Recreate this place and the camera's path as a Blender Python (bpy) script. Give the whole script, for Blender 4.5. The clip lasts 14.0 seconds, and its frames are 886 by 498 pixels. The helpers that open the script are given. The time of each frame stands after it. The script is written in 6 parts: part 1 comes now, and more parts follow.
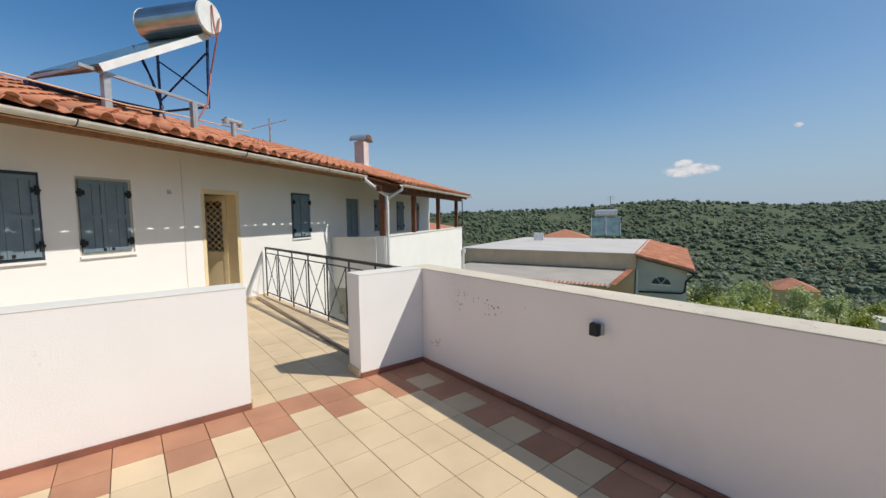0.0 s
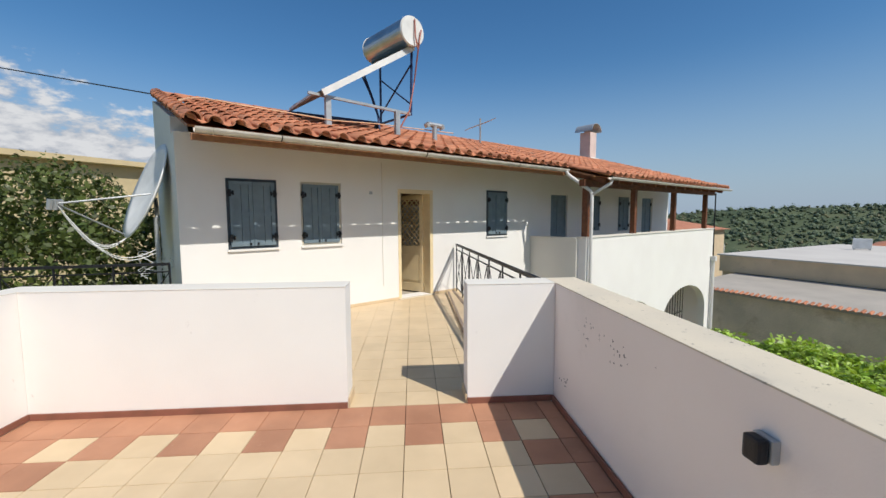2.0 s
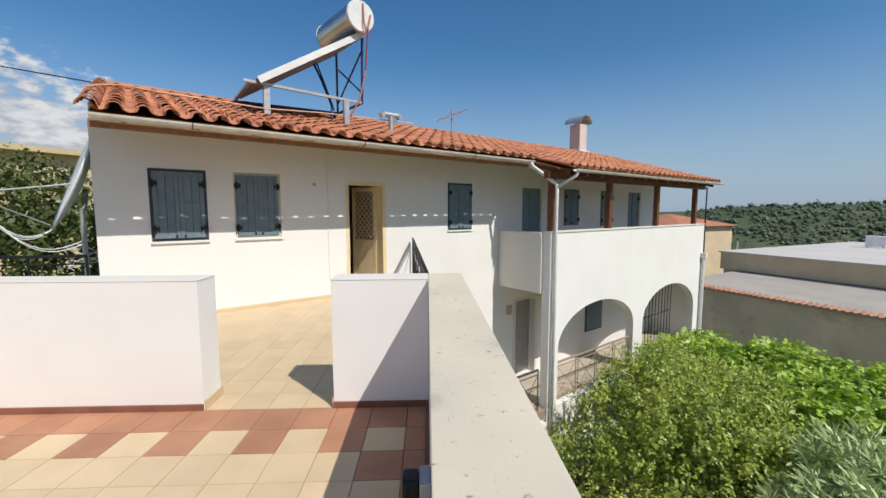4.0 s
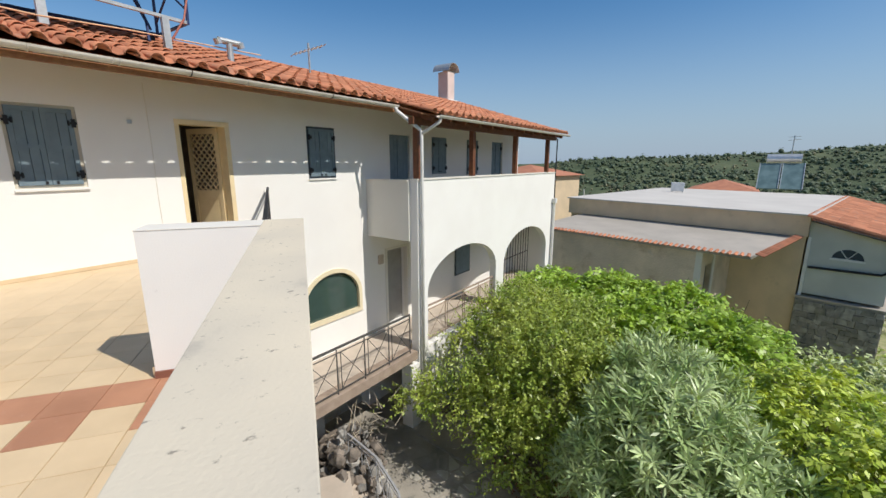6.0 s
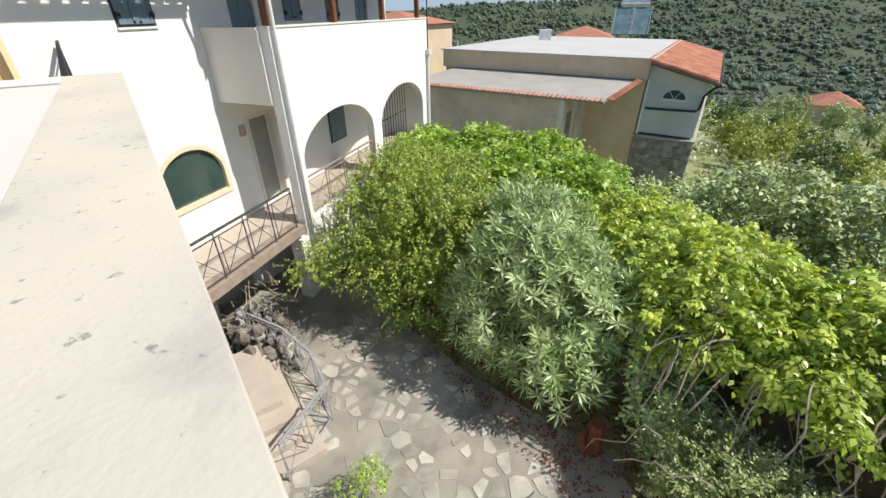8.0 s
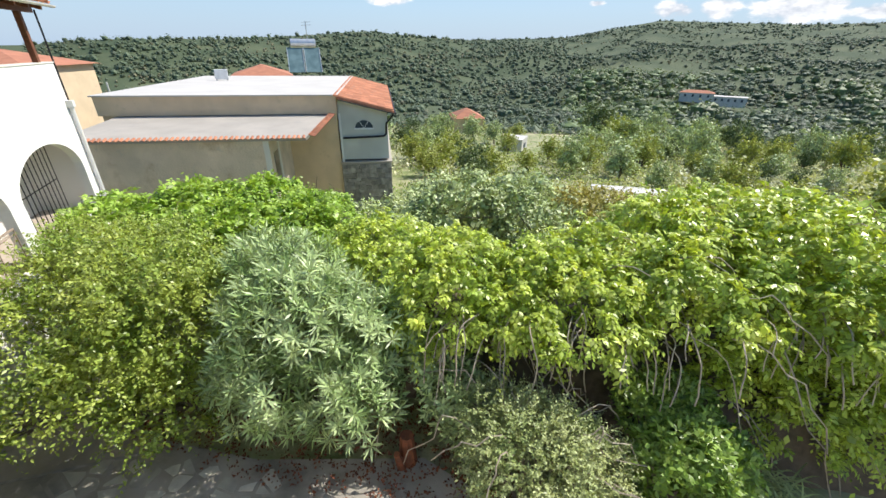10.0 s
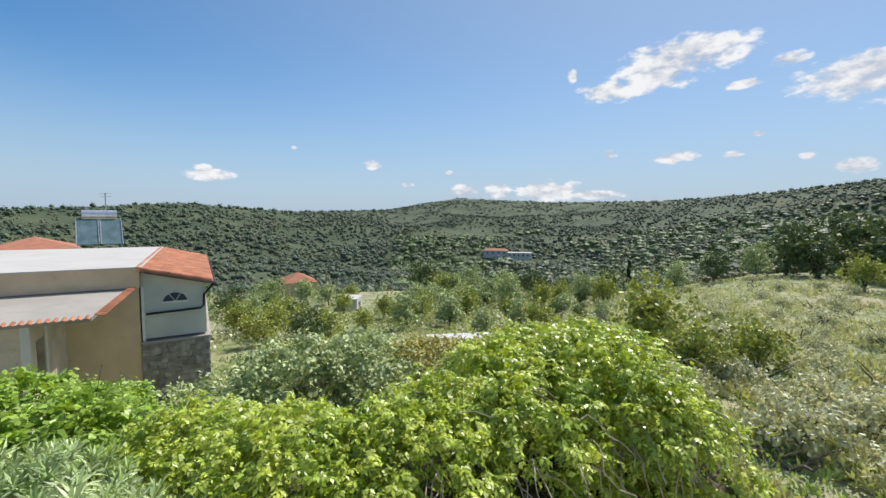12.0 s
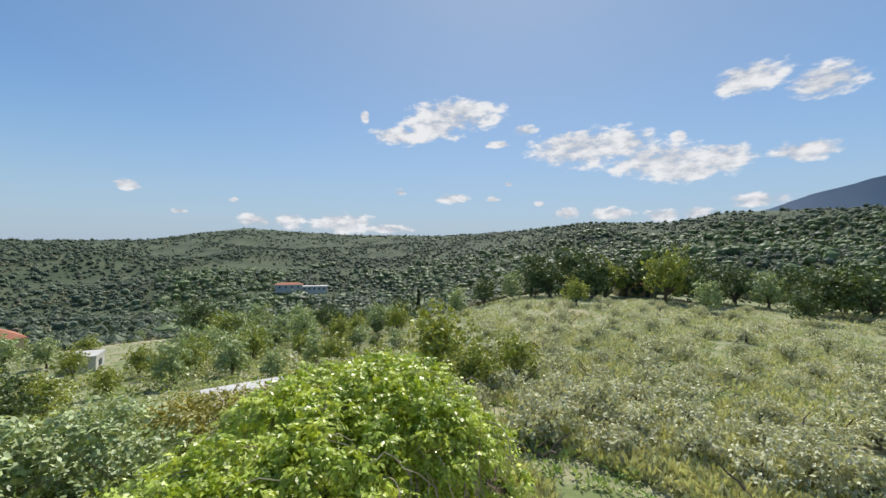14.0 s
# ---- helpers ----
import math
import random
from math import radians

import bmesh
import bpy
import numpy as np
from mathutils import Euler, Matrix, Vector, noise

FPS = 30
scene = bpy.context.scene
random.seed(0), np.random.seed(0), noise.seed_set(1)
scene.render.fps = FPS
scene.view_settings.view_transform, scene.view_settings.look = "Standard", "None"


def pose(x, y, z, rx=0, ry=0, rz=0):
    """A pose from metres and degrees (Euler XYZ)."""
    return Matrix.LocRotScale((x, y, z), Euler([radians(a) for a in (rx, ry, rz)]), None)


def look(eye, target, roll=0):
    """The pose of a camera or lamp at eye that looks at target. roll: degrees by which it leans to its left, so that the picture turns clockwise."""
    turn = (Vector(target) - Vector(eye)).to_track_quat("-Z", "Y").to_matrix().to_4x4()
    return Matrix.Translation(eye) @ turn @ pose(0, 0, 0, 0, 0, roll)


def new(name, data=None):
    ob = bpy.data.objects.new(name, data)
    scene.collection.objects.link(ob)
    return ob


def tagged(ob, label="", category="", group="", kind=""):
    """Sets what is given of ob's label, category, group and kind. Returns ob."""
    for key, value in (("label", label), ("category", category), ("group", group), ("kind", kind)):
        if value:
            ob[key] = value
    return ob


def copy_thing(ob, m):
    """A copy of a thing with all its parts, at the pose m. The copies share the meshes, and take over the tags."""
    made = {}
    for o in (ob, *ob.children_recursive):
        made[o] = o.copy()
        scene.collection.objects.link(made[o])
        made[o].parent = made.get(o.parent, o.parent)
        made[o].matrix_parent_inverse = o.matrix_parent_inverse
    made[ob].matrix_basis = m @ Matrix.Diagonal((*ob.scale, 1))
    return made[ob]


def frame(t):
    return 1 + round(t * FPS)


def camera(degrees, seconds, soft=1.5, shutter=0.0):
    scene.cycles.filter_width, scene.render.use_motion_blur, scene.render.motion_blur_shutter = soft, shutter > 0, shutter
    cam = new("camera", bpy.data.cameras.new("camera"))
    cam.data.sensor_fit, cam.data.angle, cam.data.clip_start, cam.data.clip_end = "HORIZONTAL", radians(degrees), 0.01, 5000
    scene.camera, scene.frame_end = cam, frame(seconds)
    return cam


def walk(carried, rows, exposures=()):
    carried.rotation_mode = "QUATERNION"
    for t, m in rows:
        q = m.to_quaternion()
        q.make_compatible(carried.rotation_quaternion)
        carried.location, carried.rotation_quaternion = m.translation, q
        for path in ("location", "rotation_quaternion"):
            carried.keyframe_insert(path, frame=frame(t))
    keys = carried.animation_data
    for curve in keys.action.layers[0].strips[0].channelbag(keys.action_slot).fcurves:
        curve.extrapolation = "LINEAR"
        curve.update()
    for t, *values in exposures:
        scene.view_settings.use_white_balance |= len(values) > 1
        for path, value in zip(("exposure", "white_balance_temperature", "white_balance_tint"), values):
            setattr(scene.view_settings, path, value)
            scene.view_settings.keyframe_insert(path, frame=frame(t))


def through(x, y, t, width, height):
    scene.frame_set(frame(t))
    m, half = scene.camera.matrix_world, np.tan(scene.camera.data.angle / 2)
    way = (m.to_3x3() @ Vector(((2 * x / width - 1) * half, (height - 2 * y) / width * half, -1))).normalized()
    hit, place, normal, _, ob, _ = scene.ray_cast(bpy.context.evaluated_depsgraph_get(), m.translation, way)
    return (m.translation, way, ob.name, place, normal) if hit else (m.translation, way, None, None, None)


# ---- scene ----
import itertools

cam = camera(95.2, 14.0)
PATH = [
    (0, (3.555, 1.467, 1.53), (4.784, 3.036, 1.367), -0.6),
    (0.5, (3.848, 1.532, 1.542), (4.671, 3.348, 1.379), -0.6),
    (1, (4.145, 1.577, 1.536), (4.569, 3.525, 1.375), -0.5),
    (1.5, (4.453, 1.678, 1.544), (4.697, 3.656, 1.378), -0.4),
    (2, (4.81, 1.71, 1.546), (4.956, 3.698, 1.377), -0.3),
    (2.5, (5.169, 1.767, 1.565), (5.23, 3.758, 1.386), -0.1),
    (5, (6.193, 1.96, 1.439), (6.327, 3.944, 1.226), 0.0),
    (5.5, (6.222, 1.972, 1.422), (6.618, 3.907, 1.107), 0.1),
    (6, (6.233, 1.974, 1.402), (6.873, 3.821, 0.981), 0.1),
    (6.5, (6.255, 1.921, 1.364), (7.059, 3.663, 0.797), 0.1),
    (7, (6.233, 1.908, 1.315), (7.112, 3.529, 0.539), 0.1),
    (7.2, (6.222, 1.877, 1.303), (7.105, 3.454, 0.447), -0.0),
    (9.3, (6.234, 2.058, 1.379), (7.675, 2.86, 0.248), 0.6),
    (9.5, (6.234, 2.055, 1.43), (7.754, 2.72, 0.313), 0.5),
    (10, (6.204, 2.094, 1.479), (7.942, 2.522, 0.586), 0.6),
    (10.5, (6.158, 2.063, 1.497), (8.042, 2.359, 0.894), 0.6),
    (11, (6.168, 2.024, 1.497), (8.126, 2.188, 1.124), 0.5),
    (11.5, (6.146, 1.996, 1.49), (8.131, 1.975, 1.249), 0.5),
    (12, (6.157, 2.037, 1.521), (8.127, 1.726, 1.372), 0.4),
    (12.5, (6.118, 2.022, 1.542), (8.035, 1.454, 1.486), 0.6),
    (13, (6.18, 2.0, 1.56), (8.013, 1.2, 1.56), 0.7),
    (13.5, (6.25, 1.97, 1.57), (7.978, 0.961, 1.589), 0.8),
    (14, (6.31, 1.93, 1.57), (7.903, 0.721, 1.588), 0.5),
]
EXPOSURES = [(0, -0.07), (5, -0.05), (7, 0.12), (9.3, 0.54), (10.3, 0.6), (11.2, 0.44), (12.5, 0.2), (14, 0.14)]
walk(cam, [(t, look(eye, target, roll)) for t, eye, target, roll in PATH], EXPOSURES)

# ---- world, sun, exposure ----
world = bpy.data.worlds.new("sky_world")
scene.world = world
world.use_nodes = True
SUN = Vector((0.55, -0.61, 0.97)).normalized()
wn = world.node_tree.nodes
wl = world.node_tree.links
wn.clear()
sky = wn.new("ShaderNodeTexSky")
sky.sky_type = "NISHITA"
sky.sun_disc = False
sky.sun_elevation = math.asin(SUN.z)
sky.sun_rotation = math.atan2(SUN.x, SUN.y)
sky.altitude = 0
sky.air_density = 1.0
sky.dust_density = 0.3
sky.ozone_density = 1.6
wbg = wn.new("ShaderNodeBackground")
wbg.inputs["Strength"].default_value = 0.114
wo = wn.new("ShaderNodeOutputWorld")
wl.new(wbg.outputs[0], wo.inputs["Surface"])

# clouds, each at its own bearing and height
CLOUDS = [(129.0, 18.8, 12.6, 4.2), (121.4, 16.0, 9.0, 2.4), (125.7, 17.3, 9.2, 3.4), (145.6, 13.9, 12.7, 4.8), (150.8, 14.1, 8.1, 3.8), (155.1, 11.7, 10.8, 4.0), (158.0, 10.2, 7.5, 3.0),
          (161.5, 11.2, 7.0, 3.4), (138.5, 16.6, 3.3, 1.4), (134.8, 14.9, 3.5, 1.0), (157.4, 14.2, 1.7, 1.3), (116.1, 18.2, 1.2, 1.6), (69.2, 5.1, 4.9, 1.5), (68.6, 5.9, 1.8, 0.9), (89.1, 7.3, 2.5, 1.2), (78.9, 9.1, 0.8, 0.5),
          (121.0, 8.4, 1.7, 1.1), (128.4, 7.6, 4.9, 1.4), (134.2, 7.5, 1.8, 0.9), (136.3, 9.6, 1.8, 0.6), (140.6, 6.8, 1.5, 0.7), (99.8, 6.4, 1.2, 0.6), (94.0, 4.7, 1.6, 0.7), (102.2, 3.8, 4.6, 1.9), (106.4, 4.0, 3.9, 2.3),
          (113.2, 3.9, 8.8, 2.9), (119.6, 3.3, 7.9, 1.2), (144.3, 5.5, 3.3, 1.6), (149.8, 5.2, 5.7, 1.8), (155.6, 4.9, 4.0, 1.5), (159.3, 5.0, 3.4, 1.4), (164.2, 19.3, 6.7, 3.4), (170.6, 17.6, 6.0, 3.3), (169.0, 11.0, 6.0, 2.2),
          (165.0, 6.2, 6.0, 1.6), (-40, 6.0, 34, 11), (-26, 4.0, 16, 6.0), (-50, 9.0, 26, 14), (-66, 10.0, 24, 15)]
geo = wn.new("ShaderNodeTexCoord")
sepn = wn.new("ShaderNodeSeparateXYZ")
wl.new(geo.outputs["Generated"], sepn.inputs[0])


def wmath(op, a, b=None):
    n = wn.new("ShaderNodeMath")
    n.operation = op
    for i, v in enumerate((a, b)):
        if v is None:
            continue
        if isinstance(v, (int, float)):
            n.inputs[i].default_value = v
        else:
            wl.new(v, n.inputs[i])
    return n.outputs[0]


w_az = wmath("MULTIPLY", wmath("ARCTAN2", sepn.outputs[0], sepn.outputs[1]), 180 / math.pi)
w_el = wmath("MULTIPLY", wmath("ARCSINE", sepn.outputs[2]), 180 / math.pi)
wnoise = wn.new("ShaderNodeTexNoise")
wnoise.inputs["Scale"].default_value = 22
wnoise.inputs["Detail"].default_value = 10
wnoise.inputs["Roughness"].default_value = 0.58
wmap = wn.new("ShaderNodeMapping")
wmap.inputs["Scale"].default_value = (1, 1, 2.2)
wl.new(geo.outputs["Generated"], wmap.inputs["Vector"])
wl.new(wmap.outputs["Vector"], wnoise.inputs["Vector"])
total = None
for c_az, c_el, c_w, c_h in CLOUDS:
    dx_ = wmath("DIVIDE", wmath("SUBTRACT", w_az, c_az), c_w / 2)
    dy_ = wmath("DIVIDE", wmath("SUBTRACT", w_el, c_el), c_h / 2)
    d2 = wmath("ADD", wmath("MULTIPLY", dx_, dx_), wmath("MULTIPLY", dy_, dy_))
    v_ = wmath("SUBTRACT", 1.0, wmath("MULTIPLY", d2, 0.62))
    total = v_ if total is None else wmath("MAXIMUM", total, v_)
cover = wmath("ADD", total, wmath("MULTIPLY", wmath("SUBTRACT", wnoise.outputs["Fac"], 0.52), 3.0))
cr = wn.new("ShaderNodeMapRange")
cr.inputs["From Min"].default_value, cr.inputs["From Max"].default_value = 0.12, 0.8
cr.interpolation_type = "SMOOTHSTEP"
wl.new(cover, cr.inputs["Value"])
shade = wn.new("ShaderNodeMapRange")
shade.inputs["From Min"].default_value, shade.inputs["From Max"].default_value = 0.40, 0.60
shade.inputs["To Min"].default_value, shade.inputs["To Max"].default_value = 0.1, 1.0
wl.new(wnoise.outputs["Fac"], shade.inputs["Value"])
ccol = wn.new("ShaderNodeMix")
ccol.data_type = "RGBA"
ccol.inputs["A"].default_value = (3.7, 4.0, 4.6, 1)
ccol.inputs["B"].default_value = (6.5, 6.6, 6.8, 1)
wl.new(shade.outputs["Result"], ccol.inputs["Factor"])
# pale blue haze low in the sky
hz = wn.new("ShaderNodeMapRange")
hz.inputs["From Min"].default_value, hz.inputs["From Max"].default_value = 20.0, -2.0
hz.inputs["To Max"].default_value = 0.92
hz.interpolation_type = "SMOOTHSTEP"
wl.new(w_el, hz.inputs["Value"])
hmix = wn.new("ShaderNodeMix")
hmix.data_type = "RGBA"
hmix.inputs["B"].default_value = (2.75, 3.7, 5.0, 1)
wl.new(hz.outputs["Result"], hmix.inputs["Factor"])
whue = wn.new("ShaderNodeHueSaturation")
whue.inputs["Saturation"].default_value = 1.32
wl.new(sky.outputs[0], whue.inputs["Color"])
wl.new(whue.outputs["Color"], hmix.inputs["A"])
# whiter sky towards the sun
sdot = wn.new("ShaderNodeVectorMath")
sdot.operation = "DOT_PRODUCT"
sdot.inputs[1].default_value = SUN
wl.new(geo.outputs["Generated"], sdot.inputs[0])
sfac = wn.new("ShaderNodeMapRange")
sfac.inputs["From Min"].default_value, sfac.inputs["From Max"].default_value = 0.3, 0.98
sfac.inputs["To Max"].default_value = 0.62
wl.new(sdot.outputs["Value"], sfac.inputs["Value"])
smix = wn.new("ShaderNodeMix")
smix.data_type = "RGBA"
smix.inputs["B"].default_value = (2.8, 3.5, 4.4, 1)
wl.new(sfac.outputs["Result"], smix.inputs["Factor"])
wl.new(hmix.outputs["Result"], smix.inputs["A"])
cmix = wn.new("ShaderNodeMix")
cmix.data_type = "RGBA"
wl.new(cr.outputs["Result"], cmix.inputs["Factor"])
wl.new(smix.outputs["Result"], cmix.inputs["A"])
wl.new(ccol.outputs["Result"], cmix.inputs["B"])
wl.new(cmix.outputs["Result"], wbg.inputs["Color"])

sun_data = bpy.data.lights.new("sun", "SUN")
sun_data.energy = 4.4
sun_data.angle = radians(0.53)
sun_data.color = (1.0, 0.95, 0.87)
sun = new("sun", sun_data)
sun.matrix_world = look((20, -20, 60), Vector((20, -20, 60)) - SUN)


# ---- materials ----


def mat(name, col, col2=None, scale=4.0, rough=0.8, bump=0.15, fine=60.0, metal=0.0, rand=0.0, detail=6.0, contrast=(0.35, 0.65), bumpd=0.01, spec=0.35, island=False):
    m = bpy.data.materials.new(name)
    m.use_nodes = True
    nt = m.node_tree
    n, l = nt.nodes, nt.links
    b = n["Principled BSDF"]
    b.inputs["Roughness"].default_value = rough
    b.inputs["Metallic"].default_value = metal
    b.inputs["Specular IOR Level"].default_value = spec
    tc = n.new("ShaderNodeNewGeometry")
    big = n.new("ShaderNodeTexNoise")
    big.inputs["Scale"].default_value = scale
    big.inputs["Detail"].default_value = detail
    l.new(tc.outputs["Position"], big.inputs["Vector"])
    ramp = n.new("ShaderNodeMapRange")
    ramp.inputs["From Min"].default_value, ramp.inputs["From Max"].default_value = contrast
    l.new(big.outputs["Fac"], ramp.inputs["Value"])
    mix = n.new("ShaderNodeMix")
    mix.data_type = "RGBA"
    mix.inputs["A"].default_value = (*col, 1)
    mix.inputs["B"].default_value = (*(col2 or [c * 0.85 for c in col]), 1)
    l.new(ramp.outputs["Result"], mix.inputs["Factor"])
    out = mix.outputs["Result"]
    if rand:
        info = n.new("ShaderNodeObjectInfo")
        src = tc.outputs["Random Per Island"] if island else info.outputs["Random"]
        mr = n.new("ShaderNodeMapRange")
        mr.inputs["To Min"].default_value, mr.inputs["To Max"].default_value = 1 - rand, 1 + rand
        l.new(src, mr.inputs["Value"])
        hsv = n.new("ShaderNodeHueSaturation")
        l.new(mr.outputs["Result"], hsv.inputs["Value"])
        l.new(out, hsv.inputs["Color"])
        out = hsv.outputs["Color"]
    l.new(out, b.inputs["Base Color"])
    if bump:
        fn = n.new("ShaderNodeTexNoise")
        fn.inputs["Scale"].default_value = fine
        fn.inputs["Detail"].default_value = 4
        l.new(tc.outputs["Position"], fn.inputs["Vector"])
        bp = n.new("ShaderNodeBump")
        bp.inputs["Strength"].default_value = bump
        bp.inputs["Distance"].default_value = bumpd
        l.new(fn.outputs["Fac"], bp.inputs["Height"])
        l.new(bp.outputs["Normal"], b.inputs["Normal"])
    return m


def stain(m, col, scale, lo, hi, amount=0.8, stretch=(1, 1, 1)):
    """Adds blotches with a shape of their own over a material's colour."""
    nt = m.node_tree
    n, l = nt.nodes, nt.links
    b = n["Principled BSDF"]
    src = b.inputs["Base Color"].links[0].from_socket
    geo = n.new("ShaderNodeNewGeometry")
    mp = n.new("ShaderNodeMapping")
    mp.inputs["Scale"].default_value = stretch
    l.new(geo.outputs["Position"], mp.inputs["Vector"])
    t = n.new("ShaderNodeTexNoise")
    t.inputs["Scale"].default_value = scale
    t.inputs["Detail"].default_value = 8
    t.inputs["Roughness"].default_value = 0.65
    l.new(mp.outputs["Vector"], t.inputs["Vector"])
    r = n.new("ShaderNodeMapRange")
    r.inputs["From Min"].default_value, r.inputs["From Max"].default_value = lo, hi
    r.inputs["To Max"].default_value = amount
    l.new(t.outputs["Fac"], r.inputs["Value"])
    mx = n.new("ShaderNodeMix")
    mx.data_type = "RGBA"
    mx.inputs["B"].default_value = (*col, 1)
    l.new(r.outputs["Result"], mx.inputs["Factor"])
    l.new(src, mx.inputs["A"])
    l.new(mx.outputs["Result"], b.inputs["Base Color"])
    return m


def leafmat(name, c1, c2, rough=0.45, through=0.5):
    through *= 0.5
    m = mat(name, c1, c2, scale=1.6, rough=rough, bump=0, spec=0.5, rand=0.42, island=True, contrast=(0.3, 0.7))
    n, l = m.node_tree.nodes, m.node_tree.links
    b = n["Principled BSDF"]
    tr = n.new("ShaderNodeBsdfTranslucent")
    warm = n.new("ShaderNodeMix")
    warm.data_type, warm.blend_type = "RGBA", "MULTIPLY"
    warm.inputs["Factor"].default_value = 1.0
    warm.inputs["B"].default_value = (1.6, 1.45, 0.7, 1)
    l.new(b.inputs["Base Color"].links[0].from_socket, warm.inputs["A"])
    l.new(warm.outputs["Result"], tr.inputs["Color"])
    mx = n.new("ShaderNodeMixShader")
    mx.inputs[0].default_value = through
    o = n["Material Output"]
    l.new(b.outputs[0], mx.inputs[1])
    l.new(tr.outputs[0], mx.inputs[2])
    l.new(mx.outputs[0], o.inputs["Surface"])
    return m


M_WALL = stain(mat("white_plaster", (0.83, 0.81, 0.775), (0.80, 0.775, 0.74), 1.2, 0.9, 0.25, 90, bumpd=0.004), (0.40, 0.36, 0.32), 4.0, 0.695, 0.75, 0.6)
# right parapet: the floor's warm bounce is put into the plaster colour, under its stains
M_WALLR = stain(stain(mat("plaster_with_warm_bounce", (0.88, 0.80, 0.74), (0.85, 0.77, 0.71), 1.2, 0.9, 0.25, 90, bumpd=0.004), (0.40, 0.36, 0.32), 4.0, 0.695, 0.75, 0.6), (0.62, 0.56, 0.50), 1.4, 0.56, 0.75, 0.3)
M_WALLC = stain(mat("cream_plaster", (0.74, 0.71, 0.645), (0.70, 0.665, 0.60), 0.9, 0.9, 0.2, 90, bumpd=0.004), (0.5, 0.46, 0.38), 2.2, 0.74, 0.82, 0.4)
M_COPE = stain(stain(mat("cement_coping", (0.68, 0.60, 0.465), (0.54, 0.49, 0.405), 1.1, 0.92, 0.3, 90, bumpd=0.004), (0.12, 0.11, 0.10), 30.0, 0.62, 0.68, 0.65), (0.30, 0.28, 0.25), 1.1, 0.55, 0.66, 0.55)
M_CREAM = mat("cream_floor_tile", (0.65, 0.505, 0.325), (0.585, 0.45, 0.285), 3.0, 0.5, 0.1, 80, rand=0.05, bumpd=0.003)
M_TERRA = stain(mat("terracotta_floor_tile", (0.47, 0.235, 0.14), (0.38, 0.185, 0.11), 3.0, 0.6, 0.15, 80, rand=0.09, bumpd=0.003), (0.5, 0.33, 0.25), 14, 0.62, 0.72, 0.5)
M_GROUT = mat("grout", (0.25, 0.19, 0.125), (0.19, 0.145, 0.10), 10, 0.95)
M_SKIRT = mat("terracotta_skirting", (0.27, 0.11, 0.075), (0.21, 0.09, 0.06), 6, 0.6)
M_ROOF = stain(mat("clay_roof_tile", (0.53, 0.225, 0.125), (0.41, 0.165, 0.095), 1.5, 0.88, 0.3, 40, rand=0.2, island=False), (0.27, 0.21, 0.17), 4.0, 0.56, 0.68, 0.6)
M_ROOFI = stain(mat("clay_roof_tile_run", (0.53, 0.225, 0.125), (0.41, 0.165, 0.095), 1.5, 0.88, 0.3, 40, rand=0.2, island=True), (0.27, 0.21, 0.17), 4.0, 0.56, 0.68, 0.6)
M_GUTTER = mat("gutter_paint", (0.66, 0.62, 0.56), (0.55, 0.50, 0.43), 5, 0.45, 0.1)
M_PIPE = mat("white_pipe", (0.72, 0.70, 0.68), (0.64, 0.62, 0.6), 5, 0.4, 0)
M_WOOD = mat("stained_eave_wood", (0.20, 0.075, 0.035), (0.13, 0.05, 0.025), 14, 0.6, 0.3, 60)
M_EAVE = mat("varnished_eave_board", (0.34, 0.17, 0.08), (0.26, 0.12, 0.06), 14, 0.6, 0.3, 60)
M_SHUT = mat("blue_grey_shutter_paint", (0.18, 0.24, 0.275), (0.15, 0.20, 0.235), 7, 0.55, 0.15, 50)
M_SHUTD = mat("dark_shutter_frame", (0.05, 0.065, 0.08), None, 7, 0.6, 0.1)
M_IRON = mat("black_iron", (0.025, 0.025, 0.028), None, 20, 0.5, 0.2, metal=0.3)
M_RAILW = mat("grey_painted_iron", (0.35, 0.35, 0.36), None, 20, 0.5, 0.1)
M_DOOR = mat("ochre_painted_door", (0.82, 0.67, 0.41), (0.76, 0.61, 0.37), 6, 0.45, 0.1)
M_ROOM = mat("interior_paint", (0.45, 0.40, 0.33), None, 3, 0.9, 0)
M_STEEL = mat("stainless_tank", (0.62, 0.60, 0.57), (0.5, 0.47, 0.44), 3, 0.28, 0.1, 8, metal=0.95)
M_ALU = mat("aluminium", (0.72, 0.72, 0.72), None, 3, 0.35, 0, metal=0.7)
M_GALV = mat("galvanised_steel", (0.52, 0.54, 0.55), (0.42, 0.44, 0.45), 12, 0.45, 0.1, metal=0.6)
M_BLUEST = mat("blue_painted_steel", (0.02, 0.04, 0.13), None, 12, 0.5, 0)
M_WHITE = mat("white_enamel", (0.82, 0.82, 0.80), None, 4, 0.4, 0)
M_CHIM = mat("pinkish_chimney_plaster", (0.70, 0.58, 0.54), None, 3, 0.9, 0.2)
M_COLL = mat("collector_glass", (0.10, 0.16, 0.17), (0.16, 0.24, 0.25), 2, 0.15, 0)
M_TAN = stain(mat("tan_render", (0.70, 0.55, 0.37), (0.62, 0.49, 0.33), 1.5, 0.9, 0.2), (0.3, 0.25, 0.18), 1.2, 0.6, 0.75, 0.5)
M_BARE = stain(stain(mat("bare_cement_wall", (0.74, 0.61, 0.47), (0.56, 0.47, 0.36), 0.9, 0.95, 0.6, 14, bumpd=0.03), (0.42, 0.31, 0.20), 0.8, 0.52, 0.66, 0.7), (0.42, 0.40, 0.36), 1.7, 0.6, 0.7, 0.7)
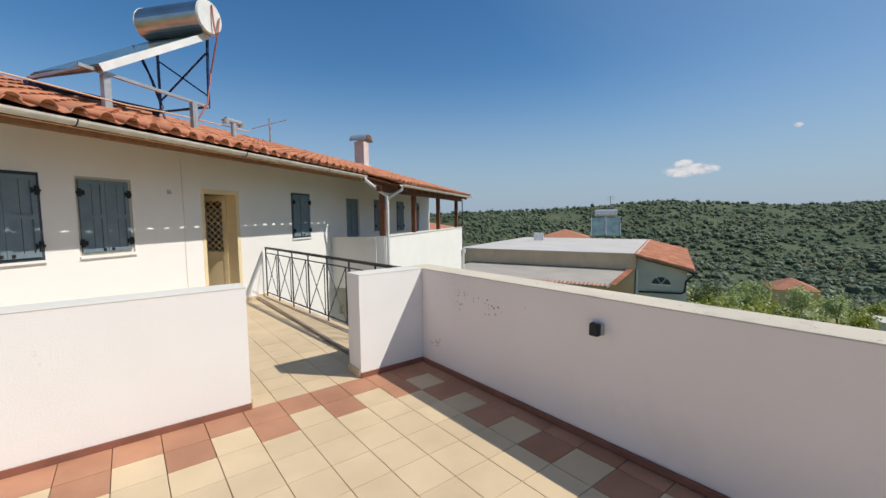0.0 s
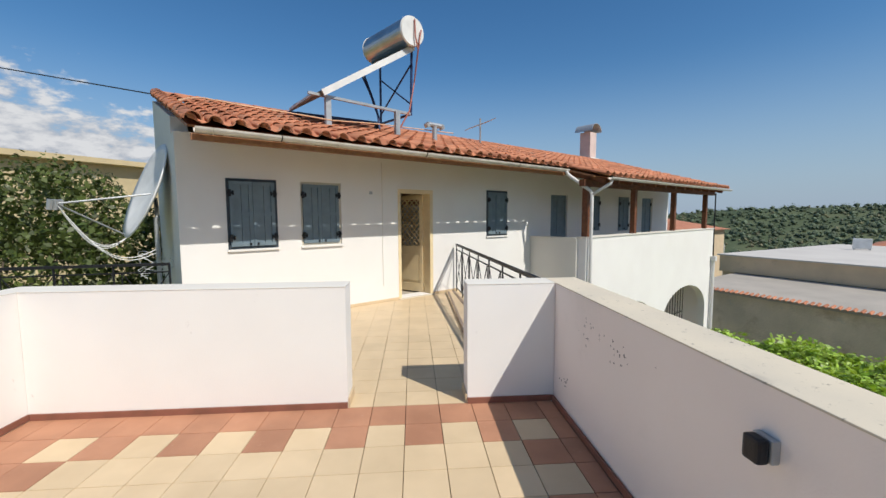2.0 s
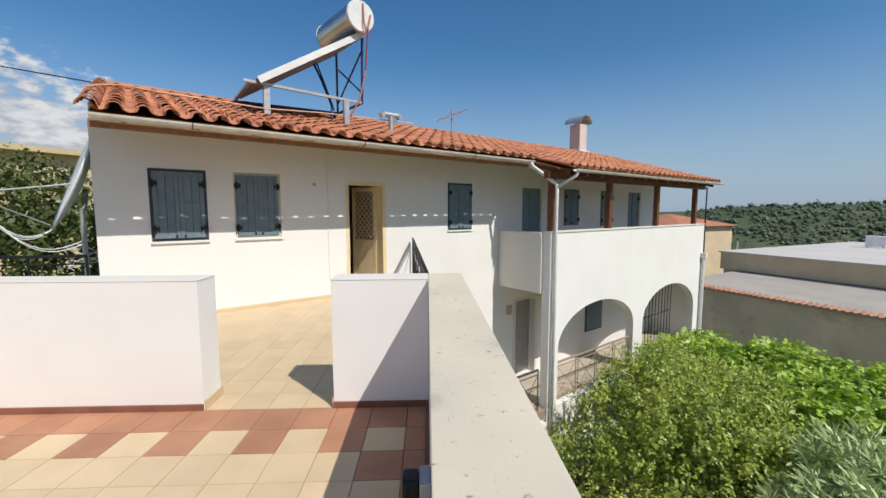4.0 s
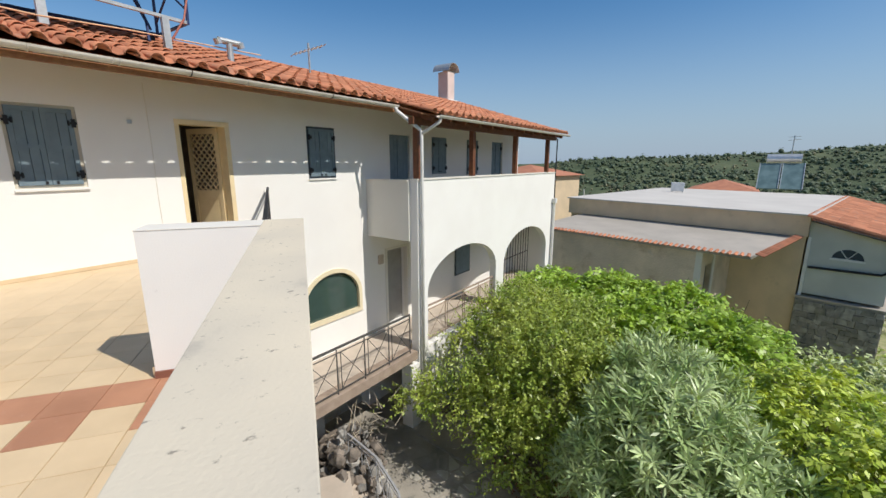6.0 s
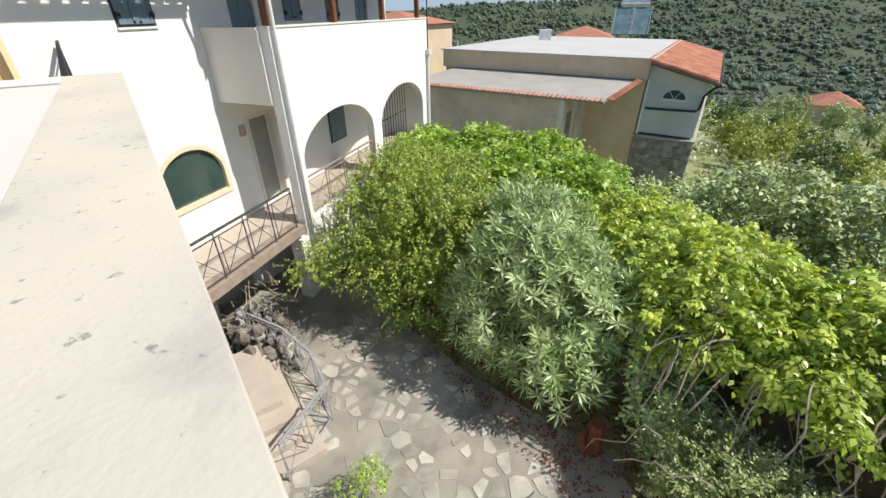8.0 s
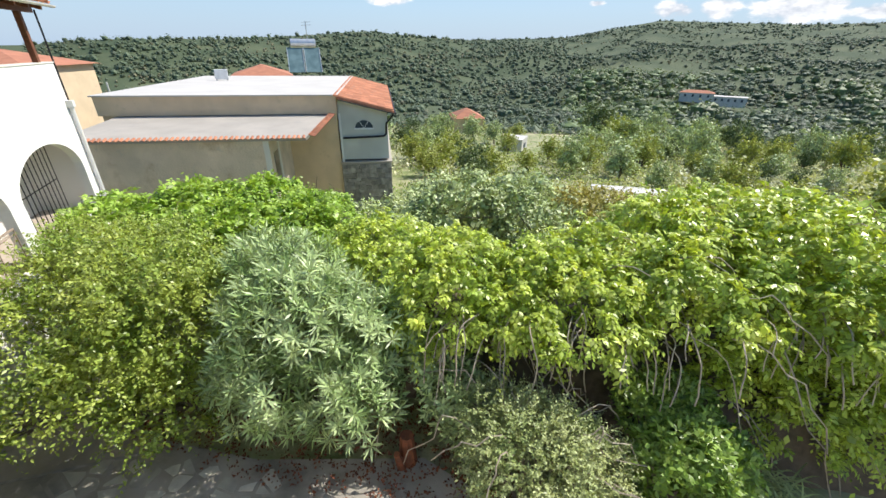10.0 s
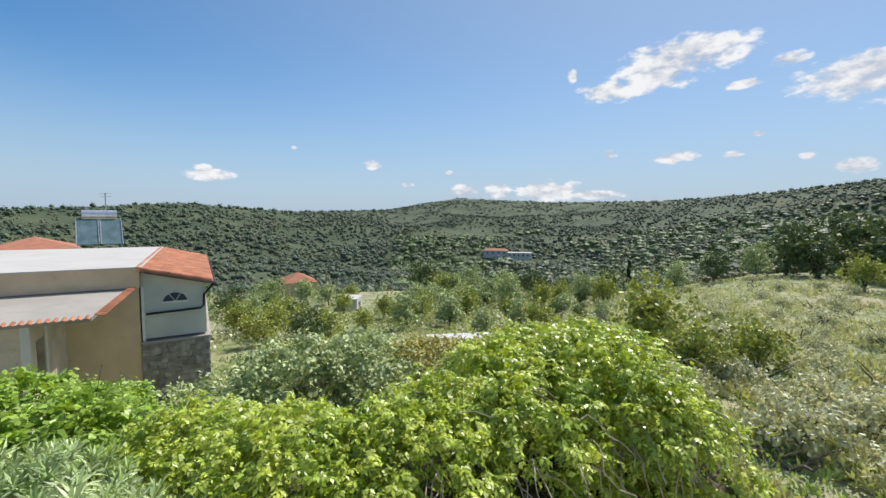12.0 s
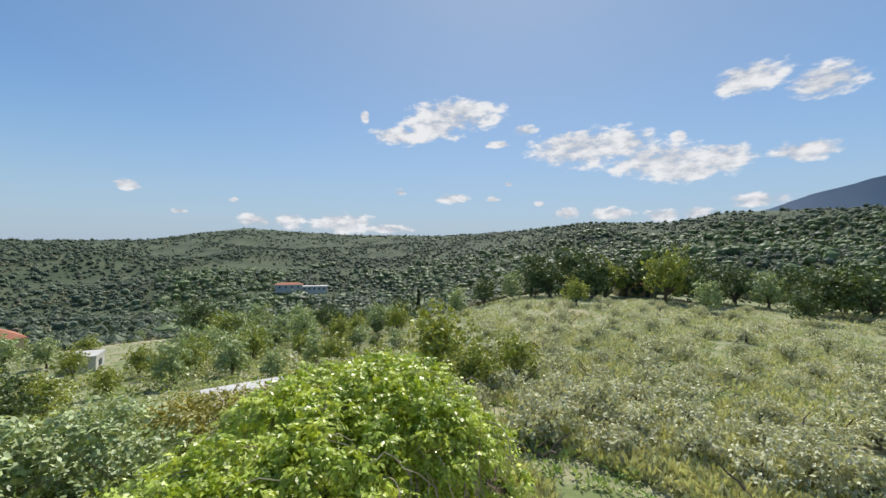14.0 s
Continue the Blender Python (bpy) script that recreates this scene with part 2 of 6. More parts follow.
M_FLAT = stain(mat("cement_roof", (0.43, 0.39, 0.345), (0.36, 0.33, 0.29), 0.8, 0.9, 0.2), (0.3, 0.29, 0.27), 0.7, 0.56, 0.7, 0.5)
M_FLATW = mat("white_roof_coat", (0.58, 0.55, 0.51), (0.52, 0.49, 0.455), 0.6, 0.8, 0.1)
M_CONC = stain(mat("old_courtyard_cement", (0.36, 0.325, 0.275), (0.25, 0.23, 0.195), 1.4, 0.95, 0.5, 30), (0.12, 0.115, 0.10), 0.9, 0.52, 0.66, 0.6)
M_SLAB = mat("pale_paving_stone", (0.46, 0.43, 0.36), (0.30, 0.28, 0.24), 3, 0.85, 0.4, 25, rand=0.3)
M_STONE = mat("grey_stone", (0.36, 0.34, 0.31), (0.22, 0.21, 0.195), 5, 0.95, 0.6, 20, rand=0.3, bumpd=0.03)
M_MORT = mat("mortar", (0.36, 0.34, 0.30), None, 8, 0.95, 0.4)
M_BROWN = mat("brown_balcony_edge", (0.36, 0.28, 0.22), (0.29, 0.22, 0.17), 6, 0.8, 0.2)
M_PINKT = mat("beige_balcony_tile", (0.52, 0.44, 0.36), (0.46, 0.39, 0.32), 4, 0.6, 0.1)
M_GLASSD = mat("window_glass", (0.05, 0.085, 0.075), None, 3, 0.06, 0, spec=0.9)
M_FASC = mat("pale_fascia", (0.62, 0.57, 0.47), None, 2, 0.9, 0.1)
M_LEAN = mat("pale_green_white_render", (0.60, 0.62, 0.58), None, 1, 0.9, 0.1)
M_YEL = mat("ochre_facade", (0.62, 0.50, 0.30), None, 1.5, 0.9, 0.1)
M_BARK = mat("bark", (0.10, 0.08, 0.06), (0.17, 0.14, 0.11), 9, 0.95, 0.6, 30)
M_TWIG = mat("dry_twig", (0.46, 0.40, 0.31), (0.33, 0.27, 0.20), 9, 0.9, 0.2)
L_POM = leafmat("pomegranate_leaf", (0.155, 0.25, 0.033), (0.41, 0.47, 0.10), 0.4, 0.45)
# the pale second tone paints the whitish highlights of the blades into the green
L_OLE = leafmat("oleander_leaf", (0.20, 0.31, 0.09), (0.53, 0.63, 0.33), 0.4, 0.3)
L_FAROL = leafmat("far_olive_leaf", (0.172, 0.167, 0.0935), (0.243, 0.225, 0.128), 0.6, 0.25)
L_VINE = leafmat("bright_green_leaf", (0.265, 0.38, 0.045), (0.575, 0.655, 0.12), 0.4, 0.5)
L_HEDGE = leafmat("hedge_leaf", (0.229, 0.367, 0.0495), (0.359, 0.493, 0.081))
L_BROAD = leafmat("broad_green_leaf", (0.15, 0.25, 0.04), (0.30, 0.42, 0.09), 0.4, 0.4)
L_GREY = leafmat("grey_green_leaf", (0.286, 0.377, 0.15), (0.484, 0.541, 0.27), 0.5, 0.25)
L_DARKG = leafmat("dark_green_leaf", (0.033, 0.066, 0.017), (0.055, 0.094, 0.022), 0.5, 0.2)
L_OLIVE = leafmat("olive_leaf", (0.46, 0.47, 0.30), (0.64, 0.65, 0.45), 0.6, 0.35)
L_WEED = leafmat("dry_weed", (0.41, 0.43, 0.21), (0.59, 0.60, 0.36), 0.7, 0.4)
L_GRASS = leafmat("field_grass", (0.24, 0.36, 0.10), (0.36, 0.45, 0.17), 0.6, 0.4)
L_SAGE = leafmat("sage_leaf", (0.24, 0.31, 0.10), (0.42, 0.45, 0.21), 0.5, 0.25)
L_BUSH = leafmat("dark_bush_leaf", (0.0538, 0.0822, 0.015), (0.0924, 0.116, 0.024), 0.5, 0.3)
# dark wood green, made bluer to carry the haze of the distant hills
L_FARW = leafmat("hazed_wood_leaf", (0.078, 0.115, 0.062), (0.125, 0.16, 0.095), 0.7, 0.25)
L_GARDEN = leafmat("garden_leaf", (0.24, 0.302, 0.06), (0.408, 0.43, 0.1), 0.5, 0.4)
M_UNDER = mat("panel_back", (0.16, 0.14, 0.12), (0.11, 0.10, 0.09), 5, 0.6, 0)
L_TREE = leafmat("tree_leaf", (0.085, 0.135, 0.045), (0.155, 0.205, 0.07), 0.6, 0.3)
L_AUTUMN = leafmat("yellowing_leaf", (0.307, 0.308, 0.07), (0.435, 0.365, 0.09), 0.6, 0.3)

# ---- mesh tools ----


def mesh_ob(name, verts, faces, material, parent=None, label="", smooth=False):
    me = bpy.data.meshes.new(name)
    me.from_pydata([tuple(v) for v in verts] if not isinstance(verts, list) else verts, [], faces)
    me.materials.append(material)
    if smooth:
        me.polygons.foreach_set("use_smooth", [True] * len(me.polygons))
    me.update()
    ob = new(name, me)
    if parent:
        ob.parent = parent
    return tagged(ob, label)


def part(name, bm, material, parent=None, label="", smooth=False):
    bmesh.ops.recalc_face_normals(bm, faces=bm.faces)
    me = bpy.data.meshes.new(name)
    bm.to_mesh(me)
    bm.free()
    me.materials.append(material)
    if smooth:
        me.polygons.foreach_set("use_smooth", [True] * len(me.polygons))
    ob = new(name, me)
    if parent:
        ob.parent = parent
    return tagged(ob, label)


def thing(name, m, label, category, group="", kind=""):
    ob = new(name)
    ob.matrix_world = m
    return tagged(ob, label, category, group, kind)


def bx(bm, x0, x1, y0, y1, z0, z1, bevel=0.0, m=None):
    vs = [bm.verts.new(p) for p in itertools.product((x0, x1), (y0, y1), (z0, z1))]
    q = [(0, 1, 3, 2), (4, 6, 7, 5), (0, 4, 5, 1), (2, 3, 7, 6), (0, 2, 6, 4), (1, 5, 7, 3)]
    fs = [bm.faces.new([vs[i] for i in f]) for f in q]
    if bevel:
        es = {e for f in fs for e in f.edges}
        r = bmesh.ops.bevel(bm, geom=list(es), offset=bevel, segments=2, affect="EDGES", profile=0.6)
        if m is not None:
            bmesh.ops.transform(bm, matrix=m, verts=list({v for f in r["faces"] for v in f.verts} | {v for v in vs if v.is_valid}))
    elif m is not None:
        for v in vs:
            v.co = m @ v.co
    return bm


def box(name, x0, x1, y0, y1, z0, z1, material, parent=None, label="", bevel=0.0):
    return part(name, bx(bmesh.new(), x0, x1, y0, y1, z0, z1, bevel), material, parent, label)


def rod(bm, a, b, r, seg=8, r2=None):
    a, b = Vector(a), Vector(b)
    d = b - a
    if d.length < 1e-6:
        return bm
    q = d.to_track_quat("Z", "Y").to_matrix()
    r2 = r if r2 is None else r2
    lo = [bm.verts.new(a + q @ Vector((r * math.cos(k * math.tau / seg), r * math.sin(k * math.tau / seg), 0))) for k in range(seg)]
    hi = [bm.verts.new(b + q @ Vector((r2 * math.cos(k * math.tau / seg), r2 * math.sin(k * math.tau / seg), 0))) for k in range(seg)]
    for k in range(seg):
        bm.faces.new((lo[k], lo[(k + 1) % seg], hi[(k + 1) % seg], hi[k]))
    bm.faces.new(lo[::-1])
    bm.faces.new(hi)
    return bm


def bar(bm, a, b, w, h):
    """A square bar from a to b."""
    a, b = Vector(a), Vector(b)
    d = b - a
    q = d.to_track_quat("Z", "Y").to_matrix().to_4x4()
    return bx(bm, -w / 2, w / 2, -h / 2, h / 2, 0, d.length, 0, Matrix.Translation(a) @ q)


def tube(bm, pts, r, seg=7):
    """A round tube swept through the points."""
    pts = [Vector(p) for p in pts]
    last, side = None, None
    for i, p in enumerate(pts):
        g = (pts[min(i + 1, len(pts) - 1)] - pts[max(i - 1, 0)]).normalized()
        if side is None:
            side = g.orthogonal().normalized()
        side = (side - g * side.dot(g)).normalized()
        other = g.cross(side)
        ring = [bm.verts.new(p + side * r * math.cos(math.tau * k / seg) + other * r * math.sin(math.tau * k / seg)) for k in range(seg)]
        if last:
            for k in range(seg):
                bm.faces.new((last[k], last[(k + 1) % seg], ring[(k + 1) % seg], ring[k]))
        else:
            bm.faces.new(ring[::-1])
        last = ring
    bm.faces.new(last)
    return bm


def prism(bm, pts, z0, z1):
    """A plan polygon pulled up from z0 to z1."""
    lo = [bm.verts.new((x, y, z0)) for x, y in pts]
    hi = [bm.verts.new((x, y, z1)) for x, y in pts]
    bm.faces.new(lo[::-1])
    bm.faces.new(hi)
    for k in range(len(pts)):
        bm.faces.new((lo[k], lo[(k + 1) % len(pts)], hi[(k + 1) % len(pts)], hi[k]))
    return bm


def wall_holes(u0, u1, z0, z1, y0, y1, rects=(), arches=()):
    """A wall along x from y0 to y1 thick, with rectangular and arched openings (a, b, low, spring, top)."""
    cuts = {u0, u1}
    for a, b, lo, hi in rects:
        cuts |= {a, b}
    for a, b, lo, spring, top in arches:
        cuts |= {a + (b - a) * (1 - math.cos(math.pi * k / 20)) / 2 for k in range(21)}
    cuts = sorted(c for c in cuts if u0 <= c <= u1)
    bm = bmesh.new()
    for c, d in zip(cuts, cuts[1:]):
        if d - c < 1e-5:
            continue
        mid = (c + d) / 2
        gaps = []
        for a, b, lo, hi in rects:
            if a < mid < b:
                gaps.append((lo, lo, hi, hi))
        for a, b, lo, spring, top in arches:
            if a < mid < b:
                f = lambda u: spring + (top - spring) * math.sqrt(max(0, 1 - ((u - (a + b) / 2) / ((b - a) / 2)) ** 2))
                gaps.append((lo, lo, f(c), f(d)))
        gaps.sort()
        low = (z0, z0)
        for g in gaps + [(z1, z1, None, None)]:
            if g[0] > low[0] + 1e-4 or g[1] > low[1] + 1e-4:
                vs = [bm.verts.new(p) for p in ((c, y0, low[0]), (d, y0, low[1]), (d, y0, g[1]), (c, y0, g[0]), (c, y1, low[0]), (d, y1, low[1]), (d, y1, g[1]), (c, y1, g[0]))]
                for f in ((0, 1, 2, 3), (7, 6, 5, 4), (0, 4, 5, 1), (3, 2, 6, 7), (0, 3, 7, 4), (1, 5, 6, 2)):
                    bm.faces.new([vs[i] for i in f])
            low = (g[2], g[3])
    bmesh.ops.remove_doubles(bm, verts=bm.verts, dist=1e-5)
    return bm

# ---- the large structure ----
H = Matrix.Translation((2.27, 7.464, 0)) @ pose(0, 0, 0, 0, 0, 35)


def hp(u, n, z):
    """World place of a point of the house: u along the front, n out from it."""
    return H @ Vector((u, -n, z))


TX, TY = 0.267, 0.277
PZ = 0.99
YB = -2.6


def structure(ob, label=""):
    return tagged(ob, label, kind="structure")


# terrace slab and walls
bm = bmesh.new()
floor_edge = [(1.67, YB - 0.2), (6.2, YB - 0.2), (6.2, 5.15), (6.02, 5.15), (5.73, 10.0), (5.2, 9.62), (1.83, 7.27), (1.67, 7.2)]
prism(bm, floor_edge, -0.25, -0.012)
floor = structure(part("floor", bm, M_GROUT), "terrace floor of cream tiles with a terracotta border")
structure(box("wall_right", 5.965, 6.22, YB, 5.15, -0.012, PZ - 0.009, M_WALLR), "white plastered terrace parapet with a cement coping")
structure(box("wall_stub", 5.24, 5.962, 4.9, 5.15, -0.012, PZ - 0.009, M_WALL), "short white parapet beside the walkway gap")
structure(box("wall_left_front", 1.87, 4.27, 4.9, 5.15, -0.012, PZ - 0.009, M_WALL), "white parapet across the terrace end")
structure(box("wall_left", 1.67, 1.867, YB, 5.15, -0.012, PZ - 0.009, M_WALL), "white parapet along the terrace side")
structure(box("wall_back", 1.67, 6.2, YB - 0.2, YB - 0.003, -0.012, PZ - 0.009, M_WALL), "white parapet closing the terrace")
# copings
for nm, a in (("coping_right", (5.963, 6.23, YB, 5.155)), ("coping_stub", (5.237, 5.96, 4.897, 5.155)), ("coping_front", (1.87, 4.274, 4.897, 5.155)), ("coping_left", (1.665, 1.867, YB, 5.155)), ("coping_back", (1.665, 6.22, YB - 0.205, YB - 0.003))):
    structure(box(nm, a[0], a[1], a[2], a[3], PZ - 0.0085, PZ, M_COPE if nm == "coping_right" else M_WALLC, None, "", 0.003), "weathered cement coping with black spots" if nm == "coping_right" else "painted coping")
# outer retaining wall under the terrace
structure(box("wall_retaining", 5.95, 6.19, YB - 0.2, 5.15, -4.9, -0.262, M_WALL), "white wall under the terrace")
structure(box("wall_retaining_end", 5.6, 5.94, 4.95, 5.14, -4.9, -0.262, M_WALL), "white wall under the walkway")
# skirtings
for nm, a in (("baseboard", (1.89, 4.27, 4.884, 4.898)), ("baseboard", (5.24, 5.94, 4.884, 4.898)), ("baseboard", (5.944, 5.958, YB, 4.898)), ("baseboard", (1.869, 1.883, YB, 4.898))):
    structure(box(nm, a[0], a[1], a[2], a[3], 0.001, 0.048, M_SKIRT), "terracotta tile skirting")
structure(box("baseboard", 4.272, 4.286, 4.905, 5.16, 0.001, 0.075, M_CREAM), "cream tile skirting")
structure(box("baseboard", 5.224, 5.238, 4.905, 5.16, 0.001, 0.075, M_CREAM), "cream tile skirting")

# the house
house = thing("house", H.copy(), "white plastered house, clay tile roof and arched front gallery", "house")
wall = part("wall", wall_holes(-0.56, 14.2, -4.9, 2.62, 0, 0.28,
            rects=[(0, 0.67, 1.08, 2.06), (1.02, 1.68, 1.08, 2.06), (2.77, 3.56, 0.02, 2.01), (5.02, 5.68, 1.08, 2.06), (7.3, 8.02, -0.02, 2.03), (8.93, 9.6, 1.08, 2.05), (10.66, 11.3, 1.03, 2.05), (12.2, 12.95, -0.02, 2.05),
                   (7.1, 7.86, -2.68, -0.68), (5.0, 6.35, -4.9, -2.95)],
            arches=[(4.64, 6.24, -1.97, -1.5, -0.83)]), M_WALL, house, "white plaster front wall")
box("end_wall", -0.56, -0.3, 0.282, 2.6, -4.9, 2.55, M_WALL, house)
box("back_wall", -0.29, 2.2, 2.35, 2.6, -4.9, 3.4, M_WALL, house)
box("wing_wall", 1.5, 1.7, 2.61, 9.0, -4.9, 2.0, M_WALL, house)
for x in (-0.56, 14.0):
    bm = bmesh.new()
    prof = [(0.281, 2.551), (2.6, 2.551), (2.6, 3.54), (0.281, 2.85)]
    a = [bm.verts.new((x, y, z)) for y, z in prof]
    b = [bm.verts.new((x + 0.2, y, z)) for y, z in prof]
    bm.faces.new(a)
    bm.faces.new(b[::-1])
    for k in range(4):
        bm.faces.new((a[k], a[(k + 1) % 4], b[(k + 1) % 4], b[k]))
    part("gable", bm, M_WALL, house, "white plaster gable end")
box("far_wall", 14.0, 14.2, 0.282, 9.0, -4.9, 2.55, M_WALL, house)
box("rear_wall", 1.5, 14.2, 9.0, 9.2, -4.9, 2.0, M_WALL, house)
box("upper_floor", 1.7, 14.0, 0.29, 9.0, -0.25, 0.0, M_ROOM, house)
box("lower_floor", 3.0, 14.0, 0.29, 9.0, -2.95, -2.7, M_ROOM, house)
box("inner_wall", 2.2, 4.6, 2.6, 2.7, 0.0, 2.5, M_ROOM, house)
box("inner_side_wall", 2.3, 2.4, 0.3, 2.6, 0.0, 2.5, M_ROOM, house)
box("inner_ceiling", 0.0, 6.0, 0.3, 4.0, 2.45, 2.5, M_ROOM, house)
box("lower_inner_wall", 4.0, 9.0, 2.6, 2.7, -2.7, -0.3, M_ROOM, house)
box("garage_back", 4.0, 7.0, 0.29, 0.35, -4.9, -2.97, M_GALV, house, "grey garage door panel")

for u0_, u1_ in ((-0.3, 2.76), (3.57, 4.2)):
    box("baseboard", u0_, u1_, -0.014, -0.002, 0.003, 0.05, M_CREAM, house, "cream tile skirting")

# gallery: balcony above, arches below
BN = 1.45
bm = wall_holes(6.552, 14.2, -4.9, 1.03, -BN, -BN + 0.2, arches=[(6.88, 10.02, -2.72, -1.45, -0.61), (10.5, 13.7, -2.72, -1.5, -0.63)])
part("gallery_wall", bm, M_WALL, house, "white gallery wall with two round arches")
box("gallery_pillar", 6.3, 6.548, -BN, -BN + 0.3, -4.9, -3.0, M_WALL, house)
box("balcony_side", 6.5, 6.7, -BN + 0.202, -0.002, -0.25, 1.0, M_WALLC, house)
box("balcony_side_coping", 6.48, 6.72, -BN + 0.222, -0.002, 1.002, 1.03, M_WALLC, house)
box("balcony_coping", 6.53, 14.22, -BN - 0.02, -BN + 0.22, 1.032, 1.06, M_WALLC, house)
box("balcony_floor", 6.702, 14.0, -BN + 0.202, -0.002, -0.25, 0.0, M_WALLC, house)
box("gallery_end", 14.0, 14.2, -BN + 0.202, -0.002, -4.9, -0.27, M_WALL, house)
box("gallery_floor", 3.6, 13.998, -BN + 0.302, -0.002, -2.87, -2.7, M_PINKT, house, "beige tiled lower gallery floor")
box("gallery_edge", 3.6, 6.46, -BN - 0.03, -BN + 0.3, -2.87, -2.68, M_BROWN, house, "brown painted slab edge")

# ---- the land ----
E0 = Vector((6.2, 2.0))
SKY_EL = [(-180, 5.0), (-60, 3.0), (0, 0.0), (30, 0.0), (34, 0.1), (37, 0.55), (41, 0.75), (50, 0.85), (59, 1.35), (66, 1.9), (74, 1.3), (79, 1.0), (85, 1.15), (91, 1.3), (96, 2.2), (101, 3.0), (108, 2.7), (114, 2.45), (127, 2.5), (137, 3.2), (146, 4.3), (150, 4.3), (157, 4.2), (162, 5.2), (180, 5.0)]
SKY_R = [(-180, 600), (0, 500), (40, 380), (75, 520), (90, 700), (101, 880), (127, 700), (146, 520), (180, 420)]


def lerp(keys, x):
    return float(np.interp(x, [k[0] for k in keys], [k[1] for k in keys]))


def smooth(a, b, x):
    t = min(1.0, max(0.0, (x - a) / (b - a)))
    return t * t * (3 - 2 * t)


EAST = [(0, -4.55), (11, -4.7), (18, -5.7), (50, -10.0), (75, -11.9), (110, -17.6), (180, -25), (235, -28)]
SOUTH = [(0, -4.55), (10, -4.9), (30, -5.8), (60, -6.3), (85, -6.5), (130, -9), (200, -14)]


def land(x, y):
    dx, dy = x - E0.x, y - E0.y
    r = math.hypot(dx, dy)
    az = math.degrees(math.atan2(dx, dy))
    w = smooth(118, 142, az) if az > 0 else 1.0
    big = lerp(SKY_R, az)
    top = 1.5 + big * math.tan(radians(lerp(SKY_EL, az))) - 2.0
    ze = lerp(EAST + [(big, top), (big * 1.6, top - 40), (4000, top - 60)], r)
    zs = lerp(SOUTH + [(big, top), (big * 1.6, top - 40), (4000, top - 60)], r)
    z = ze * (1 - w) + zs * w
    bump = noise.noise(Vector((x * 0.012, y * 0.012, 0))) * min(9.0, max(0.0, r - 30) * 0.05) * (1 - smooth(big * 0.6, big, r))
    z += bump + noise.noise(Vector((x * 0.15, y * 0.15, 3))) * min(0.25, max(0, r - 14) * 0.02)
    west = smooth(3.0, -6.0, x + y * 0.1) if r < 200 else (1.0 if az < -10 else 0.0)
    if az < 5 or az > 178:
        z = z * (1 - west) + max(z, -0.8) * west
    return z


verts, faces = [], []
rings = [0.0, 2, 4, 6, 8, 9.5, 11, 12.5, 14, 16, 18, 21, 24, 28, 32, 37, 42, 48, 55, 63, 72, 82, 93, 105, 118, 132, 148, 165, 185, 207, 232, 260, 290, 325, 365, 410, 460, 515, 580, 650, 730, 820, 920, 1030, 1200, 1500, 2000, 2800, 4000]
NA = 288
for ring in rings:
    for k in range(NA):
        a = math.tau * k / NA
        crest = lerp(SKY_R, (math.degrees(a) + 180) % 360 - 180)
        r = ring if ring <= 290 else 290 + (ring - 290) * (crest - 290) / 360 if ring <= 650 else crest + (ring - 650)
        x, y = E0.x + r * math.sin(a), E0.y + r * math.cos(a)
        verts.append((x, y, land(x, y)))
for i in range(len(rings) - 1):
    for k in range(NA):
        a, b = i * NA + k, i * NA + (k + 1) % NA
        faces.append((a, a + NA, b + NA, b))
M_LAND = stain(stain(mat("dry_grass_soil", (0.28, 0.29, 0.155), (0.37, 0.34, 0.21), 0.12, 0.95, 0.6, 5, bumpd=0.08, contrast=(0.4, 0.65)), (0.15, 0.20, 0.06), 0.5, 0.46, 0.6, 0.85), (0.36, 0.28, 0.18), 0.06, 0.6, 0.66, 0.7)
# scrub covers the ground of the hills beyond the groves
ln, ll = M_LAND.node_tree.nodes, M_LAND.node_tree.links
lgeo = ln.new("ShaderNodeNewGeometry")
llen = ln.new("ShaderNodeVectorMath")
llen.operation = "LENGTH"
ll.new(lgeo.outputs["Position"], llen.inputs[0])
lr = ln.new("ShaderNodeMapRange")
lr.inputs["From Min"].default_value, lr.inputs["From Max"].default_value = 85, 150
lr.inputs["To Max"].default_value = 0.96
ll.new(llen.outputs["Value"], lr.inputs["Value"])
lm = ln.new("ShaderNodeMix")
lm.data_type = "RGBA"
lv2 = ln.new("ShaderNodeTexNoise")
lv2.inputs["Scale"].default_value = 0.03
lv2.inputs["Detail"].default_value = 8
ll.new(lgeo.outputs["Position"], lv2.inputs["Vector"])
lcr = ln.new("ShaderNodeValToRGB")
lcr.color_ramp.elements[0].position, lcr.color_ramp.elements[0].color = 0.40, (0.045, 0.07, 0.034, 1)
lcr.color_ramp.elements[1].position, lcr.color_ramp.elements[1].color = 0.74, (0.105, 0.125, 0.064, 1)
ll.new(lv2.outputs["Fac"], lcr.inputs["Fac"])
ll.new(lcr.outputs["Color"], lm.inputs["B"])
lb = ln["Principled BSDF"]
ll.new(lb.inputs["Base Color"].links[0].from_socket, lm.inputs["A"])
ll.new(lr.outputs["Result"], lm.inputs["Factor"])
lsub = ln.new("ShaderNodeVectorMath")
lsub.operation = "DISTANCE"
lsub.inputs[1].default_value = (91, 1, -13.5)
ll.new(lgeo.outputs["Position"], lsub.inputs[0])
lwob = ln.new("ShaderNodeTexNoise")
lwob.inputs["Scale"].default_value = 0.12
ll.new(lgeo.outputs["Position"], lwob.inputs["Vector"])
ladd = ln.new("ShaderNodeMath")
ladd.operation = "MULTIPLY_ADD"
ladd.inputs[1].default_value = 22
ll.new(lwob.outputs["Fac"], ladd.inputs[0])
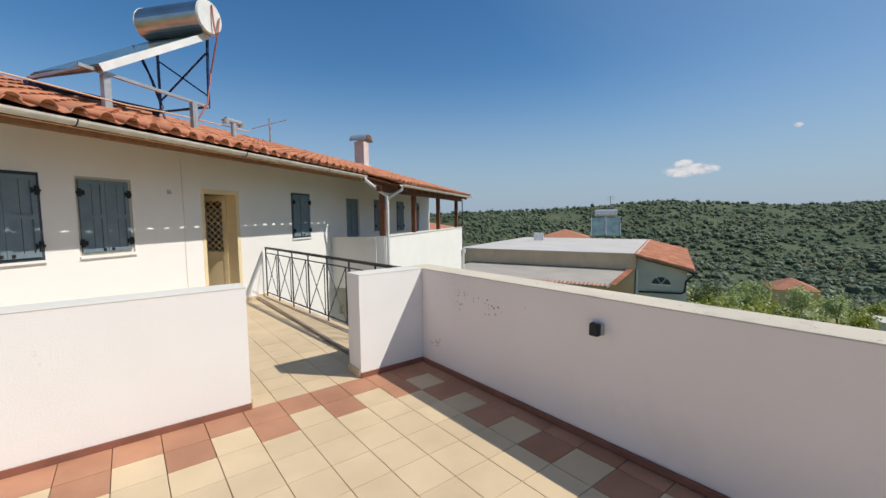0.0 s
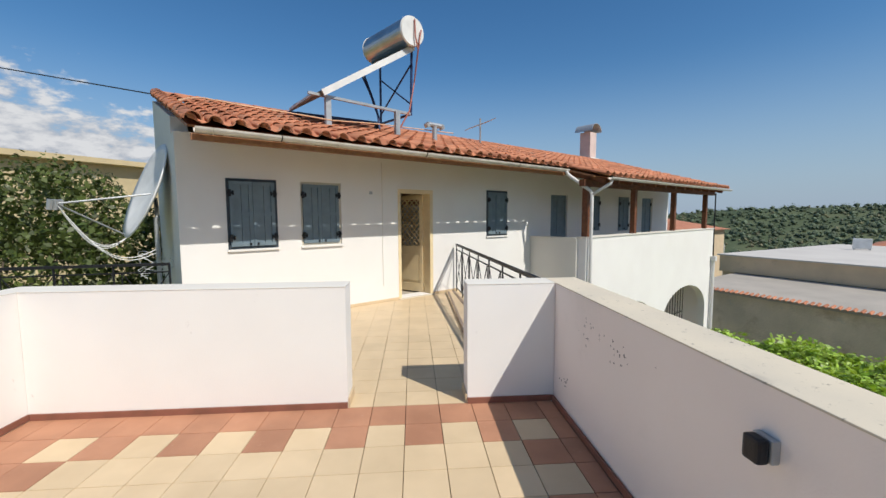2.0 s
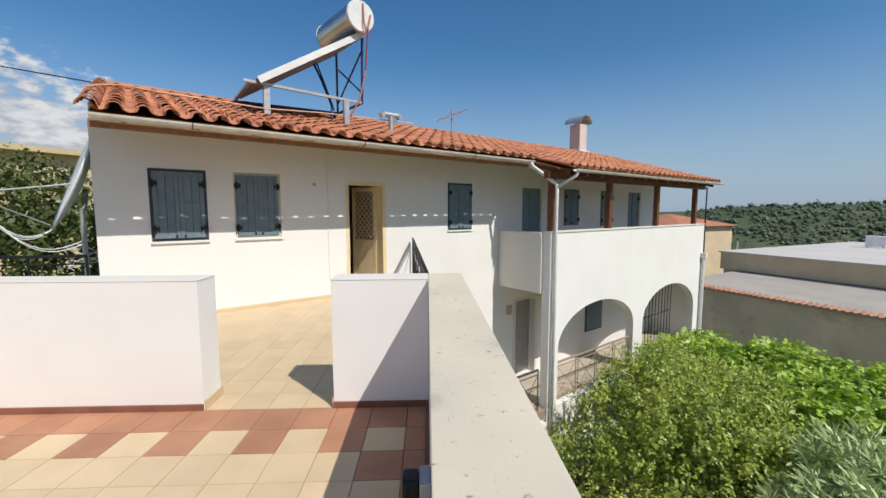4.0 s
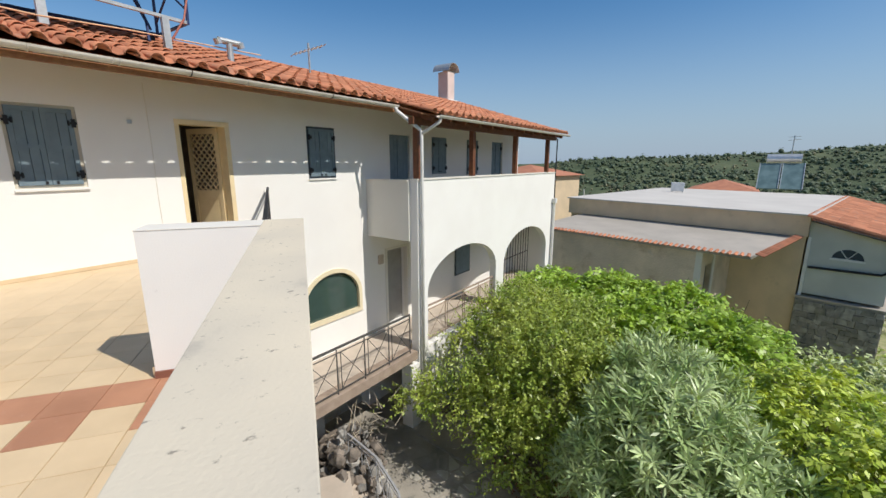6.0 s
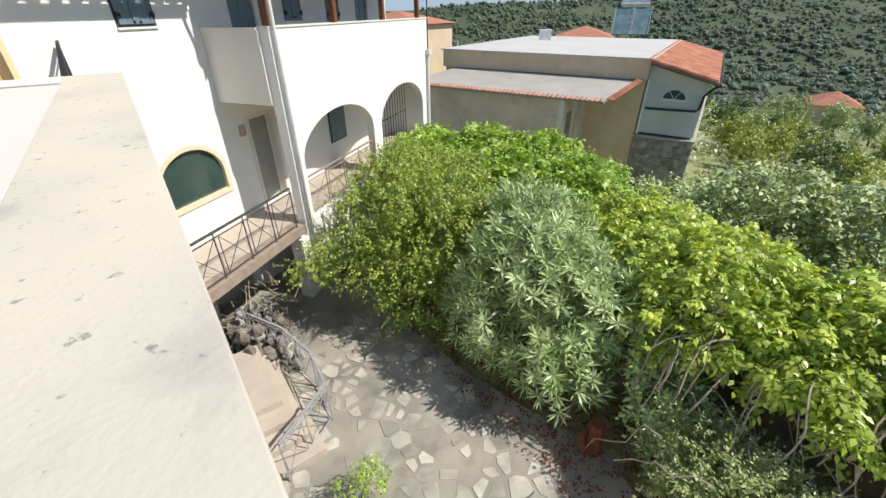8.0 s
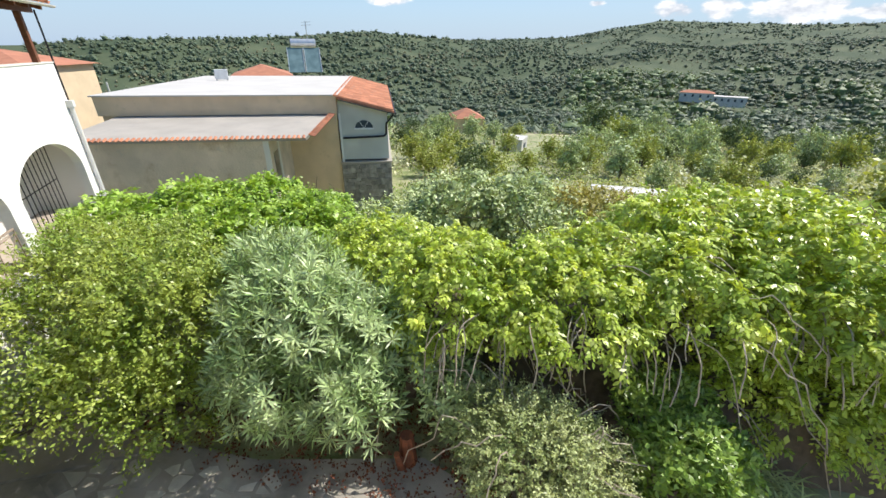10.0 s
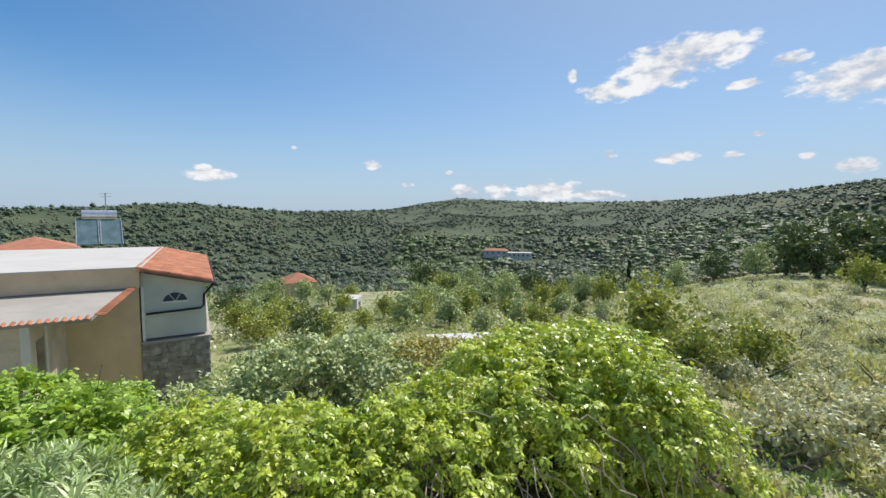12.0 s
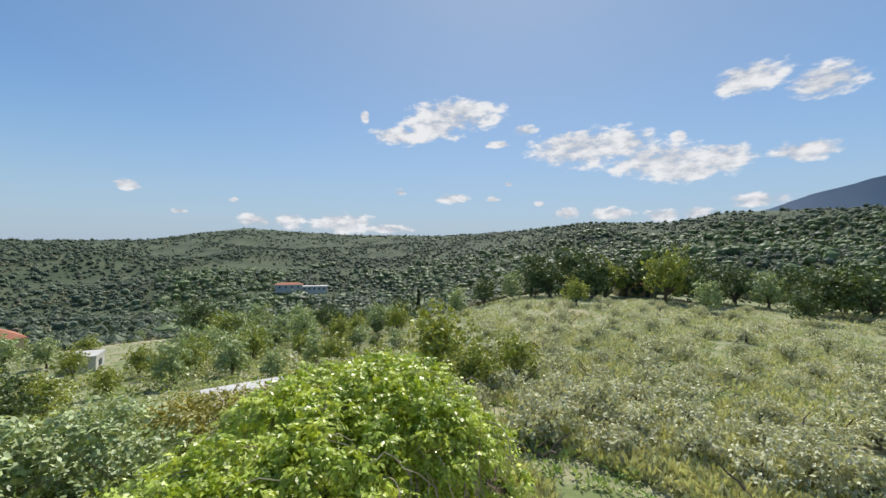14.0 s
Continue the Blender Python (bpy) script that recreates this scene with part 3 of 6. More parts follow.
ll.new(lsub.outputs["Value"], ladd.inputs[2])
lc = ln.new("ShaderNodeMapRange")
lc.inputs["From Min"].default_value, lc.inputs["From Max"].default_value = 27, 23
ll.new(ladd.outputs[0], lc.inputs["Value"])
lm2 = ln.new("ShaderNodeMix")
lm2.data_type = "RGBA"
lm2.inputs["B"].default_value = (0.45, 0.38, 0.23, 1)
ll.new(lm.outputs["Result"], lm2.inputs["A"])
ll.new(lc.outputs["Result"], lm2.inputs["Factor"])
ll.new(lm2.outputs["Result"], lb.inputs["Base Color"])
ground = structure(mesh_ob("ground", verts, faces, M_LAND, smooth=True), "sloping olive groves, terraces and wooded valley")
M_SEA = mat("sea_water", (0.03, 0.07, 0.12), None, 0.01, 0.3, 0)
bm = bmesh.new()
bmesh.ops.create_circle(bm, cap_ends=True, radius=4900, segments=96)
ob = structure(part("water", bm, M_SEA), "distant sea")
ob.location = (E0.x, E0.y, -75)

# courtyard
CY = -4.53
bm = prism(bmesh.new(), [(2.5, -4.0), (9.6, -4.0), (9.9, 2.0), (10.4, 3.4), (9.7, 6.0), (9.6, 8.2), (12.5, 13.2), (9.0, 13.0), (2.5, 8.4)], -4.8, CY)
courtyard = structure(part("pavement", bm, M_CONC), "old cement courtyard with crazy paving stones")

# ---- plants ----
rng = np.random.default_rng(7)


def leaves(centres, radii, per, size, wide=0.45, up=0.35, depth=0.35, droop=0.0, whorl=False, r=None):
    """Leaves as folded quads on many small clumps. centres (k,3), radii (k,), per leaves each."""
    r = r or rng
    k = len(centres)
    n = k * per
    c = np.repeat(centres, per, 0)
    rad = np.repeat(radii, per)[:, None]
    d = r.normal(size=(n, 3))
    d /= np.linalg.norm(d, axis=1)[:, None]
    shell = (1 - depth * r.random((n, 1)) ** 1.3)
    p = c + d * rad * shell
    out = d + r.normal(size=(n, 3)) * 0.55
    out[:, 2] += up
    out /= np.linalg.norm(out, axis=1)[:, None]
    side = np.cross(out, r.normal(size=(n, 3)))
    side /= np.linalg.norm(side, axis=1)[:, None]
    ahead = np.cross(side, out)
    if whorl:
        ahead = d * 0.75 + ahead * 0.55 + np.array([0, 0, 0.35])
        ahead /= np.linalg.norm(ahead, axis=1)[:, None]
        side = np.cross(ahead, out)
        side /= np.linalg.norm(side, axis=1)[:, None]
    ahead[:, 2] -= droop
    s = size * (0.6 + 0.8 * r.random((n, 1)))
    nrm = np.cross(ahead, side)
    v = np.stack([p, p + ahead * s * 0.5 + side * s * wide / 2 + nrm * s * 0.06, p + ahead * s, p + ahead * s * 0.5 - side * s * wide / 2 + nrm * s * 0.06], 1).reshape(-1, 3)
    return v


def quads_mesh(name, v, material, parent=None, label=""):
    n = len(v) // 4
    me = bpy.data.meshes.new(name)
    me.vertices.add(4 * n)
    me.vertices.foreach_set("co", v.astype(np.float32).ravel())
    me.loops.add(4 * n)
    me.loops.foreach_set("vertex_index", np.arange(4 * n, dtype=np.int32))
    me.polygons.add(n)
    me.polygons.foreach_set("loop_start", np.arange(0, 4 * n, 4, dtype=np.int32))
    me.polygons.foreach_set("loop_total", np.full(n, 4, dtype=np.int32))
    me.update(calc_edges=True)
    me.materials.append(material)
    ob = new(name, me)
    if parent:
        ob.parent = parent
    return tagged(ob, label)


def clumps(ells, count, small, r=None, low=-0.6):
    """Clump centres on the skins of the ellipsoids (x, y, z, rx, ry, rz)."""
    r = r or rng
    areas = np.array([e[3] * e[4] + e[4] * e[5] + e[3] * e[5] for e in ells], float)
    pick = r.choice(len(ells), count, p=areas / areas.sum())
    e = np.array(ells, float)[pick]
    d = r.normal(size=(count, 3))
    d /= np.linalg.norm(d, axis=1)[:, None]
    d[:, 2] = np.where(d[:, 2] < low, -d[:, 2], d[:, 2])
    wob = 0.88 + 0.22 * r.random((count, 1)) - 0.5 * (r.random((count, 1)) < 0.15)
    return e[:, :3] + d * e[:, 3:] * wob, small * (0.6 + 0.8 * r.random(count))


def shoots(ells, count, length, per, size, wide, droop, rise, spread, r, low=-0.5):
    """Leafy shoots that grow out of the crown and arch over: leaves in pairs along each."""
    c, _ = clumps([(e[0], e[1], e[2], e[3] * 0.84, e[4] * 0.84, e[5] * 0.84) for e in ells], count, 1.0, r, low)
    mid = np.array(ells, float)[:, :3]
    near_ = np.argmin(((c[:, None] - mid[None]) ** 2).sum(2), 1)
    d = c - mid[near_]
    d /= np.linalg.norm(d, axis=1)[:, None] + 1e-6
    d += r.normal(size=d.shape) * spread
    d[:, 2] += rise
    d /= np.linalg.norm(d, axis=1)[:, None]
    L = length * (0.5 + r.random((count, 1)))
    out = []
    side0 = np.cross(d, r.normal(size=d.shape))
    side0 /= np.linalg.norm(side0, axis=1)[:, None]
    for i in range(per):
        t = (i + 0.6) / per
        p = c + d * L * t
        p[:, 2] -= (droop * L[:, 0] * t * t)
        g = d.copy()
        g[:, 2] -= 2 * droop * t
        g /= np.linalg.norm(g, axis=1)[:, None]
        a = i * 2.4
        s2 = np.cross(g, side0)
        s2 /= np.linalg.norm(s2, axis=1)[:, None]
        out_d = side0 * math.cos(a) + s2 * math.sin(a)
        ah = out_d * 0.75 + g * 0.7 + r.normal(size=d.shape) * 0.18
        ah /= np.linalg.norm(ah, axis=1)[:, None]
        up_ = np.array([0.15, -0.15, 1.0]) + r.normal(size=d.shape) * 0.4
        sd = np.cross(ah, up_)
        sd /= np.linalg.norm(sd, axis=1)[:, None] + 1e-6
        s = size * (0.65 + 0.6 * r.random((count, 1))) * (1.1 - 0.45 * t)
        nrm = np.cross(sd, ah)
        out.append(np.stack([p, p + ah * s * 0.45 + sd * s * wide / 2 + nrm * s * 0.05, p + ah * s - nrm * s * 0.12, p + ah * s * 0.45 - sd * s * wide / 2 + nrm * s * 0.05], 1).reshape(-1, 3))
    return np.concatenate(out)


def fronds(ells, count, length, pairs, size, wide, droop, r, low=-0.55):
    """Feathered compound leaves: pairs of leaflets in one plane along an arching stalk."""
    e0 = [(e[0], e[1], e[2], e[3] * 0.97, e[4] * 0.97, e[5] * 0.97) for e in ells]
    hub, _ = clumps(e0, count // 7, 1.0, r, low)
    c = np.repeat(hub, 7, 0) + r.normal(size=(len(hub) * 7, 3)) * 0.07
    n = len(c)
    mid = np.array(ells, float)[:, :3]
    near_ = np.argmin(((c[:, None] - mid[None]) ** 2).sum(2), 1)
    d = c - mid[near_]
    d /= np.linalg.norm(d, axis=1)[:, None] + 1e-6
    d = d * 0.8 + r.normal(size=d.shape) * 0.6
    d[:, 2] += 0.25
    d /= np.linalg.norm(d, axis=1)[:, None]
    side = np.cross(d, np.array([0, 0, 1.0]) + r.normal(size=d.shape) * 0.25)
    side /= np.linalg.norm(side, axis=1)[:, None] + 1e-6
    L = length * (0.6 + 0.7 * r.random((n, 1)))
    out = []
    for i in range(pairs):
        t = (i + 0.8) / pairs
        p = c + d * L * t
        p[:, 2] -= droop * L[:, 0] * t * t
        g = d.copy()
        g[:, 2] -= 2 * droop * t
        g /= np.linalg.norm(g, axis=1)[:, None]
        for sg in ((1, -1) if i < pairs - 1 else (0,)):
            ah = side * sg * 0.9 + g * (0.5 if sg else 1.0) + r.normal(size=d.shape) * 0.12
            ah[:, 2] -= 0.18
            ah /= np.linalg.norm(ah, axis=1)[:, None]
            nn = np.cross(g, side)
            nn *= np.sign(nn[:, 2:3] + 1e-9)
            sd = np.cross(ah, nn)
            sd /= np.linalg.norm(sd, axis=1)[:, None] + 1e-6
            s_ = size * (0.75 + 0.5 * r.random((n, 1)))
            out.append(np.stack([p, p + ah * s_ * 0.45 + sd * s_ * wide / 2, p + ah * s_ - nn * s_ * 0.15, p + ah * s_ * 0.45 - sd * s_ * wide / 2], 1).reshape(-1, 3))
    return np.concatenate(out)


def rosettes(ells, count, blades, length, wide, r, low=-0.6):
    """Whorls of stiff narrow blades at the shoot tips."""
    c, _ = clumps(ells, count, 1.0, r, low)
    mid = np.array(ells, float)[:, :3]
    near_ = np.argmin(((c[:, None] - mid[None]) ** 2).sum(2), 1)
    d = c - mid[near_]
    d /= np.linalg.norm(d, axis=1)[:, None] + 1e-6
    d = d * 0.8 + r.normal(size=d.shape) * 0.25
    d[:, 2] += 0.5
    d /= np.linalg.norm(d, axis=1)[:, None]
    s1 = np.cross(d, r.normal(size=d.shape))
    s1 /= np.linalg.norm(s1, axis=1)[:, None] + 1e-6
    s2 = np.cross(d, s1)
    out = []
    for i in range(blades):
        a = i * 2.4
        o = s1 * math.cos(a) + s2 * math.sin(a)
        k = 0.35 + 0.9 * (1 - i / blades)
        ah = o * k + d * (1.25 - k) + r.normal(size=d.shape) * 0.1
        ah /= np.linalg.norm(ah, axis=1)[:, None]
        sd = np.cross(ah, d)
        sd /= np.linalg.norm(sd, axis=1)[:, None] + 1e-6
        p = c - d * (0.10 * (1 - i / blades))
        s = length * (0.75 + 0.5 * r.random((len(c), 1)))
        nrm = np.cross(sd, ah)
        out.append(np.stack([p, p + ah * s * 0.5 + sd * wide / 2, p + ah * s - nrm * s * 0.08, p + ah * s * 0.5 - sd * wide / 2], 1).reshape(-1, 3))
    return np.concatenate(out)


def shrub(name, ells, base, material, count, small, per, size, label, category="shrub", wide=0.45, up=0.35, droop=0.0, whorl=False, stems=7, twigs=0, stem_r=0.035, seed=1, group="", depth=0.35, sh=None, fr=None, ro=None):
    r = np.random.default_rng(seed)
    root = thing(name, Matrix.Translation(base), label, category, group)
    c, rad = clumps(ells, count, small, r)
    b = np.array(base)
    v = leaves(c - b, rad, per, size, wide, up, depth, droop, whorl, r)
    inner, irad = clumps([(e[0], e[1], e[2], e[3] * 0.7, e[4] * 0.7, e[5] * 0.7) for e in ells], max(8, count // 3), small * 1.3, r, -1.1)
    v2 = leaves(inner - b, irad, max(6, per // 2), size * 1.5, wide, up, 0.9, 0, False, r)
    allv = [v, v2]
    if sh:
        allv.append(shoots(ells, sh[0], sh[1], sh[2], sh[3], sh[4], sh[5], sh[6], sh[7], r) - b)
    if fr:
        allv.append(fronds(ells, fr[0], fr[1], fr[2], fr[3], fr[4], fr[5], r) - b)
    if ro:
        allv.append(rosettes(ells, ro[0], ro[1], ro[2], ro[3], r) - b)
    quads_mesh("crown", np.concatenate(allv), material, root)
    bm = bmesh.new()
    for k in range(stems):
        e = ells[int(r.integers(len(ells)))]
        tip = Vector((e[0] - base[0], e[1] - base[1], e[2] - base[2])) + Vector(r.normal(size=3)) * 0.35 * min(e[3:])
        foot = Vector(r.normal(size=3)) * 0.15
        foot.z = -0.05
        mid = foot.lerp(tip, 0.5) + Vector(r.normal(size=3)) * 0.12
        rod(bm, foot, mid, stem_r, 6, stem_r * 0.75)
        rod(bm, mid, tip, stem_r * 0.75, 6, stem_r * 0.3)
        for j in range(4):
            t2 = tip + Vector(r.normal(size=3)) * 0.5 * min(e[3:])
            rod(bm, mid.lerp(tip, 0.4 + 0.15 * j), t2, stem_r * 0.35, 5, stem_r * 0.12)
    part("trunk", bm, M_BARK, root)
    if twigs:
        bm = bmesh.new()
        for k in range(twigs):
            i = int(r.integers(len(c)))
            p0 = Vector(c[i] - b)
            d = Vector((c[i] - np.array(ells[0][:3]))).normalized()
            p = p0 - d * 0.1
            for j in range(7):
                q = p + d * 0.2 + Vector(r.normal(size=3)) * 0.06 + Vector((0, 0, -0.075 * j))
                rod(bm, p, q, 0.011, 4, 0.008)
                p = q
        tagged(part("twig", bm, M_TWIG, root, "bare pale hanging stems"), kind="stuff")
    return root


shrub("pomegranate_tree", [(10.5, 8.0, -2.8, 1.45, 1.35, 1.3), (9.55, 8.3, -3.1, 0.9, 0.8, 0.75), (11.3, 9.0, -2.5, 1.2, 1.2, 1.0), (10.7, 10.2, -2.55, 0.95, 0.85, 0.8), (11.5, 10.9, -2.35, 0.75, 0.6, 0.6),
       (9.75, 9.7, -2.7, 0.6, 0.5, 0.45), (8.7, 9.1, -3.35, 0.55, 0.45, 0.35), (8.15, 9.15, -3.45, 0.35, 0.3, 0.22), (9.7, 7.5, -3.65, 0.7, 0.75, 0.65)],
      (10.3, 7.9, CY), L_POM, 210, 0.21, 52, 0.075, "yellow-green pomegranate tree beside the courtyard", "tree", 0.55, 0.9, seed=2, sh=(2100, 0.62, 16, 0.085, 0.55, 0.35, 0.3, 0.5))
shrub("oleander", [(10.8, 5.5, -2.95, 1.25, 1.35, 1.35), (11.6, 6.3, -2.65, 1.15, 1.25, 1.1), (10.4, 4.6, -3.45, 0.75, 0.75, 0.8), (11.2, 4.6, -2.9, 0.85, 0.8, 0.85), (10.2, 6.1, -3.5, 0.7, 0.8, 0.75), (12.2, 7.2, -2.6, 0.9, 0.9, 0.8)],
      (10.9, 5.4, CY), L_OLE, 60, 0.22, 14, 0.13, "large oleander with narrow pale green leaves", "shrub", 0.24, 0.9, whorl=True, seed=3, ro=(1150, 15, 0.205, 0.036))
shrub("creeper_hedge", [(12.4, 3.4, -2.55, 1.4, 1.3, 0.95), (12.4, 1.4, -2.35, 1.5, 1.35, 0.8), (13.0, -0.6, -2.1, 1.6, 1.4, 0.9), (13.7, -2.4, -1.9, 1.8, 1.6, 1.1), (14.6, -1.8, -2.2, 1.9, 1.9, 1.2), (13.6, 5.3, -3.0, 1.3, 1.2, 1.1), (12.3, -2.6, -2.0, 0.8, 0.8, 0.6), (15.4, -3.2, -1.9, 1.0, 0.9, 0.8),
       (13.2, 1.0, -2.0, 0.9, 0.9, 0.6), (11.7, 2.3, -2.45, 0.7, 0.7, 0.45), (14.2, -0.2, -1.6, 0.8, 0.8, 0.5), (12.5, -3.9, -3.0, 0.8, 0.8, 0.9), (12.3, -2.3, -3.0, 0.6, 0.7, 0.6), (12.2, -3.2, -3.6, 0.6, 0.7, 0.6), (12.1, -1.5, -3.2, 0.5, 0.7, 0.55), (12.0, -2.4, -3.8, 0.5, 0.7, 0.5)],
      (12.9, 0.6, -4.6), L_VINE, 230, 0.26, 18, 0.10, "bright green creeper hedge with bare hanging stems", "hedge", 0.62, 0.9, droop=0.2, stems=16, twigs=110, seed=4, sh=(520, 1.0, 14, 0.11, 0.55, 0.9, 0.5, 0.75), fr=(13000, 0.25, 5, 0.095, 0.5, 0.5))
shrub("garden_hedge", [(14.2, 10.6, -2.9, 1.5, 1.4, 1.1), (15.4, 9.6, -3.0, 1.5, 1.4, 1.1), (16.4, 8.7, -3.6, 1.4, 1.3, 1.0), (13.0, 11.6, -2.8, 1.3, 1.3, 1.0), (13.4, 9.2, -3.0, 1.3, 1.4, 1.2), (14.4, 7.8, -3.2, 1.5, 1.5, 1.2)],
      (14.8, 9.6, -5.0), L_HEDGE, 360, 0.28, 30, 0.11, "dense bright green hedge before the neighbouring wall", "hedge", 0.6, 0.9, stems=12, seed=5, fr=(5600, 0.26, 3, 0.14, 0.6, 0.4))
shrub("grey_shrub", [(10.1, 1.75, -3.65, 0.95, 0.95, 0.85), (10.3, 1.1, -3.85, 0.75, 0.65, 0.65), (10.6, 2.4, -3.6, 0.6, 0.6, 0.6)], (10.15, 1.7, CY), L_SAGE, 120, 0.16, 36, 0.05, "rounded grey-green shrub at the courtyard edge", "shrub", 0.5, 0.9, seed=6, sh=(1400, 0.3, 14, 0.06, 0.5, 0.1, 0.3, 0.5), twigs=30)
shrub("pale_leaved_shrub", [(11.0, 3.1, -3.55, 0.55, 0.5, 0.6), (10.8, 2.7, -3.95, 0.45, 0.5, 0.5), (11.3, 3.7, -3.3, 0.45, 0.5, 0.5)], (11.0, 3.1, CY), L_OLE, 50, 0.2, 14, 0.09, "upright shrub with broad pale green leaves", "shrub", 0.5, 0.9, seed=16, ro=(420, 9, 0.15, 0.05), stems=6)
shrub("low_green_shrub", [(10.6, -0.25, -3.75, 0.65, 0.65, 0.75), (10.9, -0.8, -3.9, 0.55, 0.55, 0.6), (11.4, -0.2, -3.5, 0.6, 0.7, 0.55)], (10.7, -0.3, CY), L_BROAD, 80, 0.18, 24, 0.08, "low green broad-leaved shrub under the hedge", "shrub", 0.55, 0.9, seed=7, ro=(900, 8, 0.13, 0.055))
shrub("grey_tree", [(15.9, 5.4, -3.5, 1.4, 1.3, 1.15), (17.3, 6.9, -4.2, 1.4, 1.4, 1.2), (17.2, 4.4, -3.2, 1.6, 1.5, 1.4), (17.8, 2.6, -3.4, 1.6, 1.6, 1.4), (19.4, 5.4, -4.4, 1.8, 1.8, 1.5), (20.5, 2.5, -4.7, 1.8, 1.8, 1.5)], (16.9, 4.4, -5.4), L_GREY, 420, 0.28, 34, 0.14, "silvery green shrubs behind the hedge", "shrub", 0.55, 0.9, seed=8, sh=(900, 0.5, 12, 0.13, 0.55, 0.1, 0.5, 0.5))
shrub("pale_green_tree", [(19.0, -0.6, -4.6, 1.9, 1.6, 1.3), (21, 1.5, -5.0, 1.6, 1.6, 1.3), (20.5, -3.2, -5.0, 1.7, 1.5, 1.2)], (19.4, 0.2, -6.2), L_AUTUMN, 220, 0.3, 34, 0.12, "yellow-green garden shrub behind hedge", "shrub", 0.5, 0.9, seed=9, sh=(700, 0.5, 12, 0.13, 0.5, 0.3, 0.5, 0.5))
shrub("grey_bank_shrub", [(16.2, 1.6, -3.4, 1.3, 1.3, 1.1), (17.6, -0.6, -3.8, 1.5, 1.4, 1.2), (18.6, 3.2, -4.1, 1.4, 1.4, 1.2), (16.8, -2.6, -3.8, 1.3, 1.2, 1.1)], (17.2, 0.6, -5.6), L_GREY, 220, 0.28, 32, 0.11, "silvery green climbers beyond the creeper hedge", "shrub", 0.55, 0.9, seed=10, sh=(1000, 0.5, 12, 0.12, 0.55, 0.2, 0.5, 0.5))
shrub("yellow_green_climber", [(17.8, -1.6, -3.1, 1.3, 1.2, 1.0), (18.0, 0.6, -3.1, 1.3, 1.3, 1.0), (20.2, -0.6, -4.0, 1.5, 1.5, 1.1), (21.6, 1.6, -4.6, 1.4, 1.4, 1.0), (19.8, 4.6, -4.5, 1.2, 1.2, 1.2)], (19.4, -0.4, -6.0), L_AUTUMN, 220, 0.28, 32, 0.11, "yellow-green climbers over the garden wall", "shrub", 0.55, 0.9, seed=11, sh=(900, 0.5, 12, 0.12, 0.55, 0.5, 0.5, 0.5))

# bank of brown soil behind the shrubs, under the creeper
M_BANK = mat("brown_bank", (0.17, 0.13, 0.095), (0.10, 0.08, 0.06), 5, 0.95, 0.6, 20)
bm = bmesh.new()
rows_ = []
for i in range(24):
    y_ = -4.6 + 0.4 * i
    rows_.append([bm.verts.new((xx + 0.15 * noise.noise(Vector((y_, k, 0))), y_, zz + 0.12 * noise.noise(Vector((k, y_, 5))))) for k, (xx, zz) in enumerate(((11.6, -4.7), (11.9, -4.1), (12.3, -3.6), (12.9, -3.3), (13.8, -3.3), (15.0, -5.2)))])
for a_, b_ in zip(rows_, rows_[1:]):
    for k in range(5):
        bm.faces.new((a_[k], a_[k + 1], b_[k + 1], b_[k]))
structure(part("bank", bm, M_BANK, None, "", True), "brown earth bank beneath the creeper")
hang = thing("hanging_stems", Matrix.Translation((12.0, 0.5, -2.9)), "long bare pale stems hanging from the creeper", "stems")
rh = random.Random(8)
for k in range(75):
    y_ = rh.uniform(-3.6, 3.4)
    x_ = 11.25 + rh.uniform(-0.35, 0.35) - 0.07 * y_ + (0.5 if y_ < -1 else 0)
    p = Vector((x_ + 0.35, y_, -2.2 + rh.uniform(-0.25, 0.25) - 0.08 * y_))
    g = Vector((-0.14, rh.uniform(-0.06, 0.06), 0.05))
    bm = bmesh.new()
    pts = [p.copy()]
    for j in range(rh.choice((6, 8, 10))):
        p = p + g
        g = g * 0.86 + Vector((rh.uniform(-0.02, 0.02), rh.uniform(-0.03, 0.03), -0.035))
        pts.append(p.copy())
    tube(bm, [q_ - Vector((12.0, 0.5, -2.9)) for q_ in pts], 0.011, 4)
    part("stem", bm, M_TWIG, hang)
strap = thing("strap_leaf_plant", Matrix.Translation((11.1, -1.95, CY)), "tuft of long arching grey-green strap leaves", "plant")
bm = bmesh.new()
for k in range(110):
    a = rh.uniform(0, math.tau)
    o = Vector((math.cos(a), math.sin(a), 0))
    sd = Vector((-o.y, o.x, 0)) * 0.016
    L_ = rh.uniform(0.5, 0.9)
    c0 = Vector((rh.uniform(-0.35, 0.35), rh.uniform(-0.35, 0.35), 0))
    rise = rh.uniform(0.5, 1.1)
    prev = None
    for j in range(6):
        t = j / 5
        p = c0 + o * L_ * t + Vector((0, 0, L_ * (rise * t - 1.0 * t * t)))
        w = 1 - t * 0.9
        cur = (bm.verts.new(p - sd * w), bm.verts.new(p + sd * w))
        if prev:
            bm.faces.new((prev[0], prev[1], cur[1], cur[0]))
        prev = cur
part("blade", bm, L_SAGE, strap)

# ---- roof ----
roof = new("roof")
roof.parent = house
PITCH = math.atan(0.30)
PITCH2 = math.atan(0.27)
RNN = 2.6
RZ = 2.55 + 0.30 * (1 + RNN)


def roof_z(n):
    return 2.55 + 0.30 * (1.0 - n) if n <= 1.0 else 2.55 - 0.27 * (n - 1.0)


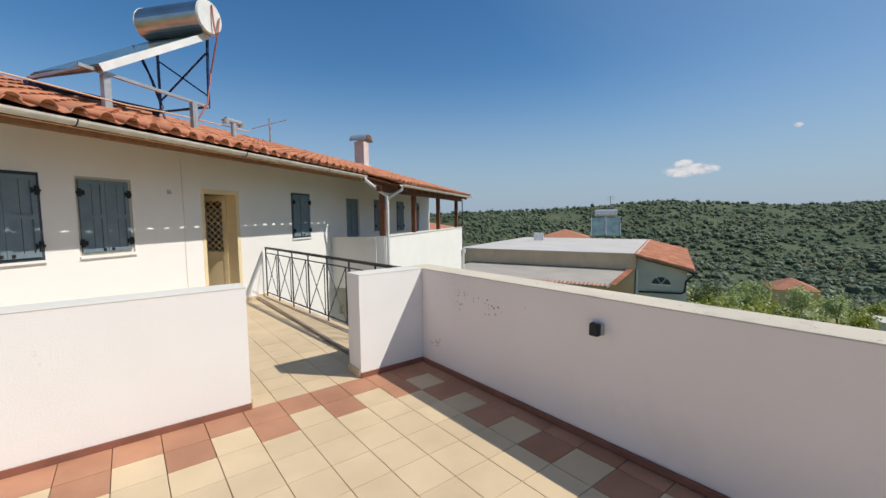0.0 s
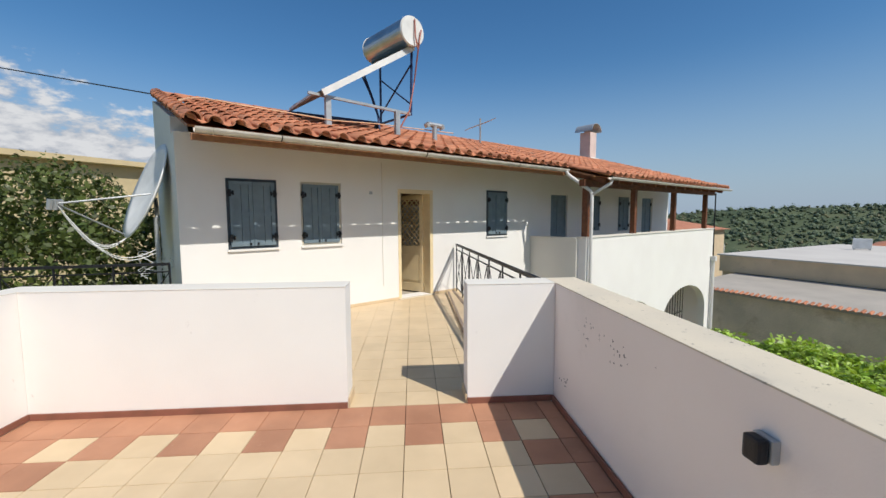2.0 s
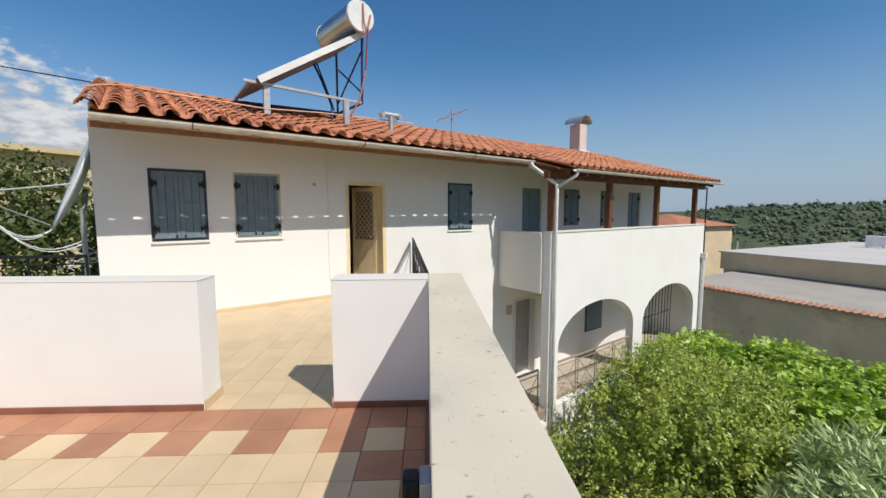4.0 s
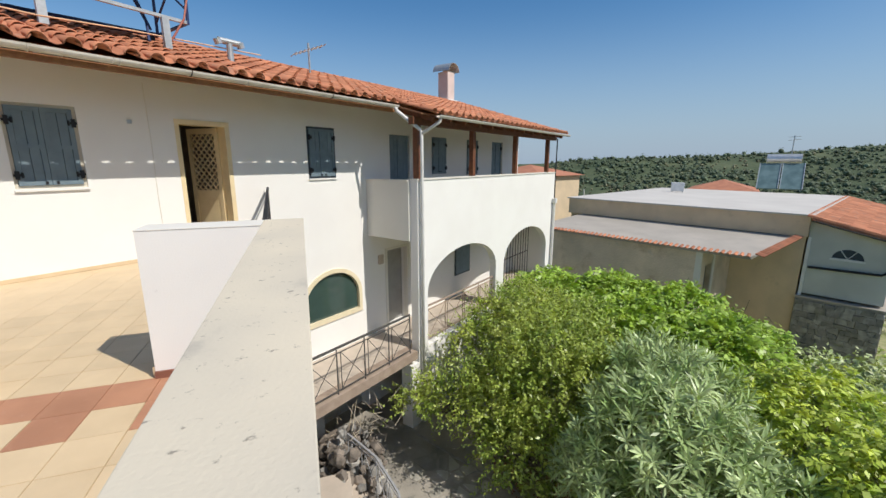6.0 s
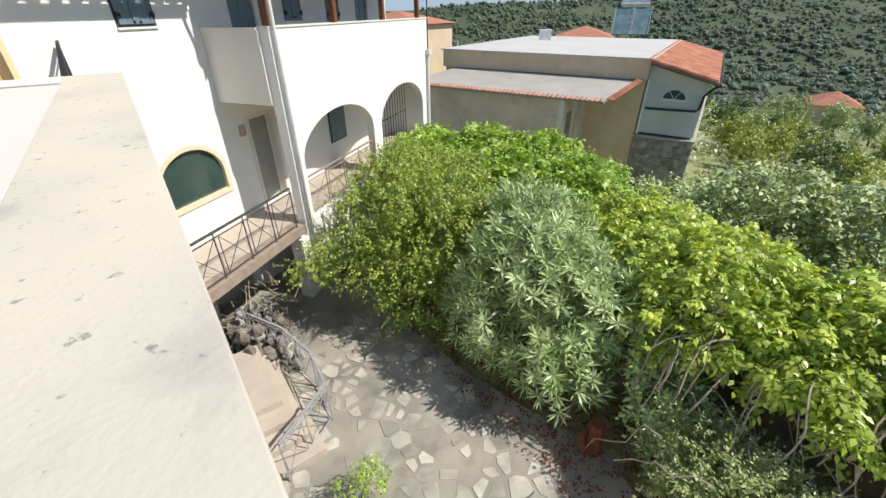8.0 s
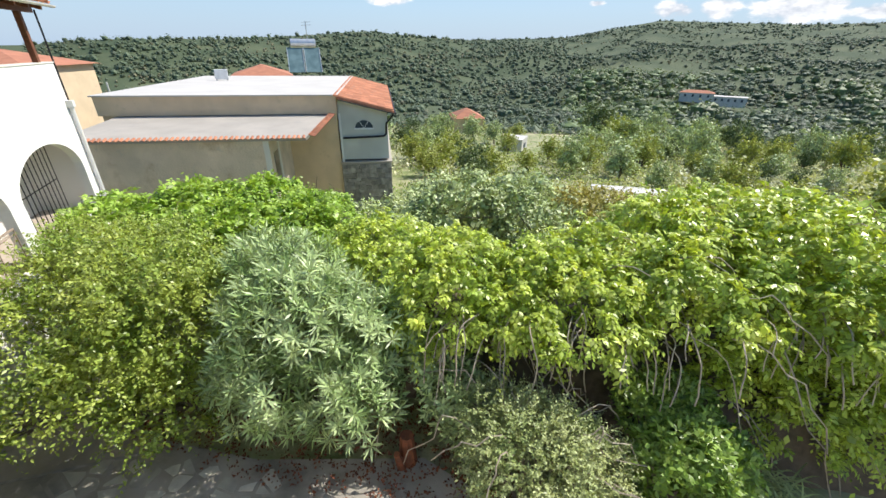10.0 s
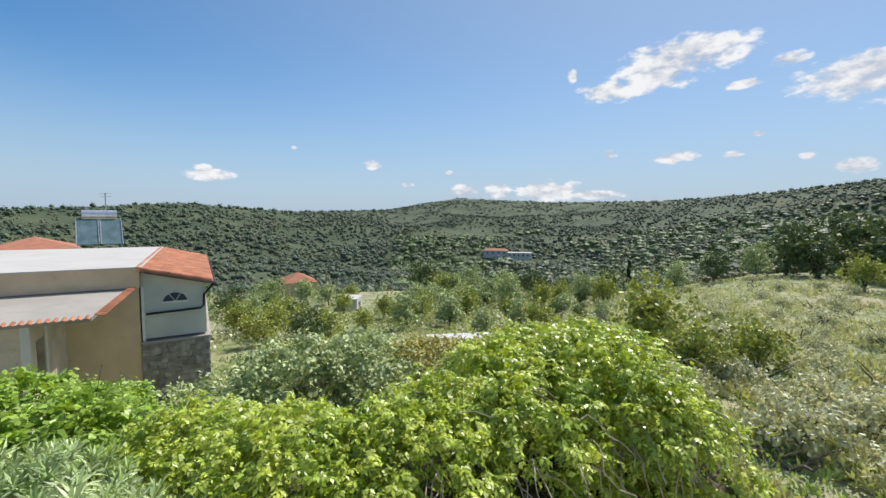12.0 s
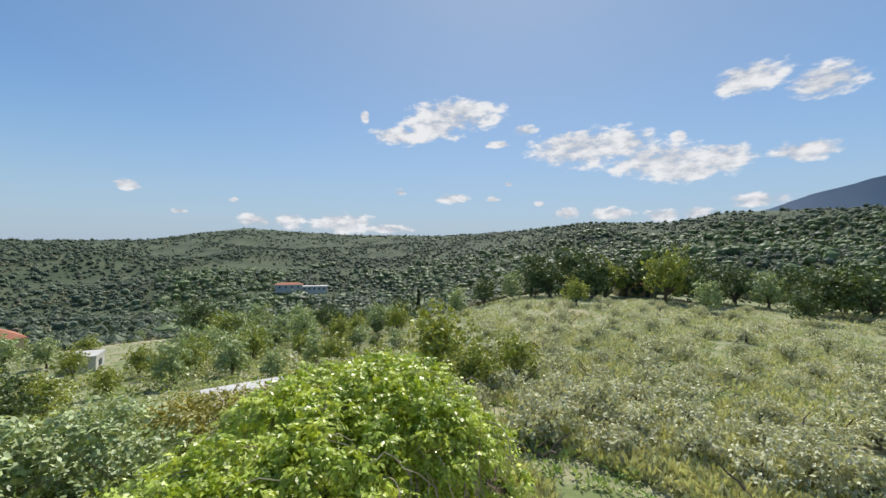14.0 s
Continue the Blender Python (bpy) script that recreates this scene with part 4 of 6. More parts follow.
def slab(name, quad, t, material, parent, label=""):
    """A plate t thick under four points."""
    bm = bmesh.new()
    vs = [bm.verts.new((x, y, z - dz)) for dz in (0, t) for x, y, z in quad]
    for f in ((0, 1, 2, 3), (7, 6, 5, 4), (0, 4, 5, 1), (1, 5, 6, 2), (2, 6, 7, 3), (3, 7, 4, 0)):
        bm.faces.new([vs[i] for i in f])
    return part(name, bm, material, parent, label)


def roof_quad(u0, u1, n0, n1, dz=0.0):
    return [(u0, -n0, roof_z(n0) + dz), (u1, -n0, roof_z(n0) + dz), (u1, -n1, roof_z(n1) + dz), (u0, -n1, roof_z(n1) + dz)]


slab("roof_board", roof_quad(-0.5, 14.25, 0.72, -RNN, -0.05), 0.03, M_EAVE, roof, "varnished boards under the tiles")
slab("roof_board", roof_quad(6.5, 14.25, 1.62, 1.0, -0.05), 0.03, M_EAVE, roof, "varnished boards under the tiles")
slab("rear_slope", [(1.5, RNN, RZ), (14.25, RNN, RZ), (14.25, 9.3, 1.95), (1.5, 9.3, 1.95)], 0.06, M_ROOFI, roof)
box("fascia_board", -0.5, 6.48, -0.93, -0.90, 2.38, 2.455, M_EAVE, roof)

CW, CL = 0.255, 0.345


def barrel(r0, r1, length, th=0.014, seg=6, flip=False):
    """A half-round tile, wide end r0 at the front (y=0)."""
    v, f = [], []
    for y, r in ((0, r0), (length, r1)):
        for rr in (r, r - th):
            for k in range(seg + 1):
                a = math.pi * k / seg
                v.append((rr * math.cos(a), y, (rr * math.sin(a)) * (-1 if flip else 1)))
    s = seg + 1
    for k in range(seg):
        f += [(k, k + 1, 2 * s + k + 1, 2 * s + k), (s + k, 3 * s + k, 3 * s + k + 1, s + k + 1), (k, s + k, s + k + 1, k + 1)]
    f += [(0, 2 * s, 3 * s, s), (seg, s + seg, 3 * s + seg, 2 * s + seg)]
    return v, f


cv, cf = barrel(0.082, 0.064, 0.40)
pv, pf = barrel(0.078, 0.070, 0.40, 0.012, 4, True)
tile_me = bpy.data.meshes.new("roof_tile")
tile_me.from_pydata(cv, [], cf)
tile_me.materials.append(M_ROOF)
tile_me.polygons.foreach_set("use_smooth", [True] * len(tile_me.polygons))
rt = random.Random(5)
far_v, far_f, pan_v, pan_f = [], [], [], []
near = 0
for cu in range(58):
    u = -0.52 + CW * cu
    starts = [(1.02, -RNN + 0.05, PITCH, 0)]
    if u > 6.45:
        starts = [(1.84, 1.06, PITCH2, 1), (1.06, -RNN + 0.05, PITCH, 0)]
    for n0, n1, tilt, kind in starts:
        rows_n = int((n0 - n1) / (CL * math.cos(tilt))) + 1
        for j in range(rows_n):
            n = n0 - j * CL * math.cos(tilt)
            z = roof_z(n) + (0.02 if kind == 0 else 0.012)
            m = pose(u + rt.uniform(-0.008, 0.008), -n + rt.uniform(-0.012, 0.012), z + 0.012, math.degrees(tilt) - 2.4 + rt.uniform(-0.8, 0.8), 0, rt.uniform(-1.6, 1.6))
            if u < 6.3 and j < 12 and near < 300:
                ob = new("tile", tile_me)
                ob.parent = roof
                ob.matrix_basis = m
                near += 1
            else:
                b = len(far_v)
                far_v += [m @ Vector(p) for p in cv]
                far_f += [tuple(b + i for i in q) for q in cf]
            m2 = pose(u + CW / 2, -n, z + 0.045, math.degrees(tilt) - 1.5)
            b = len(pan_v)
            pan_v += [m2 @ Vector((p[0] * 1.05, p[1], p[2] * 0.75)) for p in pv]
            pan_f += [tuple(b + i for i in q) for q in pf]
tagged(mesh_ob("cover_tiles", [tuple(p) for p in far_v], far_f, M_ROOFI, roof, smooth=True), kind="stuff")
tagged(mesh_ob("pan_tiles", [tuple(p) for p in pan_v], pan_f, M_ROOFI, roof, smooth=True), kind="stuff")
# ridge and verge tiles
rv, rf = barrel(0.11, 0.10, 0.36)
ridge_me = bpy.data.meshes.new("ridge_tile")
ridge_me.from_pydata(rv, [], rf)
ridge_me.materials.append(M_ROOF)
for k in range(46):
    ob = new("ridge_tile", ridge_me)
    ob.parent = roof
    ob.matrix_basis = Matrix.Translation((-0.55 + 0.325 * k, RNN, RZ)) @ pose(0, 0, 0, 0, -2, -90)
for k in range(12):
    ob = new("verge_tile", ridge_me)
    ob.parent = roof
    n = 1.06 - k * 0.33
    ob.matrix_basis = pose(-0.49, -n, roof_z(n) + 0.045, math.degrees(PITCH) - 2, 0, rt.uniform(-2, 2)) @ Matrix.Diagonal((0.85, 1, 0.85, 1))

# gutters and pipes
def half_pipe(name, u0, u1, n, z, r, parent, label):
    bm = bmesh.new()
    seg = 8
    rows = []
    for rr in (r, r - 0.006):
        for u in (u0, u1):
            rows.append([bm.verts.new((u, -n + rr * math.cos(math.pi * k / seg), z - rr * math.sin(math.pi * k / seg))) for k in range(seg + 1)])
    for a, b in ((0, 1), (3, 2)):
        for k in range(seg):
            bm.faces.new((rows[a][k], rows[a][k + 1], rows[b][k + 1], rows[b][k]))
    for k in (0, seg):
        bm.faces.new((rows[0][k], rows[1][k], rows[3][k], rows[2][k]))
    for a, b in ((0, 2), (1, 3)):
        for k in range(seg):
            bm.faces.new((rows[a][k], rows[a][k + 1], rows[b][k + 1], rows[b][k]))
    return part(name, bm, M_GUTTER, parent, label)


gutter = new("gutter")
gutter.parent = house
for k in range(3):
    half_pipe("gutter_length", -0.48 + 2.31 * k, -0.48 + 2.31 * (k + 1) - 0.004, 1.04, 2.505, 0.06, gutter, "off-white half-round gutter")
for k in range(10):
    bm = bmesh.new()
    tube(bm, [(-0.3 + 0.73 * k, -1.04 + 0.065 * math.cos(a), 2.505 - 0.065 * math.sin(a)) for a in [math.pi * i / 6 for i in range(7)]], 0.006, 4)
    part("gutter_bracket", bm, M_IRON if k % 3 == 1 else M_GUTTER, gutter)
balcony_gutter = new("balcony_gutter")
balcony_gutter.parent = house
for k in range(3):
    half_pipe("gutter_length", 6.75 + 2.52 * k, 6.75 + 2.52 * (k + 1) - 0.004, 1.84, 2.30, 0.055, balcony_gutter, "off-white half-round gutter")
box("eave_beam", 6.45, 14.2, -1.44, -1.32, 2.13, 2.27, M_WOOD, house, "dark stained eave beam")
for k in range(13):
    bm = bmesh.new()
    u = 6.75 + 0.6 * k
    bar(bm, (u, 0.0, roof_z(0) - 0.14), (u, -1.0, roof_z(1) - 0.14), 0.07, 0.09)
    bar(bm, (u, -1.0, roof_z(1) - 0.14), (u, -1.72, roof_z(1.72) - 0.13), 0.07, 0.09)
    part("rafter", bm, M_WOOD, house)
for k in range(10):
    bm = bmesh.new()
    u = -0.2 + 0.7 * k
    bar(bm, (u, 0.0, roof_z(0) - 0.12), (u, -0.88, roof_z(0.88) - 0.12), 0.06, 0.07)
    part("rafter", bm, M_EAVE, house)
for u in (6.66, 8.8, 11.16, 13.6):
    box("balcony_post", u - 0.06, u + 0.06, -1.42, -1.30, 1.06, 2.13, M_WOOD, house, "dark stained square post", 0.008)
bm = bmesh.new()
tube(bm, [(6.36, -1.05, 2.47), (6.38, -1.10, 2.38), (6.62, -1.50, 2.02), (6.62, -1.52, 1.92), (6.62, -1.52, -4.5)], 0.036, 10)
tube(bm, [(6.86, -1.82, 2.26), (6.85, -1.80, 2.18), (6.62, -1.53, 1.95)], 0.034, 10)
downpipe = part("downpipe", bm, M_PIPE, house, "white forked rainwater pipe", True)
bm = bmesh.new()
tube(bm, [(14.1, -1.52, 0.05), (14.1, -1.52, -4.5)], 0.05, 10)
bx(bm, 14.02, 14.18, -1.6, -1.45, -0.02, 0.14)
part("downpipe", bm, M_PIPE, house, "white rainwater pipe at the corner")
bm = bmesh.new()
tube(bm, [(14.25, -1.45, 2.2), (14.25, -1.45, 1.0), (14.25, -1.46, 0.1)], 0.02, 6)
part("antenna_pole", bm, M_IRON, house)

# chimney and roof vent
chimney = new("chimney")
chimney.parent = house
box("chimney_shaft", 13.33, 13.77, 2.6, 3.04, 3.15, 4.72, M_CHIM, chimney, "pinkish plastered chimney stack")
bm = bmesh.new()
bx(bm, 13.25, 13.85, 2.52, 3.12, 3.62, 3.74)
part("chimney_base", bm, M_WHITE, chimney)
bm = bmesh.new()
cl = []
for y in (2.45, 3.2):
    for rr in (0.30, 0.285):
        cl.append([bm.verts.new((13.55 + (rr + 0.05) * math.cos(math.pi * k / 10), y, 4.74 + rr * math.sin(math.pi * k / 10))) for k in range(11)])
for a, b in ((0, 2), (3, 1), (1, 0), (2, 3)):
    for k in range(10):
        bm.faces.new((cl[a][k], cl[a][k + 1], cl[b][k + 1], cl[b][k]))
part("cowl", bm, M_GALV, chimney, "curved galvanised cowl")
bm = bmesh.new()
rod(bm, (3.9, 0.35, 2.95), (3.9, 0.35, 3.3), 0.05, 12)
rod(bm, (3.72, 0.35, 3.33), (4.08, 0.35, 3.33), 0.05, 12)
rod(bm, (3.70, 0.35, 3.35), (3.73, 0.35, 3.27), 0.06, 12)
rod(bm, (4.07, 0.35, 3.35), (4.10, 0.35, 3.27), 0.06, 12)
part("roof_vent", bm, M_GALV, house, "grey T-shaped roof vent")

# openings
def shutters(u0, u1, z0, z1, n=-0.03, dark=False, hinges=True, cream=False):
    w = new("window")
    w.parent = house
    fm = M_SHUTD if dark else M_FASC if cream else M_SHUT
    t = 0.035
    for nm, a in (("window_frame", (u0, u0 + t, z0, z1)), ("window_frame", (u1 - t, u1, z0, z1)), ("window_frame", (u0 + t, u1 - t, z1 - t, z1)), ("window_frame", (u0 + t, u1 - t, z0, z0 + t))):
        box(nm, a[0], a[1], -n - 0.005, -n + 0.06, a[2], a[3], fm, w)
    box("window_sill", u0 - 0.01, u1 + 0.01, -0.03, 0.06, z0 - 0.03, z0 - 0.002, M_WALL, w)
    box("backing", u0 + t, u1 - t, -n + 0.05, -n + 0.07, z0 + t, z1 - t, M_SHUTD, w)
    mid = (u0 + u1) / 2
    for a, b, s in ((u0 + t + 0.003, mid - 0.002, 1), (mid + 0.002, u1 - t - 0.003, -1)):
        st = 0.05
        h0, h1 = z0 + t + 0.003, z1 - t - 0.003
        hm = h0 + (h1 - h0) * 0.47
        bm = bmesh.new()
        for c in ((a, a + st, h0, h1), (b - st, b, h0, h1), (a + st, b - st, h1 - st, h1), (a + st, b - st, h0, h0 + st), (a + st, b - st, hm, hm + st)):
            bx(bm, c[0], c[1], -n - 0.028, -n + 0.01, c[2], c[3])
        part("shutter_frame", bm, M_SHUT, w, "blue-grey painted shutter leaf")
        nb = 2 if b - a < 0.35 else 3
        for k in range(nb):
            x0 = a + st + (b - a - 2 * st) * k / nb + 0.003
            x1 = a + st + (b - a - 2 * st) * (k + 1) / nb - 0.003
            box("shutter_board", x0, x1, -n - 0.014, -n + 0.008, h0 + st, h1 - st, M_SHUT, w)
        if hinges:
            for z in (z0 + 0.16, z1 - 0.2):
                x = a if s > 0 else b
                bm = bmesh.new()
                bx(bm, x - 0.035, x + 0.035, -n - 0.04, -n - 0.03, z - 0.014, z + 0.014)
                bx(bm, x - 0.02, x + 0.02, -n - 0.045, -n - 0.03, z - 0.05, z + 0.05)
                rod(bm, (x + 0.045 * s, 0 - n - 0.035, z - 0.03), (x + 0.045 * s, 0 - n - 0.035, z + 0.03), 0.012, 6)
                part("hinge", bm, M_IRON, w, "black iron hinge")
            box("shutter_hook", mid - 0.05 * s - 0.012, mid - 0.05 * s + 0.012, -n - 0.045, -n - 0.029, z0 + 0.05, z0 + 0.085, M_IRON, w)
    return w


shutters(0.0, 0.67, 1.08, 2.06, 0.0, True)
shutters(1.02, 1.68, 1.08, 2.06, -0.03, cream=True)
shutters(5.02, 5.68, 1.08, 2.06, -0.0, True)
shutters(7.3, 8.02, 0.02, 2.03, -0.06, hinges=False)
shutters(8.93, 9.6, 1.08, 2.05, 0.0)
shutters(10.66, 11.3, 1.03, 2.05, 0.0)
shutters(12.2, 12.95, 0.02, 2.05, -0.06)
box("lower_shutter", 10.1, 10.85, -0.04, -0.005, -2.0, -0.85, M_SHUT, house, "blue-grey shutter in the gallery")
box("lower_shutter_frame", 10.06, 10.89, -0.03, -0.001, -2.04, -0.81, M_SHUTD, house)

door = new("door")
door.parent = house
for nm, a in (("door_frame", (2.77, 2.83, 0.02, 2.01)), ("door_frame", (3.49, 3.56, 0.02, 2.01)), ("door_frame", (2.83, 3.49, 1.94, 2.01))):
    box(nm, a[0], a[1], -0.006 if nm else 0, 0.24, a[2], a[3], M_DOOR, door)
box("door_sill", 2.77, 3.56, -0.03, 0.28, -0.012, 0.018, M_COPE, door)
LEAF = Matrix.Translation((3.47, 0.2, 0.03)) @ pose(0, 0, 0, 0, 0, 108)
bm = bmesh.new()
LW, LH = 0.64, 1.9
for c in ((0, 0.07, 0, LH), (LW - 0.07, LW, 0, LH), (0.07, LW - 0.07, 0, 0.16), (0.07, LW - 0.07, LH - 0.09, LH), (0.07, LW - 0.07, 0.78, 0.9)):
    bx(bm, c[0], c[1], -0.02, 0.02, c[2], c[3], 0, LEAF)
bx(bm, 0.07, LW - 0.07, -0.006, 0.006, 0.16, 0.78, 0, LEAF)
bx(bm, 0.11, LW - 0.11, -0.016, 0.016, 0.22, 0.72, 0, LEAF)
leaf = part("door_leaf", bm, M_DOOR, door, "open ochre door leaf with a lattice panel")
bm = bmesh.new()
x0, x1, z0, z1 = 0.07, LW - 0.07, 0.9, LH - 0.09
for k in range(-9, 8):
    for s in (1, -1):
        c = (x0 + x1) / 2 + k * 0.115
        zc = (z0 + z1) / 2
        a, b = [], []
        pts = []
        for zz in (z0, z1):
            pts.append((c + s * (zz - zc), zz))
        for xx in (x0, x1):
            pts.append((xx, zc + s * (xx - c)))
        ok = sorted({(round(x, 4), round(z, 4)) for x, z in pts if x0 - 1e-3 <= x <= x1 + 1e-3 and z0 - 1e-3 <= z <= z1 + 1e-3})
        if len(ok) >= 2:
            bar(bm, LEAF @ Vector((ok[0][0], 0.006 * s, ok[0][1])), LEAF @ Vector((ok[-1][0], 0.006 * s, ok[-1][1])), 0.026, 0.012)
part("lattice", bm, M_DOOR, door, "diagonal wooden lattice")
bm = bmesh.new()
rod(bm, LEAF @ Vector((LW - 0.04, -0.02, 0.95)), LEAF @ Vector((LW - 0.04, -0.06, 0.95)), 0.015, 8)
part("door_handle", bm, M_IRON, door)

# lower openings
window = new("arched_window")
window.parent = house


def arch_pts(a, b, lo, spring, top, k=20):
    return [(a, lo)] + [((a + b) / 2 - (b - a) / 2 * math.cos(math.pi * i / k), spring + (top - spring) * math.sin(math.pi * i / k)) for i in range(k + 1)] + [(b, lo)]


def arch_frame(a, b, lo, spring, top, w, y0, y1):
    bm = bmesh.new()
    o, i = arch_pts(a, b, lo, spring, top), arch_pts(a + w, b - w, lo + w, spring, top - w)
    L = [[bm.verts.new((x, y, z)) for x, z in p] for p in (o, i) for y in (y0, y1)]
    n = len(o)
    for p, q in ((0, 2), (3, 1), (2, 3), (1, 0)):
        for k in range(n):
            bm.faces.new((L[p][k], L[p][(k + 1) % n], L[q][(k + 1) % n], L[q][k]))
    return bm


part("window_frame", arch_frame(4.64, 6.24, -1.97, -1.5, -0.83, 0.09, -0.03, 0.06), mat("cream_frame_paint", (0.78, 0.68, 0.48), (0.72, 0.62, 0.43), 4, 0.5, 0.1), window, "cream arched window frame")
bm = bmesh.new()
bm.faces.new([bm.verts.new((x, 0.05, z)) for x, z in arch_pts(4.7, 6.18, -1.9, -1.5, -0.9)])
part("pane", bm, M_GLASSD, window, "dark greenish arched pane")
for k in range(9):
    bm = bmesh.new()
    rod(bm, (5.0 + 0.07 * k, 0.12, -1.9), (5.0 + 0.07 * k, 0.12, -1.0), 0.03, 6)
    part("curtain_fold", bm, M_ROOM, window)
lower_door = new("lower_door")
lower_door.parent = house
for a in ((7.04, 7.11, -2.68, -0.66), (7.85, 7.92, -2.68, -0.66), (7.11, 7.85, -0.72, -0.66)):
    box("door_frame", a[0], a[1], -0.02, 0.12, a[2], a[3], M_WALLC, lower_door)
box("door_leaf", 7.11, 7.85, 0.2, 0.24, -2.68, -0.72, mat("grey_door", (0.33, 0.32, 0.30), None, 3, 0.6, 0), lower_door)
box("meter_box", 6.8, 6.95, -0.05, -0.002, -1.0, -0.78, M_PINKT, house, "small beige meter box")
box("wall_switch", 2.2, 2.25, -0.02, -0.002, 1.9, 1.95, M_GALV, house)
bm = bmesh.new()
tube(bm, [(2.44, -0.006, 2.45), (2.45, -0.006, 1.6), (2.44, -0.006, 0.9), (2.45, -0.006, 0.3)], 0.006, 5)
part("wall_cable", bm, M_WALLC, house)
# gate in the second arch
gate = new("iron_gate")
gate.parent = house
for k in range(12):
    bm = bmesh.new()
    x = 11.2 + 0.2 * k
    rod(bm, (x, -0.9, -2.7), (x, -0.9, -0.7), 0.012, 5)
    part("gate_bar", bm, M_IRON, gate)
for z in (-2.6, -1.7, -0.75):
    bm = bmesh.new()
    rod(bm, (11.2, -0.9, z), (13.4, -0.9, z), 0.014, 5)
    part("gate_rail", bm, M_IRON, gate)


def railing(name, pts, h, panel, material, label, world=Matrix(), base=0.08):
    """Iron railing along plan points: a cap rail, low rail, posts and crossed bars in each panel."""
    r = thing(name, world, label, "railing")
    for a, b in zip(pts, pts[1:]):
        a, b = Vector(a), Vector(b)
        L = (b - a).length
        n = max(1, round(L / panel))
        up = Vector((0, 0, 1))
        for zz, rr, nm in ((h, 0.018, "cap_rail"), (h - 0.1, 0.008, "rail"), (base, 0.008, "rail")):
            bm = bmesh.new()
            bar(bm, a + up * zz, b + up * zz, rr * 2, rr * 2)
            part(nm, bm, material, r)
        for k in range(n):
            p, q = a.lerp(b, k / n), a.lerp(b, (k + 1) / n)
            g = (q - p).normalized()
            bm = bmesh.new()
            bar(bm, p, p + up * h, 0.018, 0.018)
            part("post", bm, material, r)
            p2 = p + g * 0.09
            bm = bmesh.new()
            bar(bm, p2 + up * base, p2 + up * (h - 0.1), 0.012, 0.012)
            part("baluster", bm, material, r)
            for c, d in (((p2, base), (q, h - 0.1)), ((p2, h - 0.1), (q, base))):
                bm = bmesh.new()
                bar(bm, c[0] + up * c[1], d[0] + up * d[1], 0.01, 0.01)
                part("cross_bar", bm, material, r)
        bm = bmesh.new()
        bar(bm, b, b + up * h, 0.02, 0.02)
        part("post", bm, material, r)
    return r


railing("walkway_railing", [(5.96, 5.17, 0.0), (5.67, 9.75, 0.0)], 0.95, 0.62, M_IRON, "black iron railing with crossed bars along the walkway")
railing("gallery_railing", [(3.65, -1.42, -2.69), (6.28, -1.42, -2.69)], 0.9, 0.66, mat("dark_grey_iron", (0.09, 0.085, 0.08), None, 9, 0.6, 0), "dark grey iron railing on the lower gallery edge", H.copy())
railing("arch_railing", [(6.9, -1.36, -2.69), (10.0, -1.36, -2.69)], 0.88, 0.78, M_BROWN, "brown iron railing with crossed bars inside the first arch", H.copy())
railing("stair_railing", [(6.75, 9.0, CY), (7.15, 8.2, CY), (7.35, 7.3, CY), (7.3, 6.5, CY), (6.4, 5.9, CY)], 0.85, 0.5, M_RAILW, "pale grey iron railing round the courtyard steps")
structure(part("kerb", prism(bmesh.new(), [(5.46, 5.16), (6.02, 5.16), (5.73, 9.9), (5.46, 9.7)], -0.012, 0.004), M_CREAM), "cream tiled border under the railing")
for a, b in (((5.47, 5.17), (5.50, 9.7)), ((5.86, 5.17), (5.60, 9.8))):
    bm = bmesh.new()
    bar(bm, (a[0], a[1], 0.0), (b[0], b[1], 0.0), 0.035, 0.03)
    structure(part("trim", bm, M_BROWN), "thin brown edging strip")

# solar water heater on the roof
heater = thing("solar_water_heater", H.copy(), "solar water heater with a steel tank on the clay tile roof", "solar heater")
pa, pc, pb = Vector((1.42, 0.05, 3.50)), Vector((3.20, 0.10, 4.63)), Vector((1.36, 1.25, 3.50))
ax = (pc - pa).normalized()
ay = (pb - pa).normalized()
az_ = ax.cross(ay).normalized()
ay = az_.cross(ax)
PM = Matrix.Translation(pa) @ Matrix((ax, ay, az_)).transposed().to_4x4()
PL = (pc - pa).length
panel = new("collector")
panel.parent = heater
bm = bmesh.new()
bx(bm, 0, PL, 0, 1.25, -0.09, -0.02, 0.004, PM)
part("casing", bm, M_UNDER, panel, "dark grey collector back")
bm = bmesh.new()
bx(bm, 0.03, PL - 0.03, 0.03, 1.22, -0.018, -0.008, 0, PM)
part("glass", bm, M_COLL, panel)
bm = bmesh.new()
bx(bm, 0.0, PL, -0.012, -0.001, -0.1, 0.0, 0, PM)
part("edge_rail", bm, M_WHITE, panel, "white aluminium edge")
tank = new("tank")
tank.parent = heater
TA, TB = Vector((3.12, 0.0, 4.81)), Vector((3.06, 1.24, 4.83))
bm = bmesh.new()
rod(bm, TA, TB, 0.255, 32)
part("barrel", bm, M_STEEL, tank, "stainless steel barrel", False)
for a, b in ((TA, TA + (TA - TB).normalized() * 0.03), (TB, TB + (TB - TA).normalized() * 0.03)):
    bm = bmesh.new()
    rod(bm, a, b, 0.262, 32, 0.248)
    part("end_cap", bm, M_WHITE, tank, "white end cap")
bm = bmesh.new()
tube(bm, [TA + Vector((0.03, -0.05, 0.2)), TA + Vector((0.03, -0.07, -0.1)), TA + Vector((0.08, -0.07, -0.3))], 0.014, 6)
